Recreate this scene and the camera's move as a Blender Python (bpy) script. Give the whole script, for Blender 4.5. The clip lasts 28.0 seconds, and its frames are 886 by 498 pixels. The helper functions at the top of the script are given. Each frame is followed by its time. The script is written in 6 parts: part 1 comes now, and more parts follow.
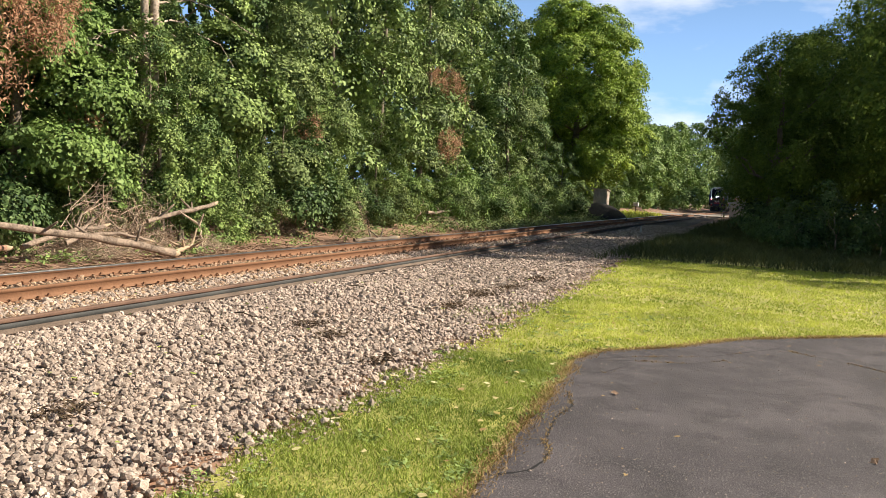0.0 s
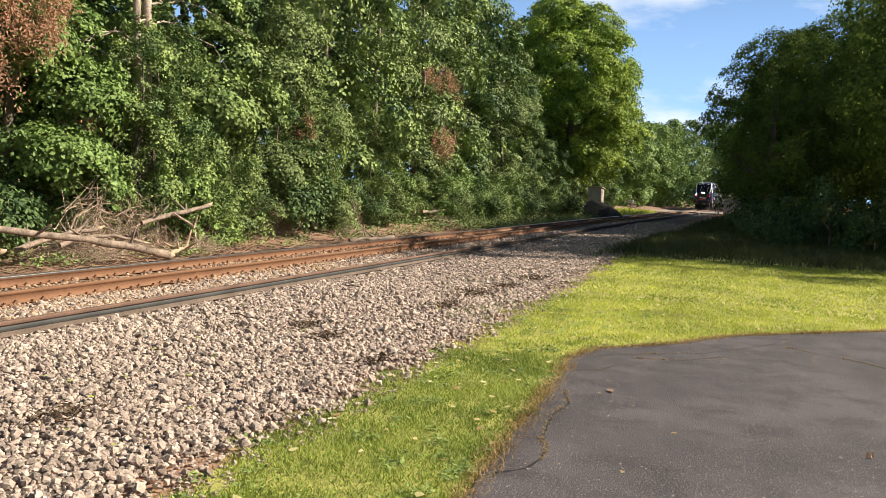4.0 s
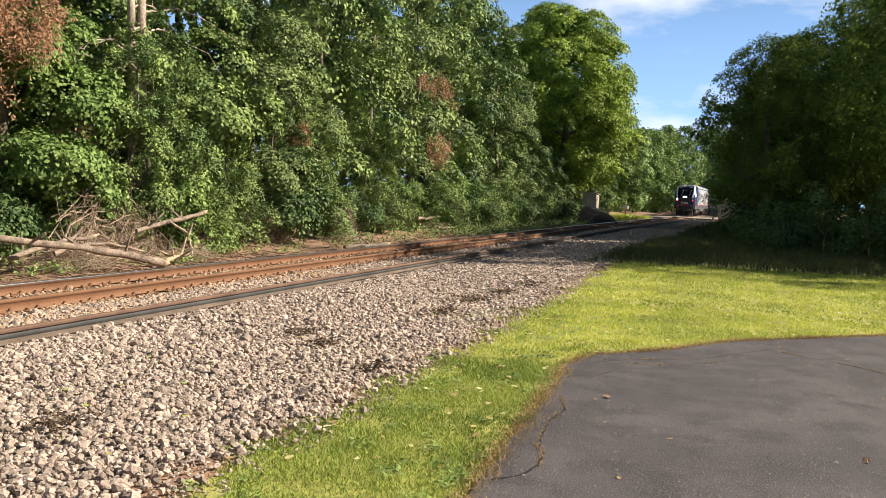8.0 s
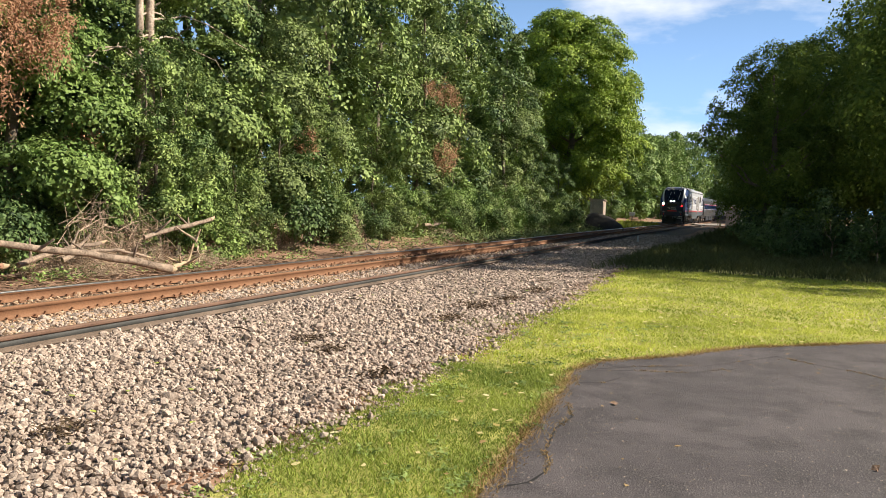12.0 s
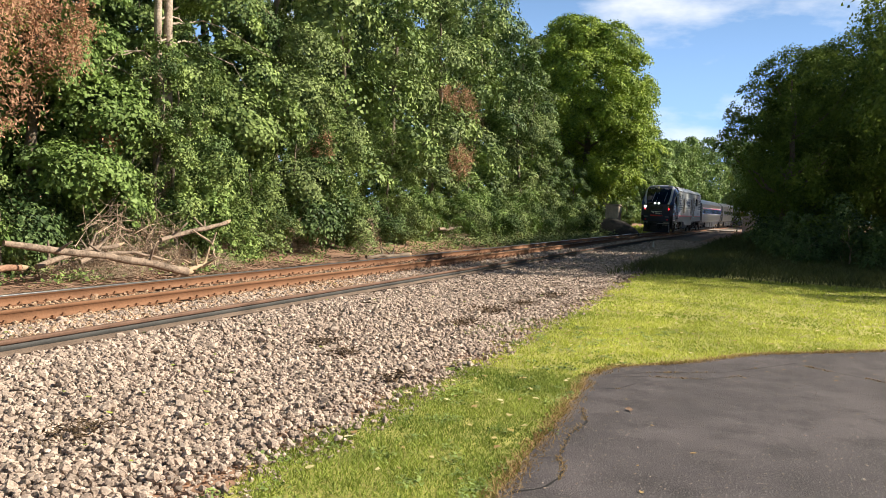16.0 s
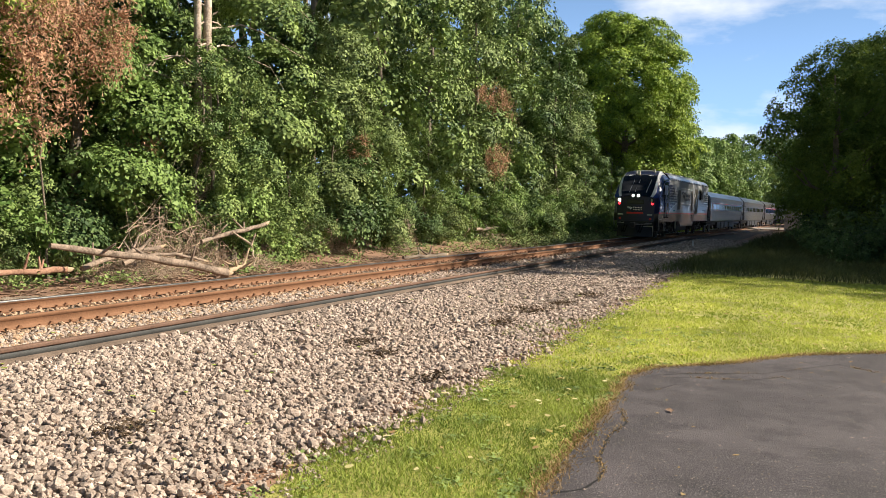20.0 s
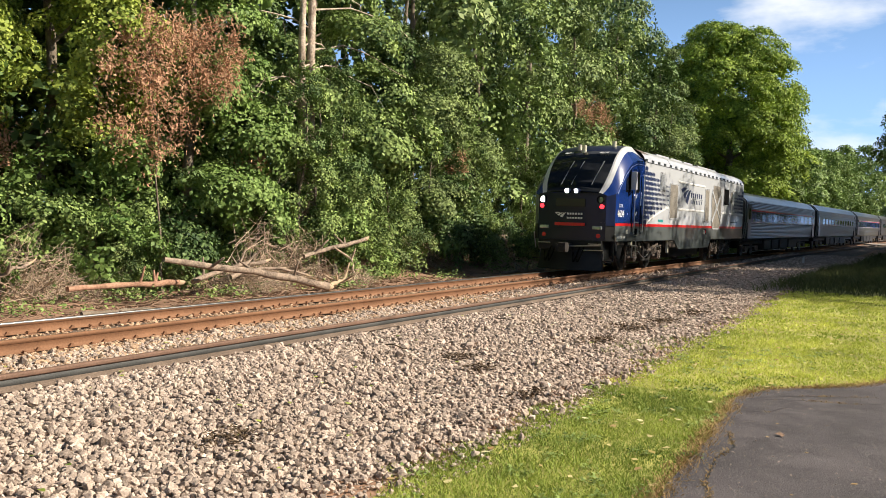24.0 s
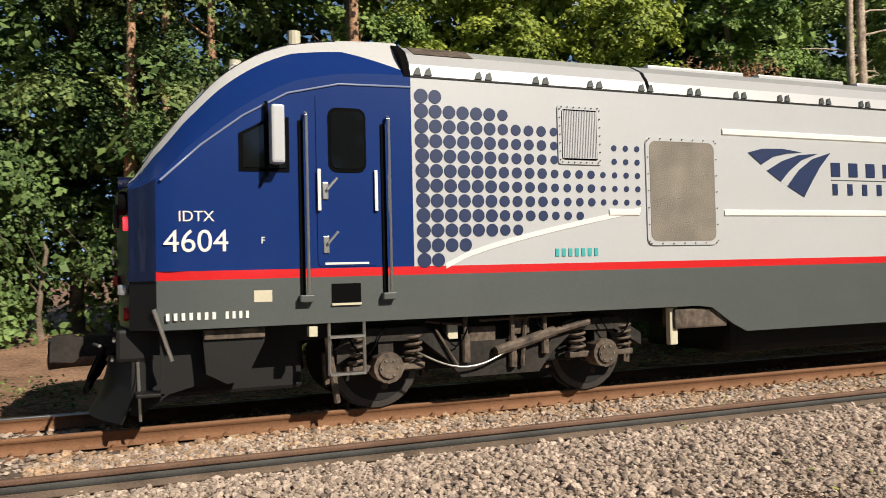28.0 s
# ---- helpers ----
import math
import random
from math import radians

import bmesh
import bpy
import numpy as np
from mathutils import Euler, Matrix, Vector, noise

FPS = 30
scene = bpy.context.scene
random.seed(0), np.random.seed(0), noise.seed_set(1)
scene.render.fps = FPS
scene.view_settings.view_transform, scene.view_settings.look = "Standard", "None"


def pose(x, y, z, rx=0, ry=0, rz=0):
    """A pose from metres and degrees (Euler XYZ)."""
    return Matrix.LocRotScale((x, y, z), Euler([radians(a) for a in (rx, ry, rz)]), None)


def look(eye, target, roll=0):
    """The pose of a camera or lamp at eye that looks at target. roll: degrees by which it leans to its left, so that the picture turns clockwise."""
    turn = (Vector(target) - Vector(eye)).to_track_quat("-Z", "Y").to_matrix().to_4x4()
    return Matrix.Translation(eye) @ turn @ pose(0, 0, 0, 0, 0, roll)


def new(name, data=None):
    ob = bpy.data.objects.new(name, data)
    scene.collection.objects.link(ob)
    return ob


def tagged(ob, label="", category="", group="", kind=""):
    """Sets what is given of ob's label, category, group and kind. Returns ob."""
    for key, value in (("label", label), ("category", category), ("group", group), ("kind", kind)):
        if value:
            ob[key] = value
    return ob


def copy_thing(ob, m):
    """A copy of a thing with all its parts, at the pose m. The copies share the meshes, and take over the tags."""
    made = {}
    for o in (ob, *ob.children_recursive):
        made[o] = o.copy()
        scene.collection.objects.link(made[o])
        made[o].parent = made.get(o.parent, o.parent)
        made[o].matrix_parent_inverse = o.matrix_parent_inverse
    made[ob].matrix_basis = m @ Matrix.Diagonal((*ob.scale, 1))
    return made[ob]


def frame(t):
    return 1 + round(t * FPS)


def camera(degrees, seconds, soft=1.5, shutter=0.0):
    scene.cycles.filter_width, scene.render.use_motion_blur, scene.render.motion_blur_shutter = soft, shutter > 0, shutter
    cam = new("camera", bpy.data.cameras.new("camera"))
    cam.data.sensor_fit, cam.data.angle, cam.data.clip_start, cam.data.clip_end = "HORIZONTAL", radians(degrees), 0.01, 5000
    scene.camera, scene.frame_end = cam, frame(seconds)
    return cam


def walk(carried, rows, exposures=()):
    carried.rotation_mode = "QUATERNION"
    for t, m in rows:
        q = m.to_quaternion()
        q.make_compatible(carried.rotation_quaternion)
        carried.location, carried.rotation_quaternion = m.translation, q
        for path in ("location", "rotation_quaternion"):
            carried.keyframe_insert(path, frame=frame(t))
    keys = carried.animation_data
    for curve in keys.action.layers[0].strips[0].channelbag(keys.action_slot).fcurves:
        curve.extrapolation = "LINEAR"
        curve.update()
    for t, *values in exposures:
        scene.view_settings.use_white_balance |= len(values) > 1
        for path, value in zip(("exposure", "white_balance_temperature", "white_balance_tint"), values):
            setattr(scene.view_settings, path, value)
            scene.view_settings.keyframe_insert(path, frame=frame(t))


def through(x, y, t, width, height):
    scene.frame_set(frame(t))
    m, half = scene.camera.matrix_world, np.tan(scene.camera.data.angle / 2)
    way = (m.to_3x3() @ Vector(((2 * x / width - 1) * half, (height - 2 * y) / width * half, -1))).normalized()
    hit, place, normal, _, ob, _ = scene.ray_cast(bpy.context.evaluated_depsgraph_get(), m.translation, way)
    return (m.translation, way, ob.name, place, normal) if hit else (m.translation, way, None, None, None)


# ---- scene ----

FOV = 57.3
EYE_Z = 1.707


def view(x, y, yaw, pitch, roll):
    """A camera pose from its plan position, heading, tilt and lean in degrees."""
    a, b = radians(yaw), radians(pitch)
    d = Vector((math.cos(a) * math.cos(b), math.sin(a) * math.cos(b), math.sin(b)))
    eye = Vector((x, y, EYE_Z))
    return look(eye, eye + d * 10, roll)


# seconds, x, y, heading, tilt, lean
PATH = [
    (0.0, 0.000, 0.000, 20.82, -4.03, 2.79),
    (0.5, -0.000, 0.000, 20.85, -4.02, 2.63),
    (1.0, -0.000, 0.000, 20.82, -4.09, 2.47),
    (1.5, 0.000, -0.000, 20.73, -4.16, 2.44),
    (2.0, 0.000, -0.000, 20.66, -4.15, 2.46),
    (2.5, 0.000, -0.001, 20.62, -4.17, 2.50),
    (3.0, 0.000, -0.001, 20.61, -4.21, 2.45),
    (3.5, 0.000, -0.001, 20.55, -4.14, 2.38),
    (5.5, 0.001, -0.001, 20.31, -3.97, 2.08),
    (6.0, 0.001, -0.002, 20.21, -3.83, 2.13),
    (6.5, 0.001, -0.002, 20.09, -3.76, 2.16),
    (7.0, 0.001, -0.002, 20.12, -3.77, 2.15),
    (7.5, 0.001, -0.002, 20.14, -3.73, 2.10),
    (8.0, 0.001, -0.002, 20.18, -3.60, 2.06),
    (8.5, 0.001, -0.002, 20.14, -3.57, 2.03),
    (9.0, 0.001, -0.002, 20.14, -3.52, 1.99),
    (9.5, 0.001, -0.002, 20.24, -3.47, 1.99),
    (10.0, 0.000, -0.001, 20.37, -3.42, 2.04),
    (10.5, 0.000, -0.001, 20.51, -3.30, 2.06),
    (11.0, 0.000, -0.001, 20.64, -3.26, 1.87),
    (11.5, 0.000, -0.000, 20.66, -3.22, 1.90),
    (12.0, 0.000, -0.000, 20.66, -3.16, 2.05),
    (12.5, 0.000, -0.000, 20.67, -3.14, 2.21),
    (14.5, -0.000, 0.000, 20.89, -3.07, 2.26),
    (15.0, -0.000, 0.001, 21.18, -3.05, 2.34),
    (15.5, -0.001, 0.002, 21.48, -2.96, 2.34),
    (16.0, -0.001, 0.003, 21.71, -2.90, 2.32),
    (16.5, -0.001, 0.003, 21.80, -2.90, 2.26),
    (17.0, -0.001, 0.003, 22.01, -2.89, 2.24),
    (17.5, -0.002, 0.004, 22.32, -2.83, 2.34),
    (18.0, -0.002, 0.005, 22.62, -2.73, 2.31),
    (18.5, -0.002, 0.006, 22.85, -2.76, 2.11),
    (19.0, -0.003, 0.007, 23.08, -2.84, 2.01),
    (19.5, -0.003, 0.008, 23.56, -2.92, 1.96),
    (20.0, -0.004, 0.010, 24.29, -2.98, 1.90),
    (20.5, -0.005, 0.012, 25.06, -3.05, 1.86),
    (21.0, -0.006, 0.014, 25.62, -3.16, 1.83),
    (21.5, -0.007, 0.015, 26.17, -3.18, 1.86),
    (23.5, -0.012, 0.026, 29.84, -2.32, 1.79),
    (24.0, -0.014, 0.029, 31.14, -2.12, 1.80),
    (24.5, -0.017, 0.033, 32.72, -1.81, 1.54),
    (25.0, -0.020, 0.037, 34.29, -1.55, 1.33),
    (25.5, -0.022, 0.041, 35.87, -1.38, 1.16),
    (26.0, -0.026, 0.046, 37.80, -1.31, 0.87),
    (26.5, -0.035, 0.057, 42.30, -0.99, 0.43),
    (27.0, -0.050, 0.072, 49.13, -0.40, 0.14),
    (27.5, -0.071, 0.087, 57.27, 0.42, -0.21),
    (28.0, -0.101, 0.103, 68.18, 1.49, -1.35),
]
cam = camera(FOV, 28.0, soft=0.5, shutter=0.12)
walk(cam, [(r[0], view(*r[1:])) for r in PATH], exposures=[(0, 0.85), (22, 0.85), (24.5, 0.8), (26.5, 0.6), (27, 0.45), (28, 0.2)])

# ---- daylight ----
SUN_WAY = Vector((0.56, -1.25, 1.0)).normalized()   # towards the sun
world = bpy.data.worlds.new("sky")
scene.world = world
world.use_nodes = True
wn, wl = world.node_tree.nodes, world.node_tree.links
wn.clear()
w_out = wn.new("ShaderNodeOutputWorld")
w_bg = wn.new("ShaderNodeBackground")
w_sky = wn.new("ShaderNodeTexSky")
w_sky.sky_type, w_sky.sun_disc = "NISHITA", False
w_sky.sun_elevation = math.asin(SUN_WAY.z)
w_sky.sun_rotation = math.atan2(SUN_WAY.x, SUN_WAY.y)
w_sky.air_density, w_sky.dust_density, w_sky.ozone_density = 1.0, 0.3, 2.5
w_bg.inputs["Strength"].default_value = 0.046
w_co = wn.new("ShaderNodeTexCoord")
w_map = wn.new("ShaderNodeMapping")
w_map.inputs["Scale"].default_value = (2.2, 2.2, 6.5)
w_map.inputs["Location"].default_value = (0.35, 0.1, 0.2)
w_noise = wn.new("ShaderNodeTexNoise")
w_noise.inputs["Scale"].default_value, w_noise.inputs["Detail"].default_value = 1.5, 7.0
w_noise.inputs["Roughness"].default_value = 0.55
w_ramp = wn.new("ShaderNodeValToRGB")
w_ramp.color_ramp.elements[0].position, w_ramp.color_ramp.elements[1].position = 0.53, 0.72
w_mix = wn.new("ShaderNodeMix")
w_mix.data_type = "RGBA"
w_mix.inputs["B"].default_value = (14.0, 14.2, 14.8, 1)
wl.new(w_co.outputs["Generated"], w_map.inputs["Vector"])
wl.new(w_map.outputs["Vector"], w_noise.inputs["Vector"])
wl.new(w_noise.outputs["Fac"], w_ramp.inputs["Fac"])
wl.new(w_ramp.outputs["Color"], w_mix.inputs["Factor"])
w_hsv = wn.new("ShaderNodeHueSaturation")
w_hsv.inputs["Saturation"].default_value, w_hsv.inputs["Value"].default_value = 1.3, 0.5
wl.new(w_sky.outputs["Color"], w_hsv.inputs["Color"])
w_sep = wn.new("ShaderNodeSeparateXYZ")
wl.new(w_co.outputs["Generated"], w_sep.inputs["Vector"])
w_low = wn.new("ShaderNodeMapRange")
w_low.interpolation_type = "SMOOTHSTEP"
w_low.inputs["From Min"].default_value, w_low.inputs["From Max"].default_value = 0.52, -0.05
w_low.inputs["To Max"].default_value = 0.85
wl.new(w_sep.outputs["Z"], w_low.inputs["Value"])
w_haze = wn.new("ShaderNodeMix")
w_haze.data_type = "RGBA"
w_haze.inputs["B"].default_value = (7.2, 12.0, 20.5, 1)
wl.new(w_low.outputs["Result"], w_haze.inputs["Factor"])
wl.new(w_hsv.outputs["Color"], w_haze.inputs["A"])
wl.new(w_haze.outputs["Result"], w_mix.inputs["A"])
wl.new(w_mix.outputs["Result"], w_bg.inputs["Color"])
wl.new(w_bg.outputs["Background"], w_out.inputs["Surface"])

sun = new("sun", bpy.data.lights.new("sun", "SUN"))
sun.data.energy, sun.data.angle, sun.data.color = 5.0, radians(0.55), (1.0, 0.90, 0.75)
sun.matrix_basis = look(SUN_WAY * 50, (0, 0, 0))

# ---- materials ----
def material(name, base, rough=0.7, metal=0.0, vary=0.25, scale=3.0, fine=60.0, bump=0.15, tint=None, random_by="", coords="Object", spec=0.5, coat=0.0, swing=0.4):
    """A surface with two scales of variation: broad patches and fine grain, with a fine relief."""
    m = bpy.data.materials.new(name)
    m.use_nodes = True
    n, l = m.node_tree.nodes, m.node_tree.links
    b = n["Principled BSDF"]
    b.inputs["Roughness"].default_value, b.inputs["Metallic"].default_value = rough, metal
    b.inputs["Specular IOR Level"].default_value = spec
    b.inputs["Coat Weight"].default_value = coat
    co = n.new("ShaderNodeTexCoord")
    big, small = n.new("ShaderNodeTexNoise"), n.new("ShaderNodeTexNoise")
    big.inputs["Scale"].default_value, big.inputs["Detail"].default_value = scale, 4.0
    small.inputs["Scale"].default_value, small.inputs["Detail"].default_value = fine, 3.0
    for t in (big, small):
        l.new(co.outputs[coords], t.inputs["Vector"])
    add = n.new("ShaderNodeMath")
    add.operation = "ADD"
    l.new(big.outputs["Fac"], add.inputs[0])
    l.new(small.outputs["Fac"], add.inputs[1])
    rng = n.new("ShaderNodeMapRange")
    rng.inputs["From Min"].default_value, rng.inputs["From Max"].default_value = 0.6, 1.4
    l.new(add.outputs[0], rng.inputs["Value"])
    mix = n.new("ShaderNodeMix")
    mix.data_type = "RGBA"
    lo = [c * (1 - vary) for c in base]
    hi = [min(1.0, c * (1 + vary)) for c in (tint or base)]
    mix.inputs["A"].default_value, mix.inputs["B"].default_value = (*lo, 1), (*hi, 1)
    l.new(rng.outputs["Result"], mix.inputs["Factor"])
    out = mix.outputs["Result"]
    if random_by:
        if random_by == "island":
            src = n.new("ShaderNodeNewGeometry").outputs["Random Per Island"]
        else:
            src = n.new("ShaderNodeObjectInfo").outputs["Random"]
        hsv = n.new("ShaderNodeHueSaturation")
        r2 = n.new("ShaderNodeMapRange")
        r2.inputs["To Min"].default_value, r2.inputs["To Max"].default_value = 1 - swing, 1 + swing
        l.new(src, r2.inputs["Value"])
        l.new(r2.outputs["Result"], hsv.inputs["Value"])
        l.new(out, hsv.inputs["Color"])
        out = hsv.outputs["Color"]
    l.new(out, b.inputs["Base Color"])
    if bump:
        bp = n.new("ShaderNodeBump")
        bp.inputs["Strength"].default_value, bp.inputs["Distance"].default_value = bump, 0.02
        l.new(small.outputs["Fac"], bp.inputs["Height"])
        l.new(bp.outputs["Normal"], b.inputs["Normal"])
    return m


def foliage(name, dark, light, rough=0.5, through=0.35, spec=0.32):
    """Leaves: colour varies from leaf to leaf, and light passes through them."""
    m = bpy.data.materials.new(name)
    m.use_nodes = True
    n, l = m.node_tree.nodes, m.node_tree.links
    b, out = n["Principled BSDF"], n["Material Output"]
    geo, tc = n.new("ShaderNodeNewGeometry"), n.new("ShaderNodeTexCoord")
    patch = n.new("ShaderNodeTexNoise")
    patch.inputs["Scale"].default_value, patch.inputs["Detail"].default_value = 0.7, 3.0
    l.new(tc.outputs["Object"], patch.inputs["Vector"])
    add = n.new("ShaderNodeMath")
    add.operation = "MULTIPLY_ADD"
    add.inputs[1].default_value = 0.55
    l.new(geo.outputs["Random Per Island"], add.inputs[0])
    sub = n.new("ShaderNodeMath")
    sub.operation = "MULTIPLY_ADD"
    sub.inputs[1].default_value, sub.inputs[2].default_value = 1.8, -0.65
    l.new(patch.outputs["Fac"], sub.inputs[0])
    l.new(sub.outputs[0], add.inputs[2])
    mix = n.new("ShaderNodeMix")
    mix.data_type, mix.clamp_factor = "RGBA", True
    mix.inputs["A"].default_value, mix.inputs["B"].default_value = (*dark, 1), (*light, 1)
    l.new(add.outputs[0], mix.inputs["Factor"])
    l.new(mix.outputs["Result"], b.inputs["Base Color"])
    b.inputs["Roughness"].default_value = rough
    b.inputs["Specular IOR Level"].default_value = spec
    tr = n.new("ShaderNodeBsdfTranslucent")
    l.new(mix.outputs["Result"], tr.inputs["Color"])
    ms = n.new("ShaderNodeMixShader")
    ms.inputs["Fac"].default_value = through
    l.new(b.outputs["BSDF"], ms.inputs[1])
    l.new(tr.outputs["BSDF"], ms.inputs[2])
    l.new(ms.outputs["Shader"], out.inputs["Surface"])
    return m


def plain(name, base, rough=0.5, metal=0.0, emit=0.0):
    m = bpy.data.materials.new(name)
    m.use_nodes = True
    b = m.node_tree.nodes["Principled BSDF"]
    b.inputs["Base Color"].default_value = (*base, 1)
    b.inputs["Roughness"].default_value, b.inputs["Metallic"].default_value = rough, metal
    if emit:
        b.inputs["Emission Color"].default_value, b.inputs["Emission Strength"].default_value = (*base, 1), emit
    return m


M_SOIL = material("soil_litter", (0.16, 0.085, 0.05), 0.95, vary=0.5, scale=0.9, fine=14, bump=0.6, tint=(0.30, 0.18, 0.115))
M_LAWN = material("lawn_soil", (0.19, 0.195, 0.04), 0.9, vary=0.45, scale=0.8, fine=40, bump=0.5, tint=(0.37, 0.35, 0.095))


def asphalt_material():
    """Worn asphalt: dusty and dark patches, pale grit and fine relief."""
    m = bpy.data.materials.new("asphalt")
    m.use_nodes = True
    n, l = m.node_tree.nodes, m.node_tree.links
    b = n["Principled BSDF"]
    co = n.new("ShaderNodeTexCoord")

    def cloud(scale, detail, lo, hi):
        t, r = n.new("ShaderNodeTexNoise"), n.new("ShaderNodeMapRange")
        t.inputs["Scale"].default_value, t.inputs["Detail"].default_value = scale, detail
        r.inputs["From Min"].default_value, r.inputs["From Max"].default_value = lo, hi
        l.new(co.outputs["Object"], t.inputs["Vector"])
        l.new(t.outputs["Fac"], r.inputs["Value"])
        return r.outputs["Result"], t.outputs["Fac"]

    def blend(a, c, fac):
        x = n.new("ShaderNodeMix")
        x.data_type, x.clamp_factor = "RGBA", True
        for k, v in (("A", a), ("B", c)):
            if isinstance(v, tuple):
                x.inputs[k].default_value = (*v, 1)
            else:
                l.new(v, x.inputs[k])
        l.new(fac, x.inputs["Factor"])
        return x.outputs["Result"]

    dust, _ = cloud(0.7, 10.0, 0.36, 0.66)
    damp, _ = cloud(1.6, 8.0, 0.58, 0.78)
    mott, _ = cloud(2.6, 9.0, 0.36, 0.56)
    grit, g = cloud(70, 3.0, 0.58, 0.66)
    fine, f = cloud(150, 2.0, 0.54, 0.62)
    c = blend((0.03, 0.025, 0.029), (0.088, 0.075, 0.08), dust)
    c = blend(c, (0.016, 0.0135, 0.0155), damp)
    c = blend((0.021, 0.018, 0.02), c, mott)
    c = blend(c, (0.3, 0.265, 0.255), grit)
    c = blend(c, (0.13, 0.113, 0.113), fine)
    l.new(c, b.inputs["Base Color"])
    b.inputs["Roughness"].default_value = 0.72
    bp = n.new("ShaderNodeBump")
    bp.inputs["Strength"].default_value, bp.inputs["Distance"].default_value = 0.8, 0.012
    l.new(g, bp.inputs["Height"])
    l.new(bp.outputs["Normal"], b.inputs["Normal"])
    return m


M_ASPHALT = asphalt_material()
M_BED = material("ballast_bed", (0.09, 0.064, 0.047), 0.95, vary=0.4, scale=1.5, fine=30, bump=0.8, tint=(0.15, 0.112, 0.088))
M_STONE = material("ballast_stone", (0.265, 0.187, 0.14), 0.9, vary=0.3, scale=8, fine=60, bump=0.3, tint=(0.47, 0.385, 0.32), random_by="island", swing=0.4)
M_STONE_RUST = material("ballast_stone_rusty", (0.27, 0.155, 0.09), 0.9, vary=0.3, scale=8, fine=60, bump=0.3, tint=(0.46, 0.325, 0.215), random_by="island")
M_GRASS = foliage("grass_blades", (0.22, 0.3, 0.04), (0.71, 0.74, 0.15), 0.6, 0.3, 0.2)
M_GRASS_GREEN = foliage("grass_blades_green", (0.08, 0.15, 0.022), (0.44, 0.51, 0.105), 0.6, 0.25, 0.2)
# dark tone with the trees' shade put into it; sunlit rough grass takes M_GRASS
M_TALL_SHADED = foliage("tall_grass", (0.062, 0.08, 0.032), (0.19, 0.2, 0.085), 0.8, 0.25, 0.05)
M_LEAF = foliage("leaves_mid_green", (0.03, 0.07, 0.019), (0.37, 0.48, 0.15), 0.55, 0.08, 0.16)
# dark green leaves; also the painted-in shade of the wood's interior
M_LEAF_DARK = foliage("leaves_dark_green_and_shaded", (0.018, 0.044, 0.015), (0.21, 0.31, 0.105), 0.55, 0.06, 0.16)
M_LEAF_LIGHT = foliage("leaves_light_green", (0.06, 0.12, 0.025), (0.3, 0.42, 0.12), 0.55, 0.15, 0.2)
M_LEAF_SHADE = foliage("leaves_shade_green", (0.07, 0.115, 0.025), (0.22, 0.3, 0.06), 0.7, 0.33, 0.1)
M_LEAF_MAPLE = foliage("leaves_maple", (0.06, 0.125, 0.018), (0.43, 0.55, 0.08), 0.6, 0.16, 0.2)
M_LEAF_YELLOW = foliage("leaves_yellow_green", (0.07, 0.125, 0.022), (0.5, 0.58, 0.115), 0.5, 0.2, 0.2)
M_LEAF_GREY = foliage("leaves_grey_green", (0.034, 0.062, 0.021), (0.34, 0.43, 0.15), 0.55, 0.08, 0.16)
M_LEAF_BROWN = foliage("leaves_withered", (0.27, 0.135, 0.075), (0.62, 0.38, 0.24), 0.7, 0.2, 0.15)
M_BARK = material("bark", (0.12, 0.09, 0.065), 0.95, vary=0.4, scale=2, fine=25, bump=0.9, tint=(0.2, 0.16, 0.12))
M_BARK_PALE = material("bark_bare_pale", (0.3, 0.21, 0.15), 0.95, vary=0.55, scale=5, fine=16, bump=1.0, tint=(0.47, 0.38, 0.3))
M_BARK_RED = material("bark_pine_red", (0.33, 0.17, 0.09), 0.95, vary=0.45, scale=4, fine=18, bump=1.0, tint=(0.45, 0.27, 0.17))
M_TWIG = material("dry_twigs", (0.29, 0.2, 0.135), 0.95, vary=0.45, scale=4, fine=30, bump=0.4, tint=(0.5, 0.385, 0.285))
M_LITTER = material("bark_litter", (0.17, 0.10, 0.062), 0.95, vary=0.45, scale=4, fine=30, bump=0.4, tint=(0.30, 0.20, 0.135))
M_RAIL_RUST = material("rail_rust", (0.175, 0.082, 0.04), 0.85, vary=0.18, scale=1.2, fine=45, bump=0.15, tint=(0.225, 0.112, 0.057))
M_RAIL_HEAD = material("rail_polished_steel", (0.5, 0.49, 0.48), 0.28, 1.0, vary=0.1, scale=4, fine=80, bump=0.05)
M_RAIL_NEW = material("rail_new_grey", (0.035, 0.037, 0.037), 0.75, 0.1, vary=0.35, scale=2.0, fine=50, bump=0.15, tint=(0.065, 0.065, 0.062))
M_RAIL_NEW_TOP = material("rail_new_foot", (0.09, 0.062, 0.045), 0.9, 0.0, vary=0.35, scale=2.0, fine=50, bump=0.2, tint=(0.15, 0.11, 0.082))
M_RAIL_NEW_HEAD = material("rail_new_head", (0.12, 0.064, 0.042), 0.8, 0.0, vary=0.3, scale=2.0, fine=50, bump=0.2, tint=(0.17, 0.1, 0.068))
M_TIE = material("tie_wood", (0.07, 0.05, 0.04), 0.95, vary=0.4, scale=6, fine=40, bump=0.8, tint=(0.13, 0.09, 0.07))
M_PILE = material("dark_earth", (0.03, 0.026, 0.023), 0.95, vary=0.4, scale=3, fine=25, bump=0.8)
M_ROAD = material("crossing_road", (0.32, 0.3, 0.27), 0.9, vary=0.25, scale=1, fine=30, bump=0.3)
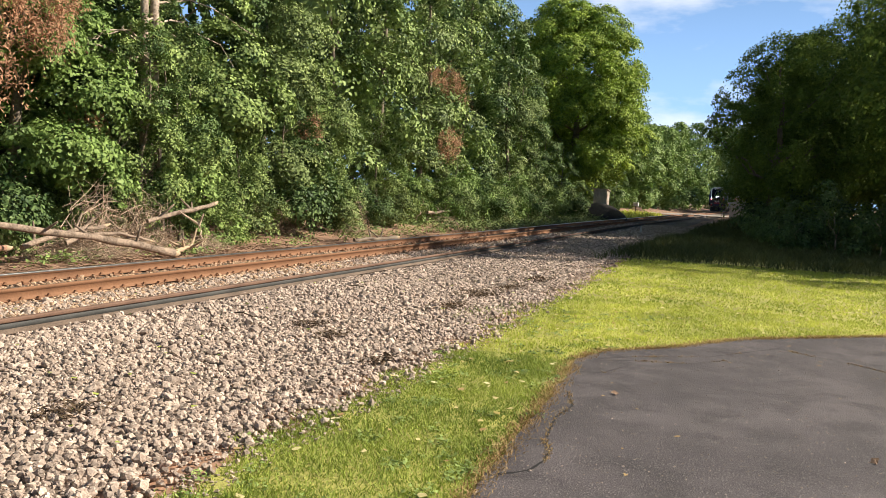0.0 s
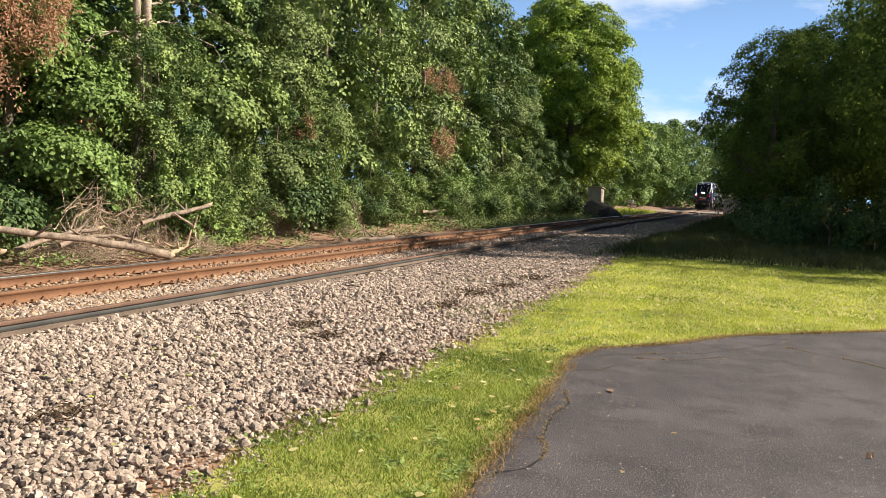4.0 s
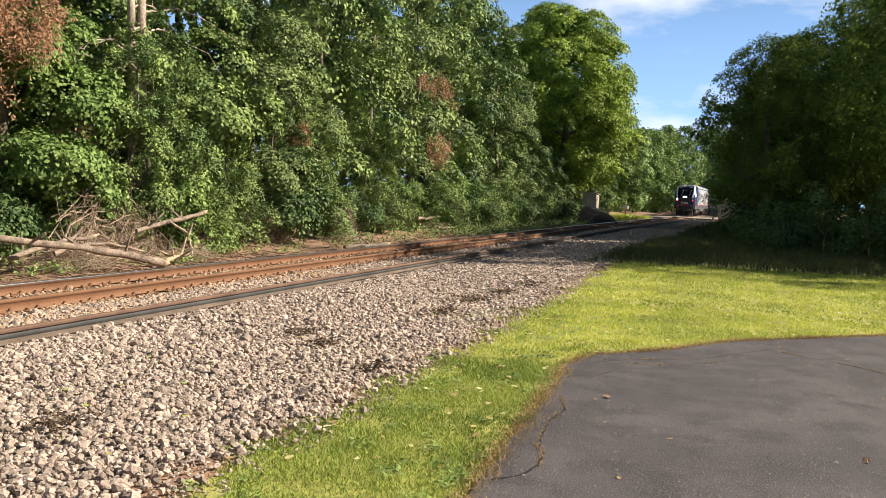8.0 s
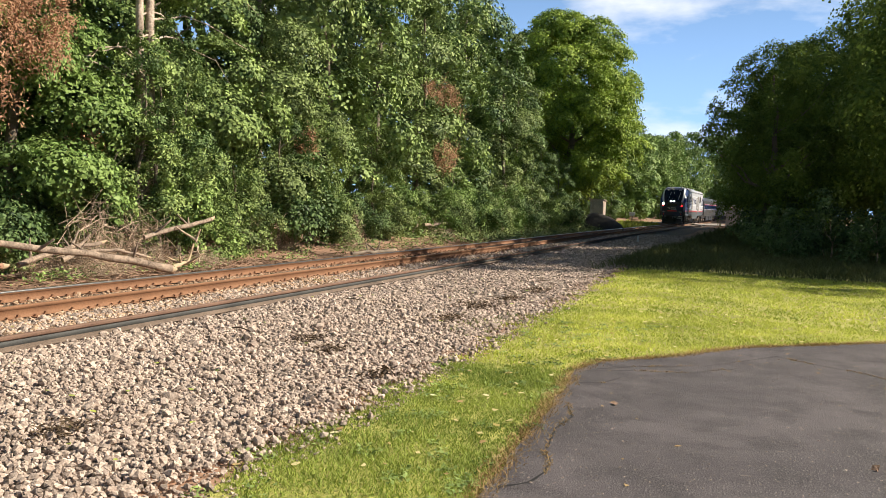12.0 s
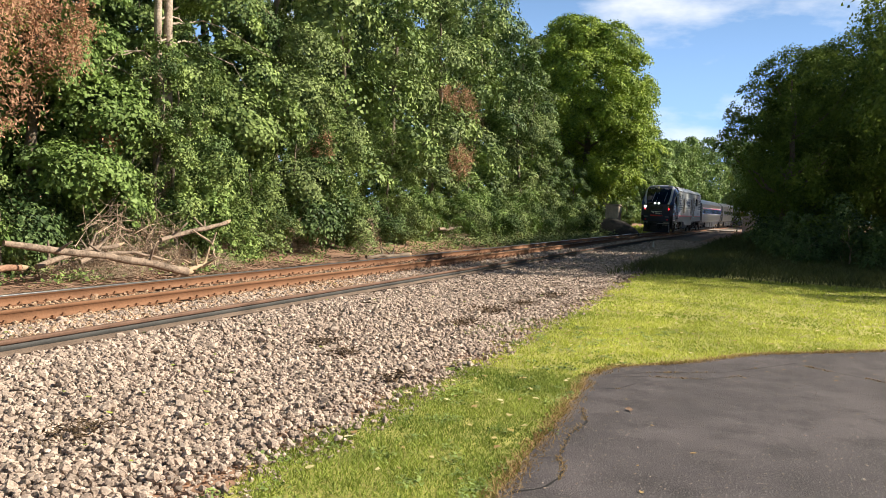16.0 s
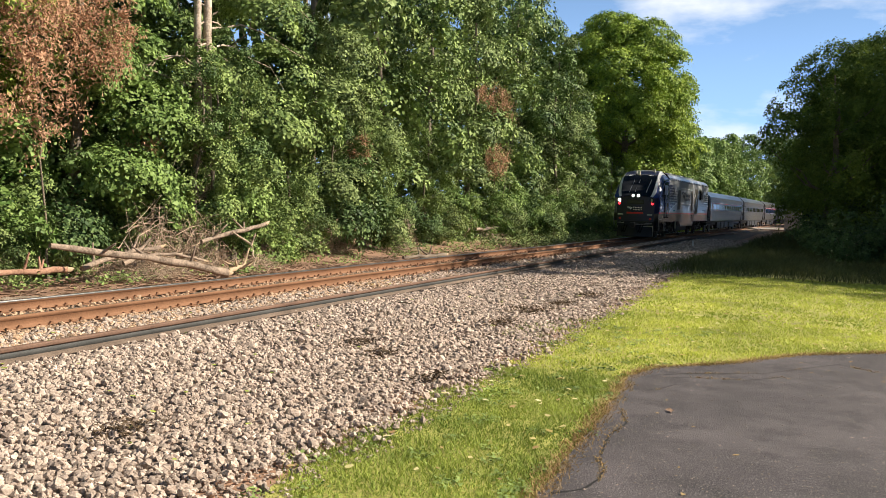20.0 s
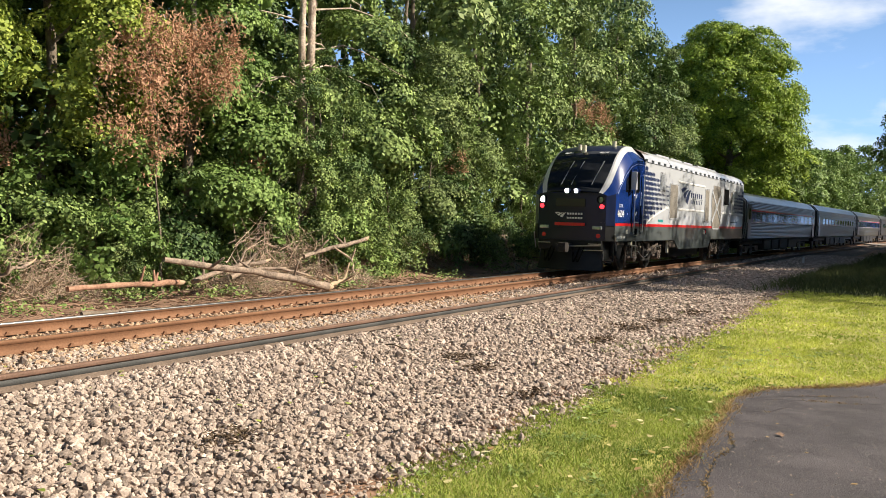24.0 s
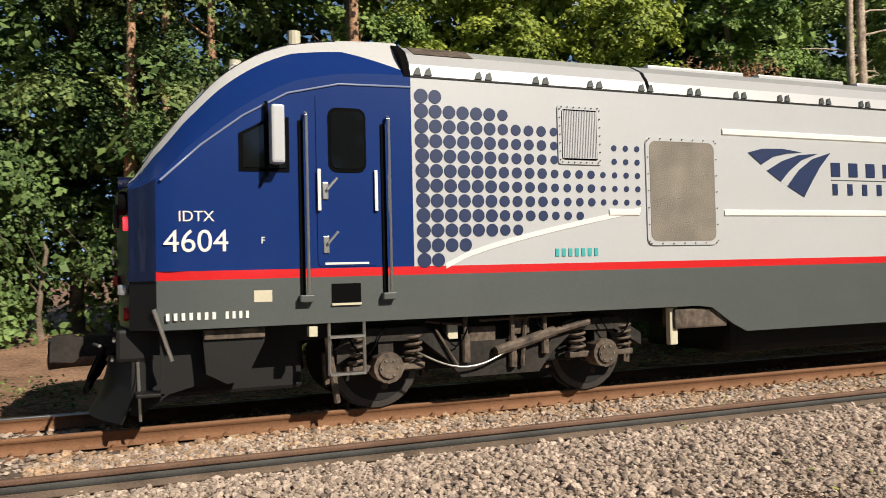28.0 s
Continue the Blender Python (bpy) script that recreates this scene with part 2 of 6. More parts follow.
M_SHED = material("shed_tin", (0.46, 0.36, 0.29), 0.7, 0.1, vary=0.25, scale=2, fine=20, bump=0.2, tint=(0.56, 0.46, 0.38))
M_HUT = material("hut_paint", (0.36, 0.34, 0.3), 0.6, vary=0.15, scale=2, fine=20, bump=0.1)
M_CRACK = material("crack_tar", (0.012, 0.012, 0.012), 0.9, vary=0.3)
M_STRAW = foliage("dry_straw", (0.25, 0.15, 0.06), (0.5, 0.36, 0.17), 0.8, 0.15)
M_FALLEN = foliage("fallen_leaves", (0.42, 0.33, 0.1), (0.78, 0.72, 0.42), 0.7, 0.2)
M_LOG = material("log_wood", (0.12, 0.082, 0.058), 0.95, vary=0.55, scale=4, fine=22, bump=0.8, tint=(0.27, 0.205, 0.155))
M_LOG_RED = material("log_red_bark", (0.26, 0.13, 0.08), 0.95, vary=0.4, scale=3, fine=22, bump=0.7, tint=(0.36, 0.21, 0.14))
M_CUT = material("cut_wood", (0.42, 0.31, 0.2), 0.9, vary=0.2, scale=8, fine=40, bump=0.3)
M_HAY = foliage("dark_dry_moss", (0.06, 0.04, 0.025), (0.17, 0.12, 0.075), 0.9, 0.1)
P_PALE = material("weathered_white", (0.6, 0.6, 0.57), 0.6, vary=0.1)

# ---- mesh helpers ----
def part(name, bm, mat, parent=None, label="", smooth=False):
    """Links a bmesh as one mesh object under a thing or a part."""
    me = bpy.data.meshes.new(name)
    bm.to_mesh(me)
    bm.free()
    return hang(name, me, mat, parent, label, smooth)


def hang(name, me, mat, parent=None, label="", smooth=False):
    if mat is not None and not me.materials:
        for m in mat if isinstance(mat, (list, tuple)) else (mat,):
            me.materials.append(m)
    if smooth:
        me.polygons.foreach_set("use_smooth", [True] * len(me.polygons))
    ob = new(name, me)
    if parent is not None:
        ob.parent = parent
    if label:
        ob["label"] = label
    return ob


def grid_mesh(name, verts, faces):
    """A mesh from numpy arrays; all faces have the same number of corners."""
    verts, faces = np.asarray(verts, np.float32), np.asarray(faces, np.int32)
    me = bpy.data.meshes.new(name)
    k = faces.shape[1]
    me.vertices.add(len(verts))
    me.vertices.foreach_set("co", verts.ravel())
    me.loops.add(faces.size)
    me.loops.foreach_set("vertex_index", faces.ravel())
    me.polygons.add(len(faces))
    me.polygons.foreach_set("loop_start", np.arange(0, faces.size, k, dtype=np.int32))
    me.update(calc_edges=True)
    me.validate()
    return me


def box(bm, lo, hi, bevel=0.0):
    r = bmesh.ops.create_cube(bm, size=1.0)
    s = [hi[i] - lo[i] for i in range(3)]
    c = [(hi[i] + lo[i]) / 2 for i in range(3)]
    bmesh.ops.transform(bm, matrix=Matrix.Translation(c) @ Matrix.Diagonal((*s, 1)), verts=r["verts"])
    if bevel:
        es = list({e for v in r["verts"] for e in v.link_edges})
        bmesh.ops.bevel(bm, geom=es, offset=bevel, segments=2, affect="EDGES", profile=0.6)
    return bm


def box_bm(lo, hi, bevel=0.0):
    return box(bmesh.new(), lo, hi, bevel)


def rod(bm, a, b, r, r2=None, seg=8):
    a, b = Vector(a), Vector(b)
    d = b - a
    m = Matrix.Translation((a + b) / 2) @ d.to_track_quat("Z", "Y").to_matrix().to_4x4()
    bmesh.ops.create_cone(bm, cap_ends=True, segments=seg, radius1=r, radius2=r if r2 is None else r2, depth=d.length, matrix=m)
    return bm


def tube(points, radii, seg=7):
    """A bent, tapered tube through points, as vertices and quads."""
    P = np.array(points, float)
    V, F = [], []
    for i in range(len(P)):
        d = P[min(i + 1, len(P) - 1)] - P[max(i - 1, 0)]
        d /= np.linalg.norm(d) + 1e-9
        u = np.cross(d, (0.3, 0.9, 0.1) if abs(d[2]) > 0.8 else (0, 0, 1))
        u /= np.linalg.norm(u) + 1e-9
        w = np.cross(d, u)
        for k in range(seg):
            a = 2 * math.pi * k / seg
            V.append(P[i] + radii[i] * (math.cos(a) * u + math.sin(a) * w))
    for i in range(len(P) - 1):
        for k in range(seg):
            j = (k + 1) % seg
            F.append((i * seg + k, i * seg + j, (i + 1) * seg + j, (i + 1) * seg + k))
    top = (len(P) - 1) * seg
    for base in (0, top):
        for k in range(1, seg - 2, 2):
            F.append((base, base + k, base + k + 1, base + (k + 2) % seg))
    return np.array(V), np.array(F)


def join(pieces):
    V, F, n = [], [], 0
    for v, f in pieces:
        V.append(v)
        F.append(f + n)
        n += len(v)
    return np.concatenate(V), np.concatenate(F)


def leaf_quads(rng, centres, normals, size, slim=0.62, loose=0.45):
    """Folded four-cornered leaves round centres."""
    n = len(centres)
    nr = normals + rng.normal(0, loose, (n, 3))
    nr /= np.linalg.norm(nr, axis=1)[:, None] + 1e-9
    t = np.cross(nr, rng.normal(0, 1, (n, 3)))
    t[:, 2] -= 0.25
    t -= nr * (t * nr).sum(1)[:, None]
    t /= np.linalg.norm(t, axis=1)[:, None] + 1e-9
    b = np.cross(nr, t)
    s = (size * rng.uniform(0.6, 1.25, n))[:, None]
    V = np.empty((n, 4, 3))
    V[:, 0] = centres - t * s * 0.5
    V[:, 1] = centres + b * s * slim * 0.5 + nr * s * 0.1
    V[:, 2] = centres + t * s * 0.55 - nr * s * 0.08
    V[:, 3] = centres - b * s * slim * 0.5 + nr * s * 0.1
    return V.reshape(-1, 3), np.arange(n * 4).reshape(n, 4)


def leaf_tris(rng, centres, normals, size, slim=0.7, loose=0.32):
    """Three-cornered leaves round centres."""
    n = len(centres)
    nr = normals + rng.normal(0, loose, (n, 3))
    nr /= np.linalg.norm(nr, axis=1)[:, None] + 1e-9
    t = np.cross(nr, rng.normal(0, 1, (n, 3)))
    t[:, 2] -= 0.35
    t -= nr * (t * nr).sum(1)[:, None]
    t /= np.linalg.norm(t, axis=1)[:, None] + 1e-9
    b = np.cross(nr, t)
    s = (size * rng.uniform(0.6, 1.3, n))[:, None]
    V = np.stack([centres - t * s * 0.4 + b * s * slim * 0.5, centres - t * s * 0.4 - b * s * slim * 0.5, centres + t * s * 0.65], 1)
    return V.reshape(-1, 3), np.arange(n * 3).reshape(n, 3)


def prism(profile, x0, x1, close=True):
    """A yz outline drawn out along x."""
    bm = bmesh.new()
    a = [bm.verts.new((x0, y, z)) for y, z in profile]
    b = [bm.verts.new((x1, y, z)) for y, z in profile]
    n = len(profile)
    for i in range(n if close else n - 1):
        j = (i + 1) % n
        bm.faces.new((a[i], a[j], b[j], b[i]))
    if close:
        bm.faces.new(a)
        bm.faces.new(b[::-1])
    bmesh.ops.recalc_face_normals(bm, faces=bm.faces)
    return bm


def plate(outline, y0, y1):
    """An xz outline drawn out along y."""
    bm = bmesh.new()
    a = [bm.verts.new((x, y0, z)) for x, z in outline]
    b = [bm.verts.new((x, y1, z)) for x, z in outline]
    n = len(outline)
    for i in range(n):
        j = (i + 1) % n
        bm.faces.new((a[i], a[j], b[j], b[i]))
    bm.faces.new(a)
    bm.faces.new(b[::-1])
    bmesh.ops.recalc_face_normals(bm, faces=bm.faces)
    return bm


def rounded(x0, x1, z0, z1, r, n=4):
    out = []
    for cx, cz, a0 in ((x1 - r, z1 - r, 0), (x0 + r, z1 - r, 90), (x0 + r, z0 + r, 180), (x1 - r, z0 + r, 270)):
        for k in range(n + 1):
            a = radians(a0 + 90 * k / n)
            out.append((cx + r * math.cos(a), cz + r * math.sin(a)))
    return out

# ---- the lie of the land and of the track ----
NEAR_RAIL, FAR_RAIL, TRACK_Y = 10.02, 11.53, 10.775


def bend(x):
    """How far the track swings towards the lawn at x, and its slope there."""
    if x < 40:
        return 0.0, 0.0
    u = x - 40
    if u < 30:
        return -0.04 * u * u / 60, -0.04 * u / 30
    return -0.04 * (15 + u - 30), -0.04


def rise(x):
    u = max(0.0, x - 30)
    return 0.0035 * (u * u / 40 if u < 20 else u - 10)


def land(x, y):
    """Height of the bare ground."""
    d = y - TRACK_Y - bend(x)[0]
    z = -0.25
    if d > -4.0:
        z = -0.25 - 0.03 * min(1, (d + 4.0) / 1.8)
    if d > -2.2:
        z = -0.28 + 0.055 * min(1, (d + 2.2) / 0.5)
    if d > 1.6:
        k = min(1, (d - 1.6) / 1.0)
        z = -0.225 - 0.1 * k
    foot = 7.6 - 3.1 * max(0.0, min(1.0, (x - 9) / 6))
    if d > foot:
        z += 0.10 * min(6, d - foot)
    k = max(0.0, min(1.0, (y - 2.5) / 2.0))
    z += k * 0.035 * noise.noise(Vector((x * 0.35, y * 0.35, 0.3))) + k * 0.012 * noise.noise(Vector((x * 1.7, y * 1.7, 4.0)))
    return z + rise(x)


def sheet(name, xs, ys, up, height=land, keep=None):
    V = [(x, y, height(x, y) + up) for x in xs for y in ys]
    n = len(ys)
    F = [(i * n + j, (i + 1) * n + j, (i + 1) * n + j + 1, i * n + j + 1) for i in range(len(xs) - 1) for j in range(n - 1)
         if keep is None or keep((xs[i] + xs[i + 1]) / 2, (ys[j] + ys[j + 1]) / 2)]
    return grid_mesh(name, V, F)


def spread(a, b, step):
    return [a + (b - a) * i / max(1, round((b - a) / step)) for i in range(max(1, round((b - a) / step)) + 1)]


xs = [-2500, -600, -200, -80, -40] + spread(-25, 60, 0.8) + spread(62, 200, 4) + [260, 400, 900, 2500]
ys = [-2500, -600, -150, -60, -30] + spread(-15, 26, 0.6) + [30, 40, 60, 120, 400, 2500]
ground = tagged(hang("ground", sheet("ground", xs, ys, 0), M_SOIL, smooth=True), "bare brown soil with wood litter beside the track", "ground", kind="structure")


def lawn_edge(x):
    """Where the mown grass meets the ballast."""
    return 3.45 + 0.028 * max(0, x - 6) + 0.16 * noise.noise(Vector((x * 0.8, 1.0, 0))) + 0.07 * noise.noise(Vector((x * 3.1, 5.0, 0)))


ASPHALT = [(-9, -14), (-9, 1.25), (0.0, 1.42), (4.9, 1.56), (6.6, 1.66), (8.4, 1.76), (9.6, 1.86), (10.25, 1.72), (10.6, 1.4), (11.1, 0.9), (12.4, 0.1), (14.2, -2.0), (17.0, -5.0), (20.0, -9.0), (22, -14)]


def inside(x, y, poly):
    k = False
    for i in range(len(poly)):
        (x1, y1), (x2, y2) = poly[i - 1], poly[i]
        if (y1 > y) != (y2 > y) and x < (x2 - x1) * (y - y1) / (y2 - y1) + x1:
            k = not k
    return k


def lawn_rim(x):
    return lawn_edge(x) - 0.3 + 0.28 * noise.noise(Vector((x * 1.1, 3.3, 2)))


def bed_rim(x):
    return lawn_edge(x) + 0.3 + 0.3 * noise.noise(Vector((x * 1.5, 5.1, 6)))


lawn = tagged(hang("lawn", sheet("lawn", spread(-14, 47, 0.25), spread(-16, 5.6, 0.2), 0.012, keep=lambda x, y: y < lawn_rim(x) + 0.1), M_LAWN, smooth=True),
              "short mown yellow-green lawn beside the ballast", "lawn", kind="structure")
for v in lawn.data.vertices:
    if v.co.y > lawn_rim(v.co.x):
        v.co.y = lawn_rim(v.co.x)
        v.co.z = land(v.co.x, v.co.y) + 0.012


def asphalt_slab():
    bm = bmesh.new()
    pts = []
    for i in range(len(ASPHALT)):
        a, b = Vector((*ASPHALT[i], 0)), Vector((*ASPHALT[(i + 1) % len(ASPHALT)], 0))
        n = max(1, int((b - a).length / 0.12)) if i not in (0, len(ASPHALT) - 1) else 1
        for k in range(n):
            p = a.lerp(b, k / n)
            j = 0.05 * noise.noise(p * 2.3) + 0.03 * noise.noise(p * 9)
            pts.append((p.x + j, p.y + j, -0.215))
    top = [bm.verts.new(p) for p in pts]
    low = [bm.verts.new((p[0], p[1], -0.3)) for p in pts]
    bm.faces.new(top)
    for i in range(len(top)):
        j = (i + 1) % len(top)
        bm.faces.new((top[j], top[i], low[i], low[j]))
    bmesh.ops.recalc_face_normals(bm, faces=bm.faces)
    return bm


asphalt = tagged(part("driveway", asphalt_slab(), M_ASPHALT), "worn dark grey asphalt drive with cracks and ragged edge", "driveway", kind="structure")

bed = tagged(hang("ballast_bed", sheet("ballast_bed", spread(-20, 60, 0.4) + spread(62, 175, 4), spread(3.0, 13.0, 0.2), 0.02,
             height=lambda x, y: land(x, y + bend(x)[0]), keep=lambda x, y: y > bed_rim(x) - 0.1), M_BED, smooth=True), "bed of grey-brown crushed stone under the track", "ballast", kind="structure")
for v in bed.data.vertices:
    if v.co.y < bed_rim(v.co.x):
        v.co.y = bed_rim(v.co.x)
    v.co.y += bend(v.co.x)[0]

# ---- rails ----
# both rails are polished on the side of the gauge only
NEAR_PROFILE = [(-0.070, -0.186), (-0.070, -0.175), (-0.012, -0.158), (-0.009, -0.13), (-0.009, -0.06), (-0.034, -0.046), (-0.037, -0.012), (-0.028, -0.001),
                (0.010, -0.001), (0.028, -0.001), (0.037, -0.012), (0.034, -0.046), (0.009, -0.06), (0.009, -0.13), (0.012, -0.158), (0.070, -0.175), (0.070, -0.186)]
FAR_PROFILE = NEAR_PROFILE[:6] + [(-0.036, -0.030), (-0.037, -0.012), (-0.028, -0.001), (0.016, -0.001)] + NEAR_PROFILE[9:]


def rail(name, y0, x0, x1, z0, mats, profile, head=()):
    xs = spread(x0, min(x1, 40), 1.0) + (spread(42, x1, 3.0) if x1 > 42 else [])
    V = []
    for x in xs:
        V += [(x, y0 + bend(x)[0] + a, z0 + rise(x) + b) for a, b in profile]
    k = len(profile)
    F = [(i * k + j, i * k + (j + 1) % k, (i + 1) * k + (j + 1) % k, (i + 1) * k + j) for i in range(len(xs) - 1) for j in range(k)]
    me = grid_mesh(name, V, F)
    bm = bmesh.new()
    bm.from_mesh(me)
    bm.verts.ensure_lookup_table()
    for s in (0, (len(xs) - 1) * k):
        bm.faces.new([bm.verts[s + j] for j in range(k)])
    bmesh.ops.recalc_face_normals(bm, faces=bm.faces)
    bm.faces.ensure_lookup_table()
    for i, f in enumerate(bm.faces):
        if i < (len(xs) - 1) * k:
            f.material_index = 1 if (i % k) in head else 0
    bm.to_mesh(me)
    bm.free()
    for m in mats:
        me.materials.append(m)
    return me


track = tagged(new("railway_track"), "rusty steel rails spiked to dark wooden ties", "railway track", kind="structure")
hang("rail", rail("rail", NEAR_RAIL, -22, 175, 0, (M_RAIL_RUST, M_RAIL_HEAD), NEAR_PROFILE, (8, 9, 10)), None, track, "rusty rail with a polished head")
hang("rail", rail("rail", FAR_RAIL, -22, 175, 0, (M_RAIL_RUST, M_RAIL_HEAD), FAR_PROFILE, (6, 7, 8)), None, track, "rusty rail with a polished head")
spare = tagged(new("spare_rail"), "long grey unused rail lying loose on the ballast", "rail")
hang("web", rail("web", 8.17, -22, 112, -0.035, (M_RAIL_NEW,), [(-0.009, -0.150), (-0.009, -0.05), (0.009, -0.05), (0.009, -0.150)]), None, spare, "dark grey mill-scaled web")
hang("foot", rail("foot", 8.17, -22, 112, -0.035, (M_RAIL_NEW_TOP,), [(-0.076, -0.186), (-0.076, -0.172), (-0.030, -0.148), (-0.012, -0.132), (0.012, -0.132), (0.030, -0.148), (0.076, -0.172), (0.076, -0.186)]), None, spare, "brownish dusty foot")
hang("head", rail("head", 8.17, -22, 112, -0.035, (M_RAIL_NEW_HEAD,), [(-0.012, -0.062), (-0.034, -0.048), (-0.036, -0.040), (-0.037, -0.022), (-0.037, -0.012), (-0.031, -0.004), (-0.022, 0.0),
     (0.022, 0.0), (0.031, -0.004), (0.037, -0.012), (0.034, -0.048), (0.012, -0.062)]), None, spare, "thinly rusted brown head")

# ---- trees and undergrowth ----
def clumps(rng, lobes, n, shell=0.72):
    """Points on the outer part of a group of ellipsoids, with the way out at each."""
    w = np.array([l[3] * l[4] + l[3] * l[5] for l in lobes])
    pick = rng.choice(len(lobes), n, p=w / w.sum())
    L = np.array(lobes)[pick]
    d = rng.normal(0, 1, (n, 3))
    d /= np.linalg.norm(d, axis=1)[:, None]
    r = shell + (1 - shell) * rng.random(n) ** 0.6
    r = np.where(rng.random(n) < 0.15, rng.uniform(0.35, 1.15, n), r)
    return L[:, :3] + d * L[:, 3:] * r[:, None], d


def crown_mesh(name, rng, lobes, n_clumps, per, leaf, dome=0.42, flat=0.62, droop=0.12, floor=None, face=0.0, slim=0.72, shell=0.72, hollow=-0.3):
    """Sprays of leaves: each a loose little dome that faces up and out from its lobe, with hollows between them."""
    c, d = clumps(rng, lobes, n_clumps, shell)
    o = Vector(rng.uniform(0, 50, 3))
    k = np.array([noise.noise(Vector(p) * (0.24 / dome) + o) > hollow for p in c])
    if floor is not None:
        k &= c[:, 2] > floor
    if face:
        k &= (d[:, 1] < 0.25) | (rng.random(len(c)) > face)
    c, d = c[k], d[k]
    n = len(c)
    u = d * 0.75 + np.array((0, 0, 0.7))
    u /= np.linalg.norm(u, axis=1)[:, None] + 1e-9
    R = dome * rng.uniform(0.45, 1.55, n)
    m = np.maximum(5, (per * (R / dome) ** 2 * 0.68).astype(int))
    I = np.repeat(np.arange(n), m)
    v = rng.normal(0, 1, (len(I), 3))
    v /= np.linalg.norm(v, axis=1)[:, None]
    U = u[I]
    h = (v * U).sum(1)
    v = np.where((h < -0.15)[:, None], v - 2 * U * h[:, None], v)
    h = (v * U).sum(1)
    stretch = rng.uniform(0.75, 1.35, (n, 3))[I]
    o = (v - U * (h * (1 - flat))[:, None]) * stretch * (R[I] * rng.uniform(0.35, 1.2, len(I)))[:, None]
    o[:, 2] -= droop * (o[:, 0] ** 2 + o[:, 1] ** 2) / R[I]
    V, F = leaf_quads(rng, c[I] + o, v * 0.6 + U * 0.6, leaf * 1.1, slim, 0.4)
    return grid_mesh(name, V, F)


def hanging_mesh(name, rng, lobes, n_clumps, per, leaf):
    """Withered leaves that hang in loose strings."""
    c, d = clumps(rng, lobes, n_clumps)
    C = np.repeat(c, per, 0)
    o = rng.normal(0, 1, (len(C), 3)) * np.array((0.11, 0.11, 0.2)) * np.repeat(rng.uniform(0.6, 1.5, len(c)), per)[:, None]
    nr = rng.normal(0, 1, (len(C), 3)) * np.array((1, 1, 0.35)) + np.array((0.2, -0.6, 0.2))
    V, F = leaf_tris(rng, C + o, nr, leaf, 0.42)
    return grid_mesh(name, V, F)


def trunk_mesh(name, rng, h, r, lean=0.0, limbs=7, reach=2.2, low=0.3, kink=0.12, seg=8):
    """A tapered trunk with bent limbs."""
    pts, rad = [], []
    p = np.zeros(3)
    n = 9
    for i in range(n + 1):
        t = i / n
        pts.append(p.copy())
        rad.append(r * (1.25 - t) if i == 0 else r * (1.02 - 0.85 * t))
        p = p + np.array((lean * h / n + rng.normal(0, kink), rng.normal(0, kink), h / n))
    out = [tube(pts, rad, seg)]
    for k in range(limbs):
        t = rng.uniform(low, 0.95)
        b = pts[int(t * n)]
        a = rng.uniform(0, 2 * math.pi)
        L = reach * rng.uniform(0.6, 1.2) * (1.15 - 0.6 * t)
        q = [b]
        for j in range(1, 5):
            q.append(b + np.array((math.cos(a), math.sin(a), 0.45 + 0.1 * j)) * L * j / 4 + rng.normal(0, 0.07 * L, 3) * (j > 1))
        r0 = r * (1.0 - 0.8 * t) * 0.45
        out.append(tube(q, [r0, r0 * 0.8, r0 * 0.6, r0 * 0.4, r0 * 0.18], 5))
    V, F = join(out)
    return grid_mesh(name, V, F)


def tree(kind, rng, h, r, lobes, mat, n_clumps, per, leaf, bark=None, label="", category="tree", **k):
    t = tagged(new(kind), label, category)
    tk = {a: k.pop(a) for a in ("lean", "limbs", "reach", "low") if a in k}
    hang("trunk", trunk_mesh("trunk", rng, h, r, **tk), bark or M_BARK, t)
    if k.pop("loose", False):
        hang("crown", hanging_mesh("crown", rng, lobes, n_clumps, per, leaf), mat, t)
    else:
        hang("crown", crown_mesh("crown", rng, lobes, n_clumps, per, leaf, **k), mat, t)
    return t


def lobed(rng, h, w, base, n, plump=0.52):
    """Lobes that fill a crown of height h and half-width w from the height base up."""
    out = []
    for i in range(n):
        t = (i + 0.5) / n
        z = base + (h - base) * t
        s = w * (0.55 + 0.75 * math.sin(math.pi * min(1, t * 0.8 + 0.18))) * plump
        a = i * 2.4 + rng.uniform(-0.4, 0.4)
        off = s * rng.uniform(0.6, 1.25) * 0.52 / plump
        out.append((math.cos(a) * off, math.sin(a) * off, z, s * rng.uniform(0.75, 1.05), s * rng.uniform(0.75, 1.05), max(0.5 * s, (h - base) / n * rng.uniform(0.8, 1.1))))
    return out


MADE = set()


def stand(ob, x, y, turn=0.0, s=1.0, sz=None, label="", drop=0.05):
    """Puts a thing, or from the second time on a copy of it, on the ground."""
    m = pose(x, y, land(x, y) - drop, 0, 0, turn)
    if ob.name in MADE:
        ob = copy_thing(ob, m)
    else:
        MADE.add(ob.name)
        ob.matrix_basis = m
    ob.scale = (s, s, sz or s)
    return tagged(ob, label)


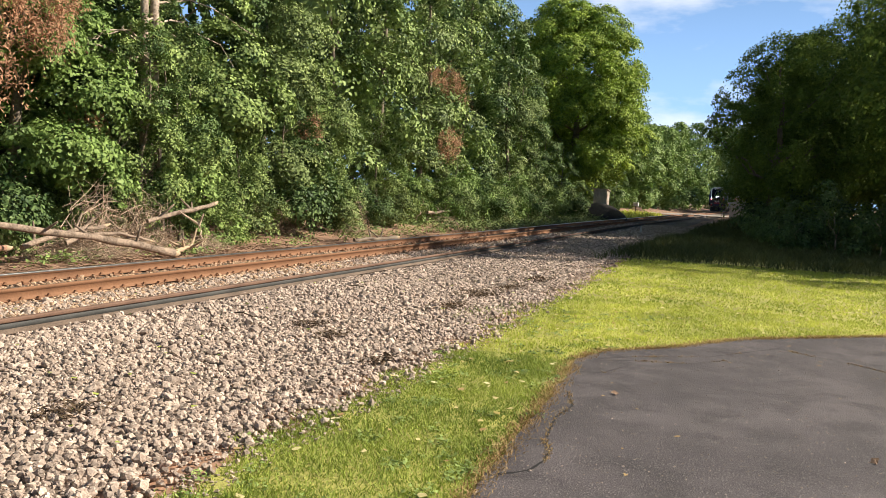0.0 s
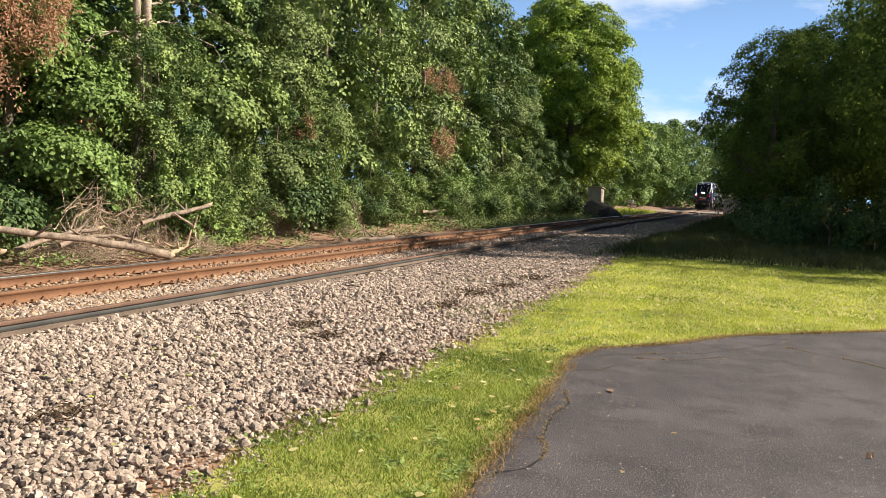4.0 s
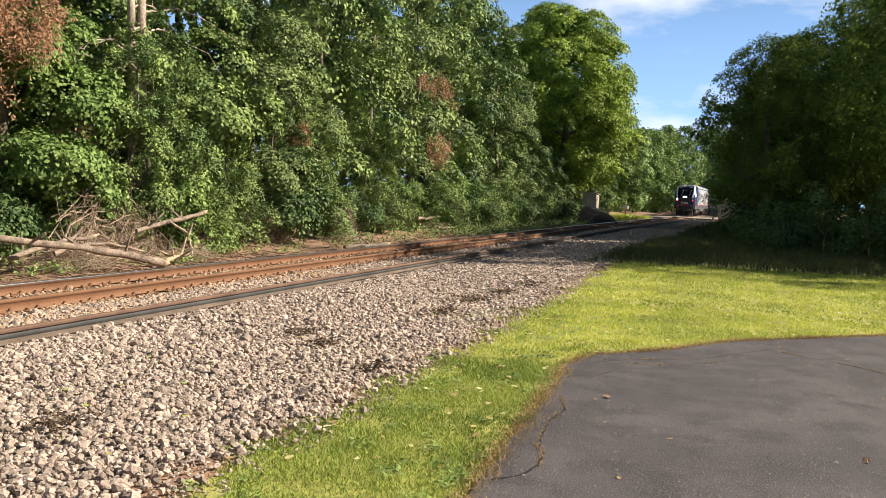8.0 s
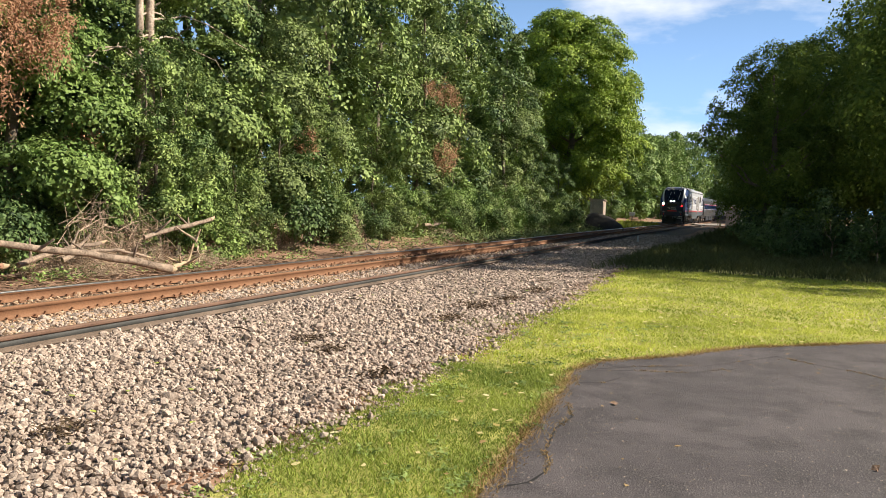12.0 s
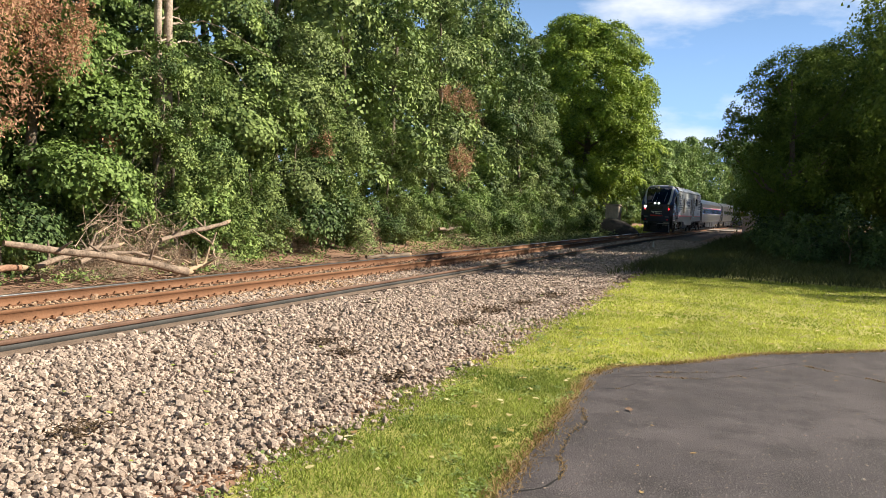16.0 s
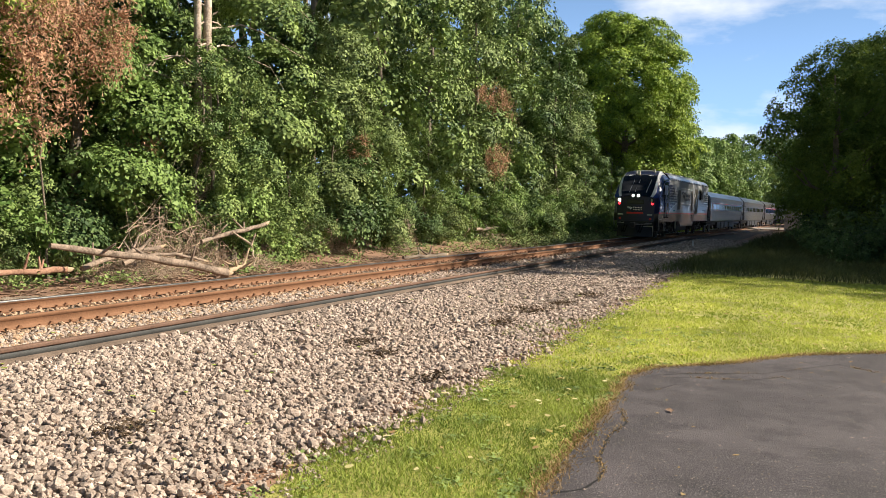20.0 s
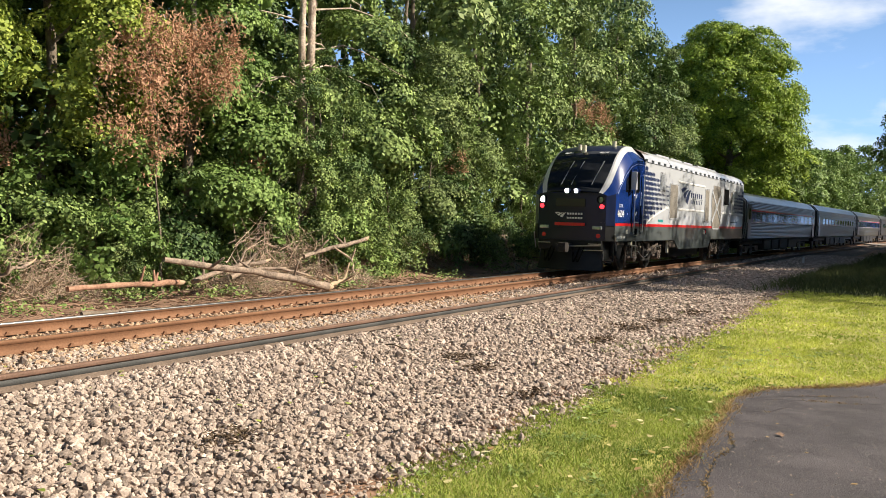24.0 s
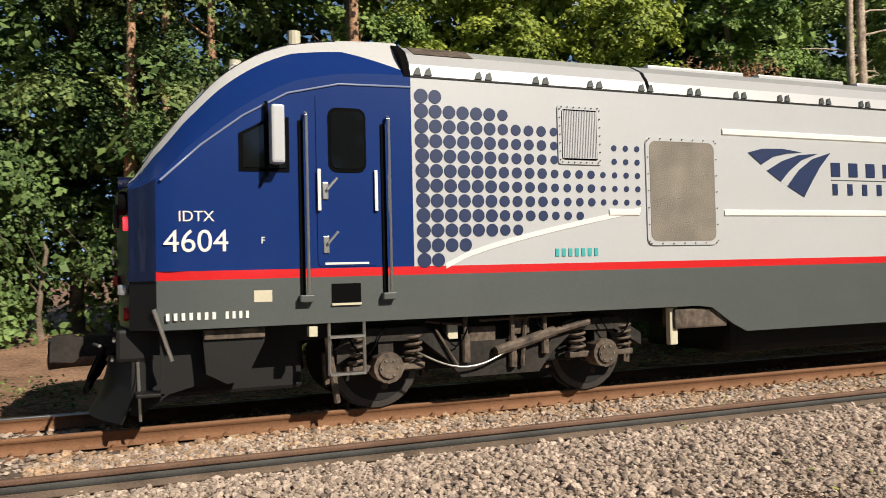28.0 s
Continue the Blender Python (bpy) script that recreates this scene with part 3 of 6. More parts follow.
rng = np.random.default_rng(7)
WOOD = "wood edge beyond the track"
kinds = []
for mat, h, w, leaf, dome, n, per, label in (
        (M_LEAF, 15, 3.3, 0.125, 0.42, 370, 230, "leafy mid-green broadleaf tree at the wood's edge"),
        (M_LEAF_DARK, 16, 3.2, 0.125, 0.42, 370, 230, "dark green broadleaf tree at the wood's edge"),
        (M_LEAF_GREY, 17, 3.0, 0.10, 0.36, 430, 200, "tall grey-green elm with fine leaves"),
        (M_LEAF_LIGHT, 14, 2.9, 0.12, 0.40, 370, 230, "light green tree hung with vines"),
        (M_LEAF_YELLOW, 15, 3.6, 0.115, 0.40, 350, 220, "yellow-green tree turning in late summer"),
        (M_LEAF, 15, 3.3, 0.18, 0.6, 210, 130, "leafy mid-green tree farther along the wood"),
        (M_LEAF_DARK, 16, 3.2, 0.18, 0.6, 210, 130, "dark green tree farther along the wood"),
        (M_LEAF_GREY, 17, 3.0, 0.15, 0.5, 260, 130, "tall grey-green elm farther along the wood")):
    high = mat == M_LEAF_YELLOW
    fine = leaf < 0.14
    lobes = lobed(rng, 9.5 if fine else h, w, 3.7 if high else 0.8, 14 if fine else 20, 0.43)
    t = tree("forest_tree", rng, h * 0.9, 0.19, lobes, mat, n, per, leaf, label=label, dome=dome, face=0.75)
    if fine:
        # the high part of the crown, coarser
        hang("upper_crown", crown_mesh("upper_crown", rng, lobed(rng, h, w * 0.85, 9.0, 7), 90, 60, 0.28, dome=0.75), mat, t)
    kinds.append(tagged(t, group=WOOD))
# kind 1 at x -4 and -1.2: dark leaves stand in for deep shade
FRONT = [(-11, 22, 6, 1), (-7.5, 22.5, 5, 1), (-4, 24.0, 1, 1.05), (-1.2, 24.5, 1, 1), (2.2, 23.2, 1, .95), (5.9, 21.2, 3, 1.05), (8.9, 20.8, 4, .95), (12.2, 19.8, 4, 1.0), (16.4, 18.5, 3, .95), (18.9, 20.2, 1, 1.1),
         (22.2, 18.8, 0, 1.05), (25.2, 19.2, 1, 1.1), (28.3, 18.6, 2, 1.05), (31.3, 19.2, 7, 1.05), (34.7, 19.2, 5, 1.1), (38, 19.6, 6, 1.15), (41.5, 19.6, 7, 1.1), (45, 19.8, 7, 1.15), (49, 20.2, 5, 1.15),
         (53, 20.4, 7, 1.2), (57, 20.6, 6, 1.2), (61, 20.4, 7, 1.15), (64.5, 19.6, 5, .75), (68.5, 21.5, 6, 1.1), (62.5, 18.4, 7, .95), (67.0, 17.4, 6, .8)]
for i, (x, y, k, s) in enumerate(FRONT):
    stand(kinds[k], x, y + (1.7 if i % 2 and x > 14 else 0.0), rng.uniform(-35, 35), s)
# back row; its dark leaf colour stands in for shade within the wood
backs = []
for mat, label in ((M_LEAF_DARK, "tall tree deep in the wood, leaves darkened for shade"), (M_LEAF, "tall green tree deep in the wood")):
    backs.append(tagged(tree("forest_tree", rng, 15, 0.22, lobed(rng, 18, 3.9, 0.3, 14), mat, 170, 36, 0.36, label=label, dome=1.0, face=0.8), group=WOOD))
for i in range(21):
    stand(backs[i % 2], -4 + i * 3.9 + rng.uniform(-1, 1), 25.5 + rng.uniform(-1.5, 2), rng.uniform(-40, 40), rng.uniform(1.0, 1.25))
for x, y in ((-14, 27), (-8, 28), (-3, 29), (-18, 22), (12, 23.6), (15.6, 24.0), (19.4, 24.4), (23, 24.0)):
    stand(backs[0], x, y, x * 31 % 60, 1.1)

# reddish pine stems behind the thin end of the wood
pine = tagged(new("pine_tree"), "tall pine with bare reddish stem in the wood", "tree", group=WOOD)
hang("trunk", trunk_mesh("trunk", rng, 13, 0.24, lean=0.02, limbs=6, reach=1.6, low=0.45, kink=0.05), M_BARK_RED, pine)
hang("crown", crown_mesh("crown", rng, [(0.2, 0, 9.5 + 1.1 * i, 2.2 - 0.25 * i, 2.2 - 0.25 * i, 0.7) for i in range(5)] + [(-1.2, -0.6, 6.4, 1.3, 0.9, 0.5)], 150, 60, 0.13, dome=0.5, flat=0.3), M_LEAF_GREY, pine)
for x, y, s in ((4.95, 18.3, 1.0), (0.1, 21.6, 0.95), (1.05, 21.0, 0.9), (2.3, 21.2, 0.9)):
    stand(pine, x, y, x * 77 % 360, s)

# a pair of bare dead stems with long dry boughs
for x, y, r, h in ((19.2, 16.9, 0.14, 11.5), (19.65, 16.95, 0.175, 12.5)):
    dead = tagged(new("dead_tree"), "bare grey dead trunk with long dry branches", "tree")
    pts = [(0.05 * math.sin(i * 1.3 + h), 0.05 * math.cos(i), h * i / 8) for i in range(9)]
    hang("trunk", grid_mesh("trunk", *tube(pts, [r * (1.1 - 0.07 * i) * rng.uniform(0.92, 1.08) for i in range(9)], 9)), M_BARK_PALE, dead)
    for k in range(9 if r > 0.16 else 4):
        z = 5.2 + k * 0.62
        a = rng.uniform(-0.55, 0.35) if rng.random() < 0.8 else math.pi + rng.uniform(-0.5, 0.5)
        L = rng.uniform(1.6, 4.6)
        q = [np.array((0, 0, z))]
        for j in range(1, 7):
            q.append(np.array((math.cos(a) * L * j / 6, math.sin(a) * L * j / 6, z + 0.10 * L * math.sin(j * 0.55) - 0.02 * j * j * rng.uniform(0.3, 1.2))) + rng.normal(0, 0.06, 3))
        out = [tube(q, [0.035 * (1.05 - j / 7) for j in range(7)], 5)]
        for j in (2, 4, 5):
            e = q[j] + np.array((math.cos(a + 0.8), math.sin(a + 0.8), rng.uniform(-0.6, 0.4))) * rng.uniform(0.3, 0.9)
            out.append(tube([q[j], (q[j] + e) / 2 + rng.normal(0, 0.05, 3), e], [0.014, 0.01, 0.005], 4))
        hang("branch", grid_mesh("branch", *join(out)), M_BARK_PALE, dead)
    dead.matrix_basis = pose(x, y, land(x, y) - 0.05)

for x, y, k, s in ((4.5, 17.9, 0, 0.42), (5.6, 18.8, 3, 0.4), (19.3, 16.2, 6, 0.43), (20.4, 16.4, 5, 0.43), (21.9, 17.5, 6, 0.36), (18.5, 16.4, 5, 0.43), (24.5, 17.2, 5, 0.38), (30.2, 17.3, 5, 0.4), (36.3, 17.6, 5, 0.42), (27.2, 17.2, 6, 0.4)):
    stand(kinds[k], x, y, x * 83 % 360, s, label="young broadleaf tree in front of the wood")

# withered boughs
for x, y, lobes, n in ((13.3, 16.0, [(-0.4, 0, 6.3, 1.1, 0.6, 0.6), (1.9, 0.1, 6.5, 0.9, 0.5, 0.5), (-0.2, 0, 3.5, 0.5, 0.4, 0.5), (0.4, 0, 5.6, 1.9, 0.8, 1.0), (-1.2, -0.2, 4.6, 1.0, 0.6, 1.0), (0, -0.2, 4.2, 0.8, 0.6, 0.9), (1.5, 0, 5.8, 0.8, 0.6, 0.8)], 150),
                       (47.5, 18.2, [(0, 0, 8.6, 2.2, 0.8, 0.7), (1.8, 0, 7.9, 1.2, 0.7, 0.7)], 70), (46.0, 17.4, [(0, 0, 4.7, 1.2, 0.7, 0.9)], 40), (10.5, 19.0, [(0, 0, 3.2, 0.7, 0.5, 0.7), (-0.6, 0, 2.6, 0.4, 0.4, 0.5)], 40),
                       (28.9, 16.9, [(0, 0, 4.1, 0.5, 0.4, 0.4)], 14), (17.0, 16.8, [(0, 0, 3.2, 0.4, 0.4, 0.3)], 10)):
    h = max(l[2] for l in lobes)
    w = tree("withered_tree", rng, h, 0.035, lobes, M_LEAF_BROWN, n, 50, 0.1, label="withered rust-brown leaves on dying branches", limbs=5, reach=1.2, low=0.6, loose=True)
    w.matrix_basis = pose(x, y, land(x, y) - 0.05)

shrubs = []
for mat, leaf, label in ((M_LEAF, 0.115, "leafy green shrub at the wood's foot"), (M_LEAF_DARK, 0.115, "dark green bramble bush"), (M_LEAF_GREY, 0.11, "dull green scrub bush"), (M_LEAF_LIGHT, 0.11, "bright green sapling bush")):
    t = tree("shrub", rng, 1.7, 0.035, lobed(rng, 2.6, 1.3, 0.1, 5), mat, 80, 90, leaf * 0.88, label=label, category="shrub", limbs=9, reach=1.1, low=0.05, dome=0.32, bark=M_TWIG)
    shrubs.append(tagged(t, group="undergrowth along the wood"))
for i in range(30):
    x = 2.6 + i * 2.1 + rng.uniform(-0.7, 0.7)
    y = 16.5 + rng.uniform(-0.6, 0.8) + 0.022 * max(0, x)
    low = 8.3 < x < 11.5
    y += 3.0 if x < 9.5 else 1.5 if x < 11 else 0
    stand(shrubs[int(rng.integers(4))], x, y + (0.4 if low else 0), rng.uniform(0, 360), rng.uniform(0.45, 0.6) if low else rng.uniform(0.75, 1.4))
for x, y, k, s in ((13.0, 16.2, 0, 0.5), (12.2, 16.2, 2, 0.45), (14.0, 16.2, 2, 0.5), (7.6, 17.4, 0, 0.9), (9.2, 17.3, 3, 0.85), (10.7, 17.5, 0, 0.95), (12.2, 17.4, 3, 0.8), (13.6, 17.5, 0, 0.85), (2.6, 18.8, 3, 1.0), (4.0, 18.9, 0, 1.15), (5.2, 19.1, 3, 1.2), (6.6, 19.9, 0, 1.2), (8.0, 19.9, 3, 1.1), (9.6, 19.0, 0, 1.2), (4.6, 17.9, 3, 0.5), (5.9, 18.3, 0, 0.45), (13.2, 17.2, 0, 0.75), (14.6, 17.5, 1, 0.8), (15.9, 17.3, 0, 0.7), (17.3, 17.0, 2, 0.7), (12.4, 17.6, 0, 0.8), (18.4, 16.3, 0, 0.6), (21.8, 15.9, 0, 0.7), (24.0, 16.2, 2, 0.8), (30.5, 16.0, 2, 0.8), (36.5, 16.6, 2, 0.7), (46.8, 17.4, 3, 0.85), (44.3, 16.9, 3, 1.0), (51.0, 17.2, 3, 1.0), (40.5, 17.0, 0, 0.9)):
    stand(shrubs[k], x, y, x * 91 % 360, s)

# dark leaves fill the gaps in place of the wood's inner shade
thicket = tagged(tree("thicket", rng, 5, 0.08, lobed(rng, 7.5, 2.8, 0.2, 9), M_LEAF_DARK, 150, 46, 0.2, label="thicket inside the wood, leaves darkened for shade", category="thicket", limbs=8, reach=2, dome=0.6, face=0.6), group="undergrowth along the wood")
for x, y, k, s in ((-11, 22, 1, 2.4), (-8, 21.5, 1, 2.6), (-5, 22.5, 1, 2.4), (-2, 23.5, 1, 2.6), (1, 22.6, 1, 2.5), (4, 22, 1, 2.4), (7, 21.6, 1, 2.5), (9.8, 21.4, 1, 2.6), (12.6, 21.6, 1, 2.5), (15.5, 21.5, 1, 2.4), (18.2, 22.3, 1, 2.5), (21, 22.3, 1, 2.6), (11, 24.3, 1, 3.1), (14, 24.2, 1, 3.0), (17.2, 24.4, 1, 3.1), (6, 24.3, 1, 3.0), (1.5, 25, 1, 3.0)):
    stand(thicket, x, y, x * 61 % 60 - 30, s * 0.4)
for x, y, k, s in ((46, 16.4, 2, 0.9), (49.5, 16.6, 1, 1.1), (52, 15.8, 2, 0.9), (55, 16.3, 3, 1.2), (58.5, 15.6, 1, 1.0), (61, 16.0, 2, 1.2), (64, 15.4, 0, 1.1), (67.5, 15.2, 1, 1.2), (70, 14.8, 2, 1.0), (72.5, 15.4, 0, 1.2), (77, 17.2, 1, 1.3), (84, 15.2, 0, 1.1)):
    stand(shrubs[k], x, y, x * 61 % 360, s)

# the great maple beyond the end of the wood
MAPLE = [(0, 0, 10.8, 5.6, 5.6, 8.2)]
for i in range(64):
    z = 1 - 2 * (i + 0.5) / 64
    r, a = math.sqrt(1 - z * z), i * 2.39996
    q = rng.uniform(1.2, 2.5)
    MAPLE.append((r * math.cos(a) * 5.4, r * math.sin(a) * 5.4, 10.8 + 7.8 * z, q, q, q * 0.5))
maple = tree("maple_tree", rng, 17, 0.45, MAPLE, M_LEAF_MAPLE, 1900, 180, 0.2, label="great round-crowned maple tree, sunlit bright green", limbs=12, reach=5, dome=0.8, flat=0.4, droop=0.08, shell=0.78, hollow=-0.3)
stand(maple, 84, 18.3, 0, 1.1)
for x, y, s in ((70.5, 18.4, 0.42), (74, 18.6, 0.5), (78, 17.8, 0.45), (82, 16.4, 0.36), (86, 16.2, 0.34), (90, 15.6, 0.32), (96, 15.4, 0.4)):
    stand(kinds[6], x, y, x * 29 % 70 - 35, s, label="dark green tree by the shed")
far = tree("far_tree", rng, 15, 0.3, lobed(rng, 18, 5.5, 0.3, 16), M_LEAF_LIGHT, 420, 70, 0.42, label="light green tree beyond the road crossing", limbs=8, reach=4, dome=1.1)
for x, y, s in ((128, 18, .8), (120, 22, 0.85), (138, 19.5, .85), (150, 17, 0.8), (165, 16, .9), (185, 14, 1.0), (205, 3, 1.1), (225, 9, 1.2), (140, 30, 1.2), (110, 28, 1.1), (100, 26, 1.0), (180, -4, 1.0), (104, 20, 0.45)):
    stand(far, x, y, x * 37 % 360, s)
# unseen trees added behind the camera to cut low skylight on the wood
for i in range(13):
    stand(far, -58 + i * 9 + (i % 3), -44 - 3 * (i % 2), i * 53 % 360, 0.85 + 0.06 * (i % 3), label="unseen tree behind the camera, added to block low sky")
for i in range(6):
    stand(far, -52 - 3 * (i % 2), -34 + i * 12, i * 71 % 360, 0.9, label="unseen tree behind the camera, added to block low sky")
# shaded trees beside the lawn
SHADE = "shade trees beside the lawn"
lean = tree("shade_tree", rng, 10, 0.3, [(0, 2.3, 6.5, 2.0, 1.8, 1.4), (0.3, 1.5, 8.5, 2.4, 2.0, 1.8), (0, 0.2, 10.2, 2.2, 1.7, 1.6), (0, -2.2, 9.2, 2.2, 1.9, 2.0), (0, -0.6, 5.0, 2.6, 2.4, 2.4), (0, -1.6, 2.6, 2.4, 1.9, 2.2), (0, -3.6, 6.5, 2.4, 2.2, 3.0)],
            M_LEAF_SHADE, 420, 150, 0.13, label="spreading green tree leaning over the track's edge", limbs=10, reach=3.5, dome=0.5)
stand(tagged(lean, group=SHADE), 50, -1.0)
shade = tree("shade_tree", rng, 10, 0.28, lobed(rng, 13, 4.8, 1.0, 14), M_LEAF_SHADE, 300, 120, 0.15, label="dark green tree in shade beside the lawn", limbs=10, reach=3.5, dome=0.75)
tagged(shade, group=SHADE)
for x, y, s in ((43, -10.6, 1.25), (38.5, -10.8, 1.35), (35, -11.8, 1.3), (27.5, -12.5, 0.6), (49, -11.5, 1.4), (55, -11.5, 1.4), (56, -4.5, 0.95), (71, -9.5, 1.4), (81, -9.0, 1.4), (58, -3.4, 0.95), (67, -4.6, 1.15), (78, -5.0, 1.2), (62, -4.2, 1.05), (72, -5.0, 1.2), (85, -4.8, 1.2), (100, -3.5, 1.2), (64, -9, 1.2), (95, -4.6, 1.1)):
    stand(shade, x, y, x * 53 % 360, s)
# tall trees out of view, added to throw shade on the train
tall = tree("shade_tree", rng, 24, 0.4, lobed(rng, 28, 4.6, 6.0, 20), M_LEAF_SHADE, 330, 60, 0.34, label="very tall unseen tree, added to shade the train", limbs=10, reach=3.5, dome=1.1)
tagged(tall, group=SHADE)
for i in range(13):
    stand(tall, 58 + i * 4.8, -13.6 - 1.2 * (i % 2), i * 77 % 360, 0.8 + 0.03 * (i % 2))
# three more unseen ones keep the train dark at the far end
for x in (161, 168, 175):
    stand(tall, x, -13.5 + (x % 2), x * 77 % 360, 0.9)
for x, y, k, s in ((38, -1.6, 1, 0.85), (40, -3.4, 1, 1.2), (36.5, -4.6, 1, 1.1), (43, -1.0, 1, 0.9), (47, -0.6, 1, 0.8), (53, -0.8, 1, 1.0), (39, -7, 1, 1.4), (35, -8, 1, 1.3), (50, -2, 1, 1.6)):
    stand(shrubs[k], x, y, x * 71 % 360, s, label="dark green bush in shade beside the lawn")

# ---- the train: x runs back from the nose, y to the wood, z up from the rail heads ----
def paint(name, base, rough=0.35, metal=0.0, vary=0.08, coat=0.3, dirt=0.0):
    return material(name, base, rough, metal, vary=vary, scale=1.3, fine=26, bump=0.02, coat=coat)


P_BLUE = paint("paint_blue", (0.0075, 0.030, 0.160), 0.22, coat=0.15)
P_NAVY = paint("paint_dark_navy", (0.003, 0.006, 0.03), 0.3, coat=0.0)
P_NAVY_SIDE = paint("paint_deep_blue", (0.007, 0.014, 0.055), 0.28)
P_SILVER = paint("paint_silver_grey", (0.5, 0.515, 0.54), 0.42, 0.05, vary=0.03)
P_WHITE = paint("paint_white", (0.82, 0.81, 0.78), 0.4)
P_ARCH = paint("paint_pale_silver", (0.62, 0.62, 0.62), 0.38, 0.05)
P_ROOF = paint("roof_silver", (0.5, 0.505, 0.52), 0.4, 0.2, vary=0.05)
P_RED = paint("paint_red", (0.62, 0.012, 0.015), 0.35)
P_SEAM = paint("paint_light_blue_edge", (0.2, 0.24, 0.38), 0.3)
P_GREY = paint("paint_slate_grey", (0.078, 0.09, 0.09), 0.45)
P_DOT = paint("paint_navy_dots", (0.016, 0.03, 0.095), 0.4)
P_TEAL = paint("paint_teal", (0.06, 0.42, 0.42), 0.4)
P_CREAM = paint("label_cream", (0.6, 0.56, 0.42), 0.6)
# matt black for rubber parts, and for the painted dark of the foothold
P_BLACK = material("black_rubber_and_recess", (0.003, 0.003, 0.0034), 0.9, 0.0, vary=0.08, scale=1.3, fine=26, bump=0.02, spec=0.08)
P_FRAME = material("bogie_dusty_steel", (0.04, 0.03, 0.024), 0.75, 0.2, vary=0.6, scale=3, fine=16, bump=0.2, tint=(0.13, 0.10, 0.078))
# darker steel for side frames, brake gear and coupler
P_FRAME_DARK = material("bogie_dark_steel", (0.012, 0.0105, 0.0095), 0.75, 0.2, vary=0.5, scale=3, fine=16, bump=0.2, tint=(0.03, 0.025, 0.021))
# one near-black for plow and underframe, lowered to keep the hollow beneath dark
P_DARK = material("underframe_black", (0.004, 0.004, 0.0045), 0.6, 0.1, vary=0.4, scale=4, fine=40, bump=0.05)
P_TYRE = material("wheel_steel", (0.11, 0.10, 0.095), 0.45, 0.9, vary=0.2, scale=6, fine=50, bump=0.1)
P_STEEL = material("bare_steel", (0.6, 0.59, 0.57), 0.3, 0.9, vary=0.1, scale=6, fine=50, bump=0.05)
P_MESH = material("grille_mesh_dusty", (0.19, 0.17, 0.145), 0.7, 0.3, vary=0.3, scale=2.5, fine=70, bump=0.4, tint=(0.25, 0.225, 0.19))
P_INOX = material("stainless_steel", (0.13, 0.127, 0.123), 0.28, 0.8, vary=0.18, scale=1.2, fine=30, bump=0.08)
P_GLASS = plain("tinted_glass", (0.006, 0.007, 0.008), 0.05)
P_LAMP = plain("headlamp_lit", (1.0, 0.97, 0.9), 0.3, emit=22.0)
P_LAMP_OFF = plain("lamp_glass", (0.45, 0.47, 0.5), 0.08, 0.6)
P_REDLAMP = plain("marker_lamp_red", (1.0, 0.02, 0.03), 0.3, emit=3.0)
P_BOARD = plain("number_board", (0.03, 0.03, 0.028), 0.25)



def skin(lines, name, mat, parent, label="", smooth=True):
    """Quads between neighbouring lines of equally many points."""
    n = len(lines[0])
    V = [p for ln in lines for p in ln]
    F = [(i * n + j, i * n + j + 1, (i + 1) * n + j + 1, (i + 1) * n + j) for i in range(len(lines) - 1) for j in range(n - 1)]
    bm = bmesh.new()
    vs = [bm.verts.new(v) for v in V]
    for f in F:
        bm.faces.new([vs[k] for k in f])
    bmesh.ops.recalc_face_normals(bm, faces=bm.faces)
    bmesh.ops.solidify(bm, geom=bm.faces[:], thickness=0.02)
    for f in bm.faces:
        f.smooth = smooth
    for e in bm.edges:
        e.smooth = e.calc_face_angle(0.0) < 0.6
    return part(name, bm, mat, parent, label)


def lettering(name, text, size, m, mat, parent, width=None):
    """Painted characters in the built-in font, slightly raised."""
    cu = bpy.data.curves.new(name, "FONT")
    cu.body, cu.size, cu.extrude = text, size, 0.003
    cu.align_x = "CENTER"
    ob = bpy.data.objects.new(name, cu)
    scene.collection.objects.link(ob)
    me = bpy.data.meshes.new_from_object(ob.evaluated_get(bpy.context.evaluated_depsgraph_get()))
    bpy.data.objects.remove(ob)
    me.materials.clear()
    me.transform(m)
    return hang(name, me, mat, parent)


# x, half-width, shoulder height, half-width and height of the roof's edge
CAB = [(0.00, 1.24, 2.66, 1.02, 2.74), (0.27, 1.48, 2.76, 1.12, 3.11), (0.60, 1.52, 3.10, 1.17, 3.53), (1.00, 1.52, 3.44, 1.18, 3.96), (1.40, 1.52, 3.71, 1.17, 4.24),
       (1.80, 1.52, 3.91, 1.14, 4.41), (2.40, 1.52, 4.03, 1.08, 4.52), (3.19, 1.52, 4.06, 1.00, 4.58)]
LEN = 21.3


def cab(i, j, steps=4):
    """The cab's outline from station i to station j, with smooth stations between."""
    out = []
    for k in range(i, j):
        a, b, c, d = (np.array(CAB[max(0, min(len(CAB) - 1, q))]) for q in (k - 1, k, k + 1, k + 2))
        for n in range(steps):
            t = n / steps
            p = 0.5 * (2 * b + (c - a) * t + (2 * a - 5 * b + 4 * c - d) * t * t + (3 * b - a - 3 * c + d) * t ** 3)
            p[0] = b[0] + (c[0] - b[0]) * t
            out.append(tuple(p))
    return out + [CAB[j]]


def nose_x(y, z):
    """The bowed front."""
    return 0.0 - 0.13 * (1 - (y / 1.24) ** 2) + (2.7 - z) * 0.02


def shroud(x0, x1, y, z, r, r_in, seg=20):
    """A short open tube round a lamp."""
    bm = bmesh.new()
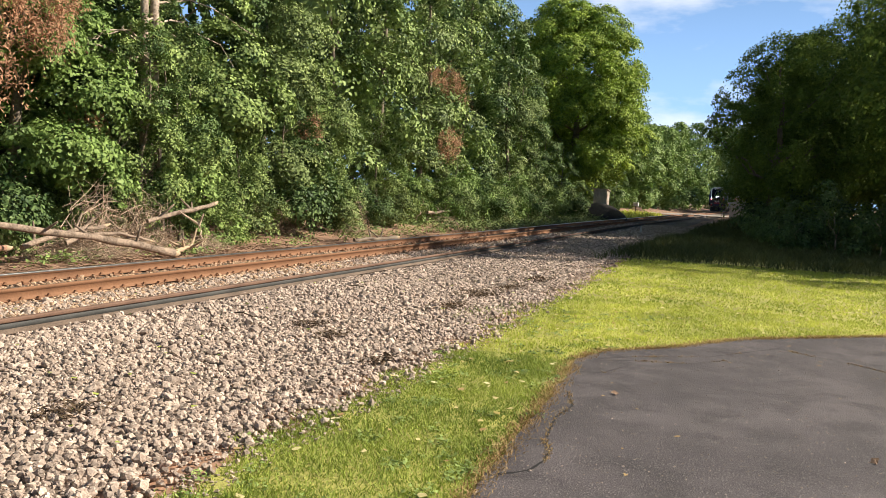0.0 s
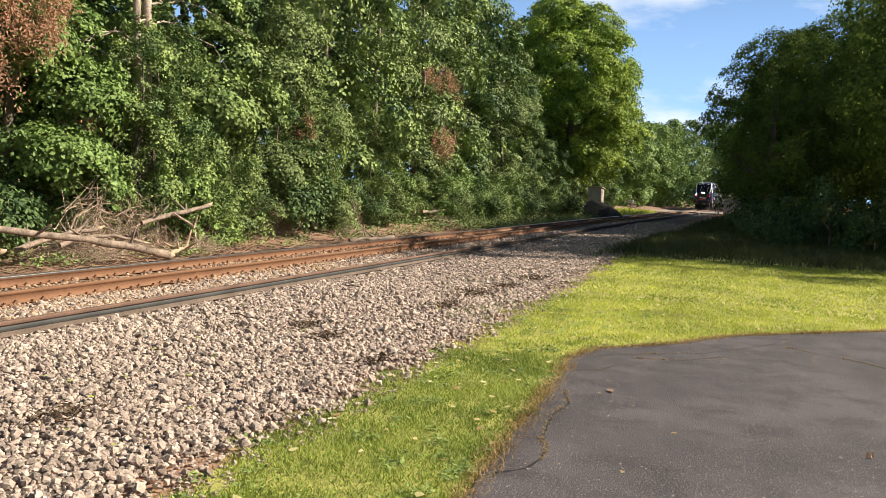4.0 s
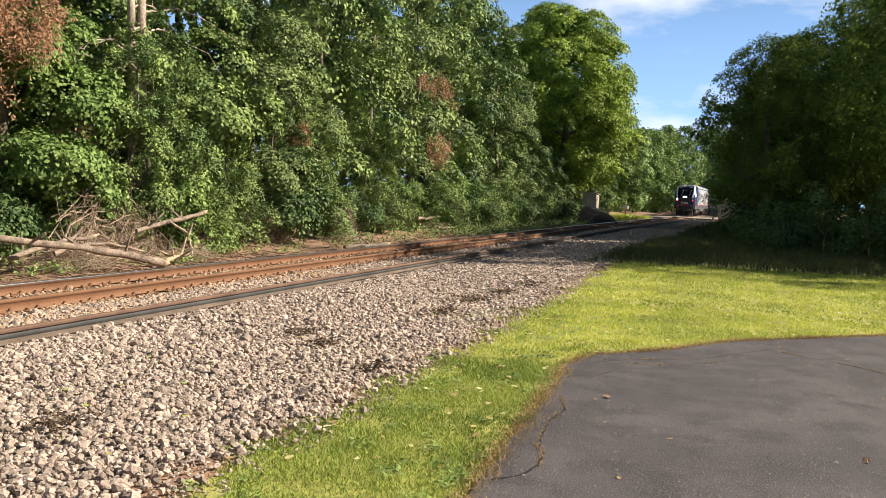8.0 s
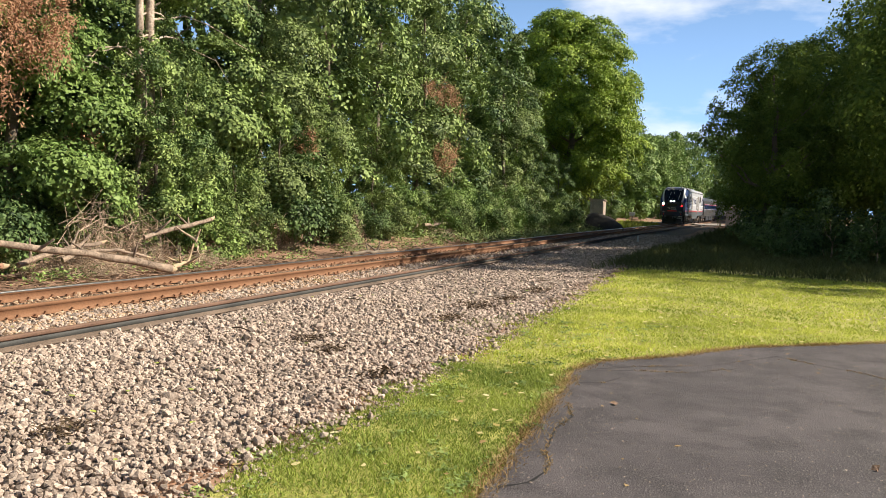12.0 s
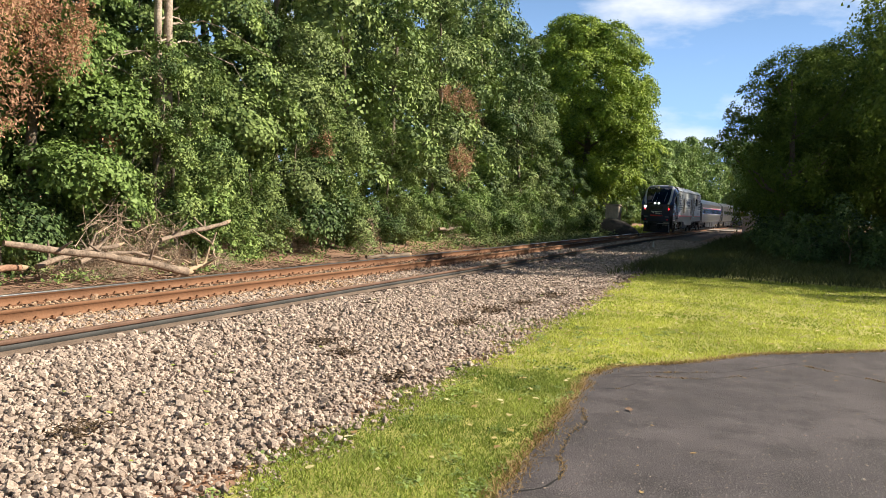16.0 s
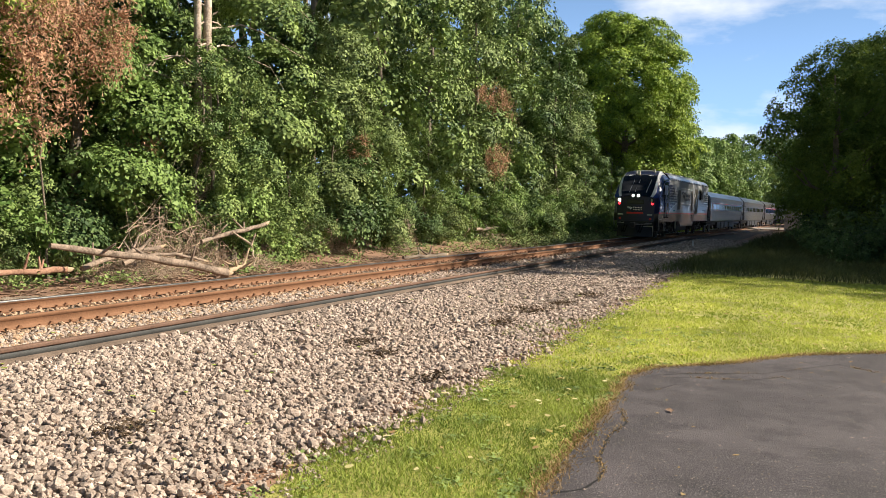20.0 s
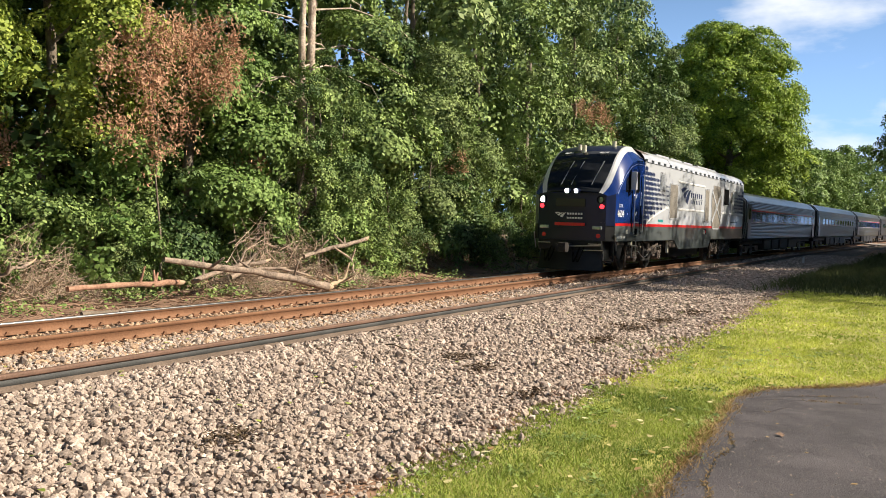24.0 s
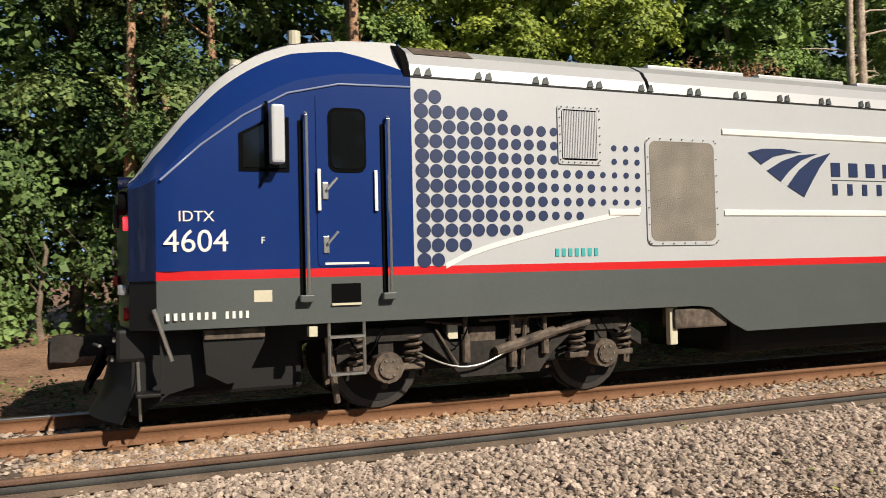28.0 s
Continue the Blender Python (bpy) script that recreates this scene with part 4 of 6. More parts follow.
    rings = [[bm.verts.new((x, y + q * math.cos(k * 2 * math.pi / seg), z + q * math.sin(k * 2 * math.pi / seg))) for k in range(seg)] for x, q in ((x1, r), (x0, r), (x0, r_in), (x1, r_in))]
    for a, b in zip(rings, rings[1:] + rings[:1]):
        for k in range(seg):
            bm.faces.new((a[k], a[(k + 1) % seg], b[(k + 1) % seg], b[k]))
    bmesh.ops.recalc_face_normals(bm, faces=bm.faces)
    return bm


def number_bars(parent, mat, x0, x1, z0, z1, n, y=-1.531, gap=0.28):
    """Plain upright bars in place of lettering."""
    w = (x1 - x0) / n
    for i in range(n):
        part("lettering_bar", box_bm((x0 + i * w, y, z0), (x0 + (i + 1 - gap) * w, y + 0.012, z1)), mat, parent)


def swoosh(parent, mat, flip=False, at=None, s=1.0):
    """Three curved blades of the operator's mark, as plain shapes."""
    blades = ([(0, .30), (.25, .36), (.6, .37), (.95, .33), (.7, .31), (.45, .26), (.22, .14)], [(.32, .06), (.6, .2), (.9, .29), (1.25, .32), (.95, .22), (.72, .06), (.56, -.09)],
              [(.68, -.15), (.9, .08), (1.15, .24), (1.5, .34), (1.3, .14), (1.12, -.1), (.98, -.3)])
    for b in blades:
        bm = bmesh.new()
        pts = [at @ Vector((x * s, 0, z * s)) for x, z in b]
        off = at.to_3x3() @ Vector((0, 0.01, 0))
        f = [bm.verts.new(p) for p in pts]
        g = [bm.verts.new(p + off) for p in pts]
        bm.faces.new(f)
        bm.faces.new(g[::-1])
        for i in range(len(f)):
            bm.faces.new((f[i], f[i - 1], g[i - 1], g[i]))
        bmesh.ops.recalc_face_normals(bm, faces=bm.faces)
        part("emblem_blade", bm, mat, parent)


def wheelset(parent, x, r, label=""):
    """Two wheels on an axle, turning about its own middle."""
    bm = bmesh.new()
    w = new("wheelset")
    w.parent = parent
    w.location = (x, 0, r)
    for s in (-1, 1):
        for y0, y1, ra in ((0.70, 0.83, r), (0.66, 0.70, r + 0.028), (0.60, 0.86, 0.16)):
            bmq = bmesh.new()
            rod(bmq, (0, s * y0, 0), (0, s * y1, 0), ra, seg=28)
            part("tyre" if ra == r else "flange" if ra > r else "hub", bmq, P_TYRE if ra >= r else P_FRAME, w)
        bmw = bmesh.new()
        rod(bmw, (0, s * 0.82, 0), (0, s * 0.842, 0), r * 0.84, seg=24)
        part("wheel_web", bmw, P_DARK, w)
        for k in range(4):
            bmh = bmesh.new()
            a = k * math.pi / 2
            rod(bmh, (math.cos(a) * r * 0.55, s * 0.84, math.sin(a) * r * 0.55), (math.cos(a) * r * 0.55, s * 0.852, math.sin(a) * r * 0.55), 0.045, seg=8)
            part("wheel_bolt", bmh, P_FRAME, w)
    rod(bm, (0, -0.7, 0), (0, 0.7, 0), 0.08, seg=10)
    part("axle", bm, P_DARK, w)
    return w


def bent(name, pts, r, mat, parent):
    """A round bar bent through points, as one part."""
    return hang(name, grid_mesh(name, *tube(pts, [r] * len(pts), 6)), mat, parent, smooth=True)


def coil(x, y, z0, z1, r, rounds=4):
    """Points along a helix."""
    n = rounds * 10
    return [(x + r * math.cos(k * 0.2 * math.pi), y + r * math.sin(k * 0.2 * math.pi), z0 + (z1 - z0) * k / n) for k in range(n + 1)]


def bogie(parent, xa, xb, r, y=1.18):
    """Side frames, springs, dampers and axle boxes round two axles."""
    b = new("bogie")
    b.parent = parent
    mid = (xa + xb) / 2
    for s in (-1, 1):
        Y = s * y
        o = [(xa - 0.62, 0.62), (xa - 0.2, 0.86), (xa + 0.45, 0.86), (mid - 0.75, 0.60), (mid - 0.55, 0.36), (mid + 0.55, 0.36), (mid + 0.75, 0.60), (xb - 0.45, 0.86), (xb + 0.2, 0.86), (xb + 0.62, 0.62),
             (xb + 0.62, 0.78), (xb + 0.25, 1.02), (xb - 0.5, 1.02), (mid + 0.7, 0.80), (mid - 0.7, 0.80), (xa + 0.5, 1.02), (xa - 0.25, 1.02), (xa - 0.62, 0.78)]
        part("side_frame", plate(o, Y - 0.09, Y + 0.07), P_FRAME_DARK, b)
        for xw in (xa, xb):
            bm = bmesh.new()
            rod(bm, (xw, Y - s * 0.1, r), (xw, Y + s * 0.17, r), 0.19, seg=14)
            part("axle_box", bm, P_FRAME, b)
            bm = bmesh.new()
            rod(bm, (xw, Y + s * 0.17, r), (xw, Y + s * 0.20, r), 0.13, seg=12)
            part("box_cover", bm, P_FRAME, b)
            for dx in (-0.36, 0.36):
                bent("coil_spring", coil(xw + dx, Y + s * 0.03, 0.58, 0.92, 0.10), 0.022, P_FRAME, b)
            bm = box_bm((xw - 0.5, Y - 0.07, 0.5), (xw + 0.5, Y + 0.07, 0.58), 0.015)
            part("spring_seat", bm, P_FRAME, b)
        for dx, z0, z1 in ((-0.5, 0.55, 1.12), (0.15, 0.45, 1.12), (0.62, 0.6, 1.08)):
            bm = bmesh.new()
            rod(bm, (mid + dx, Y + s * 0.13, z0), (mid + dx, Y + s * 0.13, (z0 + z1) / 2 + 0.06), 0.055, seg=10)
            rod(bm, (mid + dx, Y + s * 0.13, (z0 + z1) / 2), (mid + dx, Y + s * 0.13, z1), 0.035, seg=8)
            part("damper", bm, P_FRAME, b)
        bm = bmesh.new()
        rod(bm, (mid - 0.1, Y + s * 0.16, 0.66), (mid + 0.75, Y + s * 0.16, 0.88), 0.07, seg=10)
        rod(bm, (mid + 0.7, Y + s * 0.16, 0.86), (xb - 0.25, Y + s * 0.16, 0.98), 0.045, seg=8)
        part("yaw_damper", bm, P_FRAME, b)
        for xw in (xa, xb):
            for dx in (-0.66, 0.66):
                part("brake_hanger", rod(bmesh.new(), (xw + dx, Y - s * 0.28, 0.98), (xw + dx * 0.97, Y - s * 0.3, 0.42), 0.03, seg=6), P_FRAME_DARK, b)
                o = [(xw + dx * 0.88, 0.36), (xw + dx * 1.02, 0.34), (xw + dx * 1.06, 0.72), (xw + dx * 0.92, 0.74)]
                part("brake_shoe", plate(o, Y - s * 0.40, Y - s * 0.28), P_FRAME, b)
            part("box_guide", box_bm((xw - 0.1, Y - 0.05, r + 0.15), (xw + 0.1, Y + 0.09, 0.98), 0.015), P_FRAME_DARK, b)
            for k in range(6):
                a = k * math.pi / 3
                part("cover_bolt", rod(bmesh.new(), (xw + 0.1 * math.cos(a), Y + s * 0.2, r + 0.1 * math.sin(a)), (xw + 0.1 * math.cos(a), Y + s * 0.215, r + 0.1 * math.sin(a)), 0.014, seg=6), P_STEEL, b)
        for x0, z0, x1, z1, q in ((xa + 0.5, 1.08, mid - 0.55, 1.02, 0.016), (mid - 0.3, 1.06, xb - 0.5, 1.09, 0.02), (mid - 0.9, 0.98, mid - 0.62, 0.52, 0.018), (mid + 0.35, 1.08, mid + 0.28, 0.46, 0.03)):
            part("pipe", rod(bmesh.new(), (x0, Y + s * 0.12, z0), (x1, Y + s * 0.14, z1), q, seg=6), P_FRAME, b)
        for x0, w, dip in ((xa - 0.55, 0.5, 0.35), (mid - 0.85, 0.4, 0.3), (mid + 0.45, 0.5, 0.22), (xb - 0.1, 0.55, 0.3)):
            bent("cable", [(x0 + w * k / 8, Y + s * 0.17, 1.06 - dip * math.sin(math.pi * k / 8)) for k in range(9)], 0.011, P_BLACK, b)
        part("valve_box", box_bm((mid + 0.2, Y - 0.02, 0.86), (mid + 0.42, Y + s * 0.12 + 0.02, 1.06), 0.015), P_FRAME, b)
        part("valve_box", box_bm((mid - 0.72, Y - 0.02, 0.84), (mid - 0.58, Y + s * 0.1 + 0.02, 1.04), 0.015), P_CREAM, b)
        part("brake_box", box_bm((mid - 0.42, Y - 0.06, 0.42), (mid - 0.05, Y + s * 0.1 + 0.06, 0.98), 0.02), P_FRAME, b)
        bent("brake_hose", [(xa + 0.35 + k * 0.11, Y + s * 0.2, 0.72 - 0.22 * math.sin(math.pi * k / 12)) for k in range(13)], 0.014, P_STEEL, b)
        part("sand_pipe", rod(bmesh.new(), (xa - 0.72, Y + s * 0.05, 0.95), (xa - 0.60, Y + s * 0.0, 0.16), 0.04, seg=8), P_FRAME, b)
    part("bolster", box_bm((xa - 0.3, -1.0, 0.45), (xb + 0.3, 1.0, 0.9), 0.03), P_DARK, b)
    return b


def build_locomotive():
    L = tagged(new("locomotive"), "diesel passenger locomotive, blue cab, silver sides, red stripe, lamps lit", "locomotive")
    # hull of the cab
    for s in (-1, 1):
        lines = [[(x, s * w, 1.76), (x, s * w, 0.5 * (1.76 + zs)), (x, s * w, zs)] for x, w, zs, wr, zr in cab(0, 7)]
        skin(lines[4:], "cab_side", P_BLUE, L)
        skin(lines[:5], "nose_corner", P_NAVY_SIDE, L, "dark blue chamfered nose corner")
        def on_slope(c, k, out=0.025):
            x, w, zs, wr, zr = c
            return (x, s * (w + (wr - w) * k + out * math.sin(math.pi * k)), zs + (zr - zs) * k + out * math.sin(math.pi * k))
        skin([[on_slope(c, 0), on_slope(c, 0.35), on_slope(c, 0.7)] for c in cab(0, 5)], "cab_shoulder", P_BLUE, L)
        skin([[on_slope(c, 0.7), on_slope(c, 0.85), on_slope(c, 1.0)] for c in cab(0, 5)], "cab_arch", P_ARCH, L, "silver arch framing the windscreen")
        lo = [on_slope(c, 0) for c in cab(5, 7)]
        hi = [on_slope(c, float(np.interp(c[0], (1.8, 2.4, 3.19), (0.7, 0.6, 0.06)))) for c in cab(5, 7)]
        top = [on_slope(c, 1.0) for c in cab(5, 7)]
        skin([lo, hi], "cab_shoulder", P_BLUE, L)
        skin([hi, top], "cab_arch", P_ARCH, L)
        skin([[(x, s * wr, zr + 0.002), (x, s * (wr - 0.06), zr + 0.02)] for x, w, zs, wr, zr in cab(0, 7)], "windscreen_frame", P_ARCH, L)
        # raised seam over the door
        bent("side_seam", [(x, s * 1.523, z) for x, z in ((0.32, 2.74), (0.75, 3.14), (1.2, 3.48), (1.7, 3.76), (2.3, 3.90), (3.19, 3.92))], 0.014, P_SEAM, L)
        lines = [[(x, s * w, 1.66), (x, s * w, 1.76)] for x, w, zs, wr, zr in CAB]
        skin(lines[1:], "red_stripe", P_RED, L)
        skin(lines[:2], "nose_corner", P_NAVY_SIDE, L)
        lines = [[(x, s * w, 1.13), (x, s * w, 1.66)] for x, w, zs, wr, zr in CAB]
        skin(lines[1:], "cab_skirt", P_GREY, L)
        skin(lines[:2], "corner_skirt", P_DARK, L)
    # windscreen and dark crown
    skin([[(x, y * (wr - 0.06), zr + 0.03 + 0.05 * (1 - y * y)) for y in (-1, -0.6, -0.2, 0.2, 0.6, 1)] for x, w, zs, wr, zr in cab(0, 4)], "windscreen", P_GLASS, L, "black windscreen")
    skin([[(x, y * (wr - 0.06), zr + 0.03 + 0.05 * (1 - y * y)) for y in (-1, -0.6, -0.2, 0.2, 0.6, 1)] for x, w, zs, wr, zr in cab(4, 6)], "cab_crown", P_NAVY, L)
    skin([[(x, y * (wr - 0.06), zr + 0.03 + 0.05 * (1 - y * y)) for y in (-1, -0.6, -0.2, 0.2, 0.6, 1)] for x, w, zs, wr, zr in cab(6, 7)], "cab_roof", P_ROOF, L)
    for y in (-0.62, 0.12, 0.5):
        part("wiper", rod(bmesh.new(), (0.18, y, 3.05), (0.86, y - 0.18, 3.90), 0.018, seg=6), P_STEEL, L)
    # front
    ysn = [-1.24, -1.05, -0.75, -0.4, 0, 0.4, 0.75, 1.05, 1.24]
    skin([[(nose_x(y, z), y, z) for y in ysn] for z in (1.76, 2.1, 2.4, 2.7)], "nose", P_NAVY, L, "dark navy nose")
    skin([[(nose_x(y, z), y, z) for y in ysn] for z in (1.13, 1.45, 1.66)], "front_valance", P_NAVY, L)
    skin([[(nose_x(y, z) - 0.004, y, z) for y in ysn] for z in (1.66, 1.76)], "front_band", P_NAVY, L)
    part("front_stripe", box_bm((-0.165, -0.55, 1.62), (-0.11, 0.55, 1.73), 0.01), P_RED, L)
    part("nose_ledge", prism([(-1.24, 2.69), (1.24, 2.69), (1.02, 2.76), (-1.02, 2.76)], -0.05, 0.05), P_NAVY, L)
    part("nose_window", box_bm((-0.155, -0.55, 2.28), (-0.1, 0.55, 2.56), 0.02), P_BOARD, L)
    for y in (-0.17, 0.17):
        part("headlight", rod(bmesh.new(), (0.02, y, 2.81), (0.1, y, 2.83), 0.082, seg=16), P_LAMP, L, "lit white headlight")
        part("headlight_ring", shroud(-0.10, 0.1, y, 2.82, 0.102, 0.084), P_NAVY, L)
    for s in (-1, 1):
        part("lamp_ring", shroud(-0.10, 0.06, s * 1.06, 2.53, 0.13, 0.105), P_BLACK, L)
        part("upper_lamp", rod(bmesh.new(), (-0.04, s * 1.06, 2.53), (0.05, s * 1.06, 2.53), 0.104, seg=18), P_LAMP if s > 0 else P_LAMP_OFF, L)
        part("marker_lamp", rod(bmesh.new(), (-0.052, s * 1.10, 2.30), (0.05, s * 1.10, 2.30), 0.075, seg=14), P_REDLAMP, L, "red marker lamp")
        part("ditch_light", box_bm((-0.12, s * 0.97 - 0.17, 1.51), (-0.0, s * 0.97 + 0.17, 1.63), 0.03), P_LAMP_OFF, L)
        part("corner_lamp", rod(bmesh.new(), (-0.055, s * 1.0, 1.30), (0.02, s * 1.0, 1.30), 0.075, seg=14), P_RED, L)
        part("grab_iron", rod(bmesh.new(), (-0.16, s * 0.7, 1.02), (-0.16, s * 1.15, 1.02), 0.018, seg=6), P_STEEL, L)
        part("corner_rail", rod(bmesh.new(), (0.24, s * 1.5, 1.36), (0.42, s * 1.5, 0.80), 0.022, seg=6), P_STEEL, L)
        part("step", box_bm((0.05, s * 1.25 - 0.2, 0.42), (0.35, s * 1.25 + 0.2, 0.46), 0.01), P_DARK, L)
        part("step_hanger", box_bm((0.3, s * 1.25 - 0.2, 0.42), (0.35, s * 1.25 - 0.15, 1.13)), P_DARK, L)
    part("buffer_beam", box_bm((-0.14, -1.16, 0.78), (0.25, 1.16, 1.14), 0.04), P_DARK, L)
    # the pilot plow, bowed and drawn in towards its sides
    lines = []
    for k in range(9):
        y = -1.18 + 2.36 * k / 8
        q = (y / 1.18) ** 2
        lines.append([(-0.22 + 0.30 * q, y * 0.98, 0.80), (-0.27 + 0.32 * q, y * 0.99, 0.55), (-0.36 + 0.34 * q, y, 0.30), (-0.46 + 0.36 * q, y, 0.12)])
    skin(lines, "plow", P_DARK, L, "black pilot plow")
    for s in (-1, 1):
        part("plow_edge", rod(bmesh.new(), (0.10, s * 1.17, 0.13), (0.08, s * 1.16, 0.78), 0.018, seg=6), P_STEEL, L)
    cp = new("coupler")
    cp.parent = L
    part("shank", box_bm((-0.62, -0.12, 0.78), (-0.1, 0.12, 1.02), 0.03), P_FRAME_DARK, cp)
    part("knuckle", plate([(-0.86, 0.74), (-0.6, 0.72), (-0.52, 0.8), (-0.52, 0.98), (-0.64, 1.05), (-0.84, 1.03), (-0.86, 0.92)], -0.16, 0.12), P_FRAME_DARK, cp)
    part("knuckle_jaw", plate([(-0.9, 0.78), (-0.78, 0.78), (-0.74, 1.0), (-0.9, 1.0)], 0.12, 0.2), P_FRAME_DARK, cp)
    part("cut_lever", rod(bmesh.new(), (-0.18, -1.25, 0.82), (-0.18, -0.5, 0.8), 0.016, seg=6), P_STEEL, cp)
    part("release_bar", rod(bmesh.new(), (-0.3, -1.2, 0.98), (-0.4, 0.0, 0.92), 0.018, seg=6), P_STEEL, cp)
    for y in (-0.45, -0.6, 0.45, 0.6):
        bent("air_hose", [(-0.26 - 0.22 * math.sin(math.pi * k / 8), y + 0.03 * k, 0.9 - 0.5 * math.sin(math.pi * k / 9)) for k in range(9)], 0.025, P_BLACK, L)
    swoosh(L, P_WHITE, at=pose(-0.168, 0.55, 1.98, 0, 0, -90), s=0.28)
    for z, h in ((2.0, 0.07), (1.86, 0.06)):
        for i in range(6):
            part("lettering_bar", box_bm((-0.172, 0.04 - i * 0.1, z), (-0.15, 0.10 - i * 0.1, z + h)), P_WHITE, L)
    # hull behind the cab
    prof = [(-1.52, 1.13), (-1.52, 4.06), (-1.46, 4.22), (-1.34, 4.38), (-1.08, 4.52), (-0.65, 4.60), (0, 4.62), (0.65, 4.60), (1.08, 4.52), (1.34, 4.38), (1.46, 4.22), (1.52, 4.06), (1.52, 1.13)]
    part("body_shell", prism([(-1.50, 1.16), (-1.50, 4.05), (1.50, 4.05), (1.50, 1.16)], 3.15, LEN - 0.02), P_DARK, L)
    for x0, x1 in ((3.19, 6.62), (6.68, 13.2), (13.26, 18.4), (18.46, LEN)):
        part("roof_panel", prism(prof[1:-1] + [(1.4, 4.0), (-1.4, 4.0)], x0, x1), P_ROOF, L, "curved silver roof panel")
    for s in (-1, 1):
        ya, yb = (s * 1.52, s * 1.49)
        part("side_panel", plate([(3.19, 1.76), (LEN, 1.76), (LEN, 4.06), (3.19, 4.06)], ya, yb), P_SILVER, L, "silver grey side")
        part("red_stripe", plate([(3.19, 1.66), (LEN, 1.66), (LEN, 1.76), (3.19, 1.76)], ya, yb), P_RED, L)
        o = [(3.19, 1.66), (3.19, 1.13), (7.35, 1.13), (7.6, 1.10), (7.95, 0.86), (8.2, 0.74), (13.4, 0.74), (13.6, 0.86), (13.75, 1.05), (13.95, 1.13), (20.4, 1.13), (LEN, 1.13), (LEN, 1.66)]
        part("side_skirt", plate(o, ya, yb), P_GREY, L, "slate grey skirt")
        part("roof_gutter", box_bm((3.19, s * 1.525 - 0.008, 4.045), (LEN, s * 1.525 + 0.008, 4.062)), P_DARK, L)
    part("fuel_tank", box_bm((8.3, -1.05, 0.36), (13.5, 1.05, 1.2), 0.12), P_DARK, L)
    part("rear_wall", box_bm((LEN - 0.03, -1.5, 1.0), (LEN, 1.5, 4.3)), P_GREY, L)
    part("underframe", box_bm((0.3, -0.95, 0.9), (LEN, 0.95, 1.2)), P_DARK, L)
    # added dark block that shuts out the sunlit ground seen under the cab
    part("under_cab_block", box_bm((0.35, -0.85, 0.32), (1.95, 0.85, 0.95), 0.05), P_DARK, L)
    for i in range(22):
        x = 3.35 + i * 0.81
        for dx in (-0.07, 0.07):
            part("roof_clip", plate([(x + dx - 0.05, 4.075), (x + dx + 0.05, 4.075), (x + dx + 0.02, 4.17), (x + dx - 0.01, 4.155)], -1.535, -1.45), P_GREY, L)
    part("roof_joint", prism([(-1.53, 4.05), (-1.475, 4.23), (-1.35, 4.395), (-1.09, 4.535), (-0.65, 4.615), (0, 4.64), (0.6, 4.615), (0.6, 4.3), (-1.3, 4.0)], 3.10, 3.19), P_BLACK, L)
    for x in (6.62, 13.2, 18.4):
        part("roof_joint", prism([(-1.51, 4.06), (-1.45, 4.215), (-1.33, 4.37), (-1.07, 4.51), (0, 4.61), (0, 4.3), (-1.3, 4.0)], x, x + 0.06), P_BLACK, L)
    part("roof_vent", prism([(-1.36, 4.375), (-1.09, 4.53), (-0.75, 4.60), (-0.75, 4.55), (-1.2, 4.35)], 3.3, 4.1), P_FRAME, L)
    for x0, x1 in ((7.2, 9.0), (9.3, 11.1), (11.4, 13.0), (14, 17.8)):
        part("roof_hatch", box_bm((x0, -0.75, 4.55), (x1, 0.75, 4.68), 0.03), P_ROOF, L)
    for x, y, h in ((1.95, -0.75, 0.16), (1.35, 0.15, -0.02), (1.55, 0.4, 0.02)):
        part("roof_horn", rod(bmesh.new(), (x, y, 4.1), (x, y, 4.54 + h), 0.08, seg=12), P_CREAM, L)
    # near side details
    Y = -1.52
    part("door", plate(rounded(2.02, 2.74, 1.78, 3.78, 0.05), Y - 0.012, Y + 0.02), P_BLUE, L, "blue cab door")
    part("door_window_frame", plate(rounded(2.16, 2.61, 2.87, 3.62, 0.1), Y - 0.022, Y), P_BLACK, L)
    part("door_window", plate(rounded(2.19, 2.58, 2.91, 3.58, 0.08), Y - 0.03, Y), P_GLASS, L)
    part("cab_window_frame", plate([(1.15, 2.86), (1.71, 2.86), (1.71, 3.48), (1.52, 3.48), (1.15, 3.28)], Y - 0.012, Y), P_BLACK, L)
    part("cab_window", plate([(1.19, 2.90), (1.67, 2.90), (1.67, 3.44), (1.51, 3.44), (1.19, 3.26)], Y - 0.02, Y), P_GLASS, L)
    mr = new("mirror")
    mr.parent = L
    part("housing", box_bm((1.47, Y - 0.26, 2.93), (1.62, Y - 0.06, 3.58), 0.03), P_SILVER, mr)
    part("bracket", rod(bmesh.new(), (1.45, Y - 0.02, 2.8), (1.45, Y - 0.06, 3.64), 0.022, seg=6), P_BLACK, mr)
    part("bracket", rod(bmesh.new(), (1.38, Y - 0.02, 2.7), (1.46, Y - 0.12, 2.88), 0.016, seg=6), P_BLACK, mr)
    for x in (1.89, 2.87):
        h = new("handrail")
        h.parent = L
        part("rail", rod(bmesh.new(), (x, Y - 0.09, 1.48), (x, Y - 0.09, 3.50), 0.02, seg=8), P_STEEL, h)
        # flat black strip just ahead of the rail
        part("dark_strip", box_bm((x - 0.075, Y - 0.02, 1.46), (x - 0.02, Y, 3.45)), P_BLACK, h)
        part("foot", box_bm((x - 0.1, Y - 0.1, 1.38), (x + 0.06, Y, 1.46), 0.01), P_GREY, h)
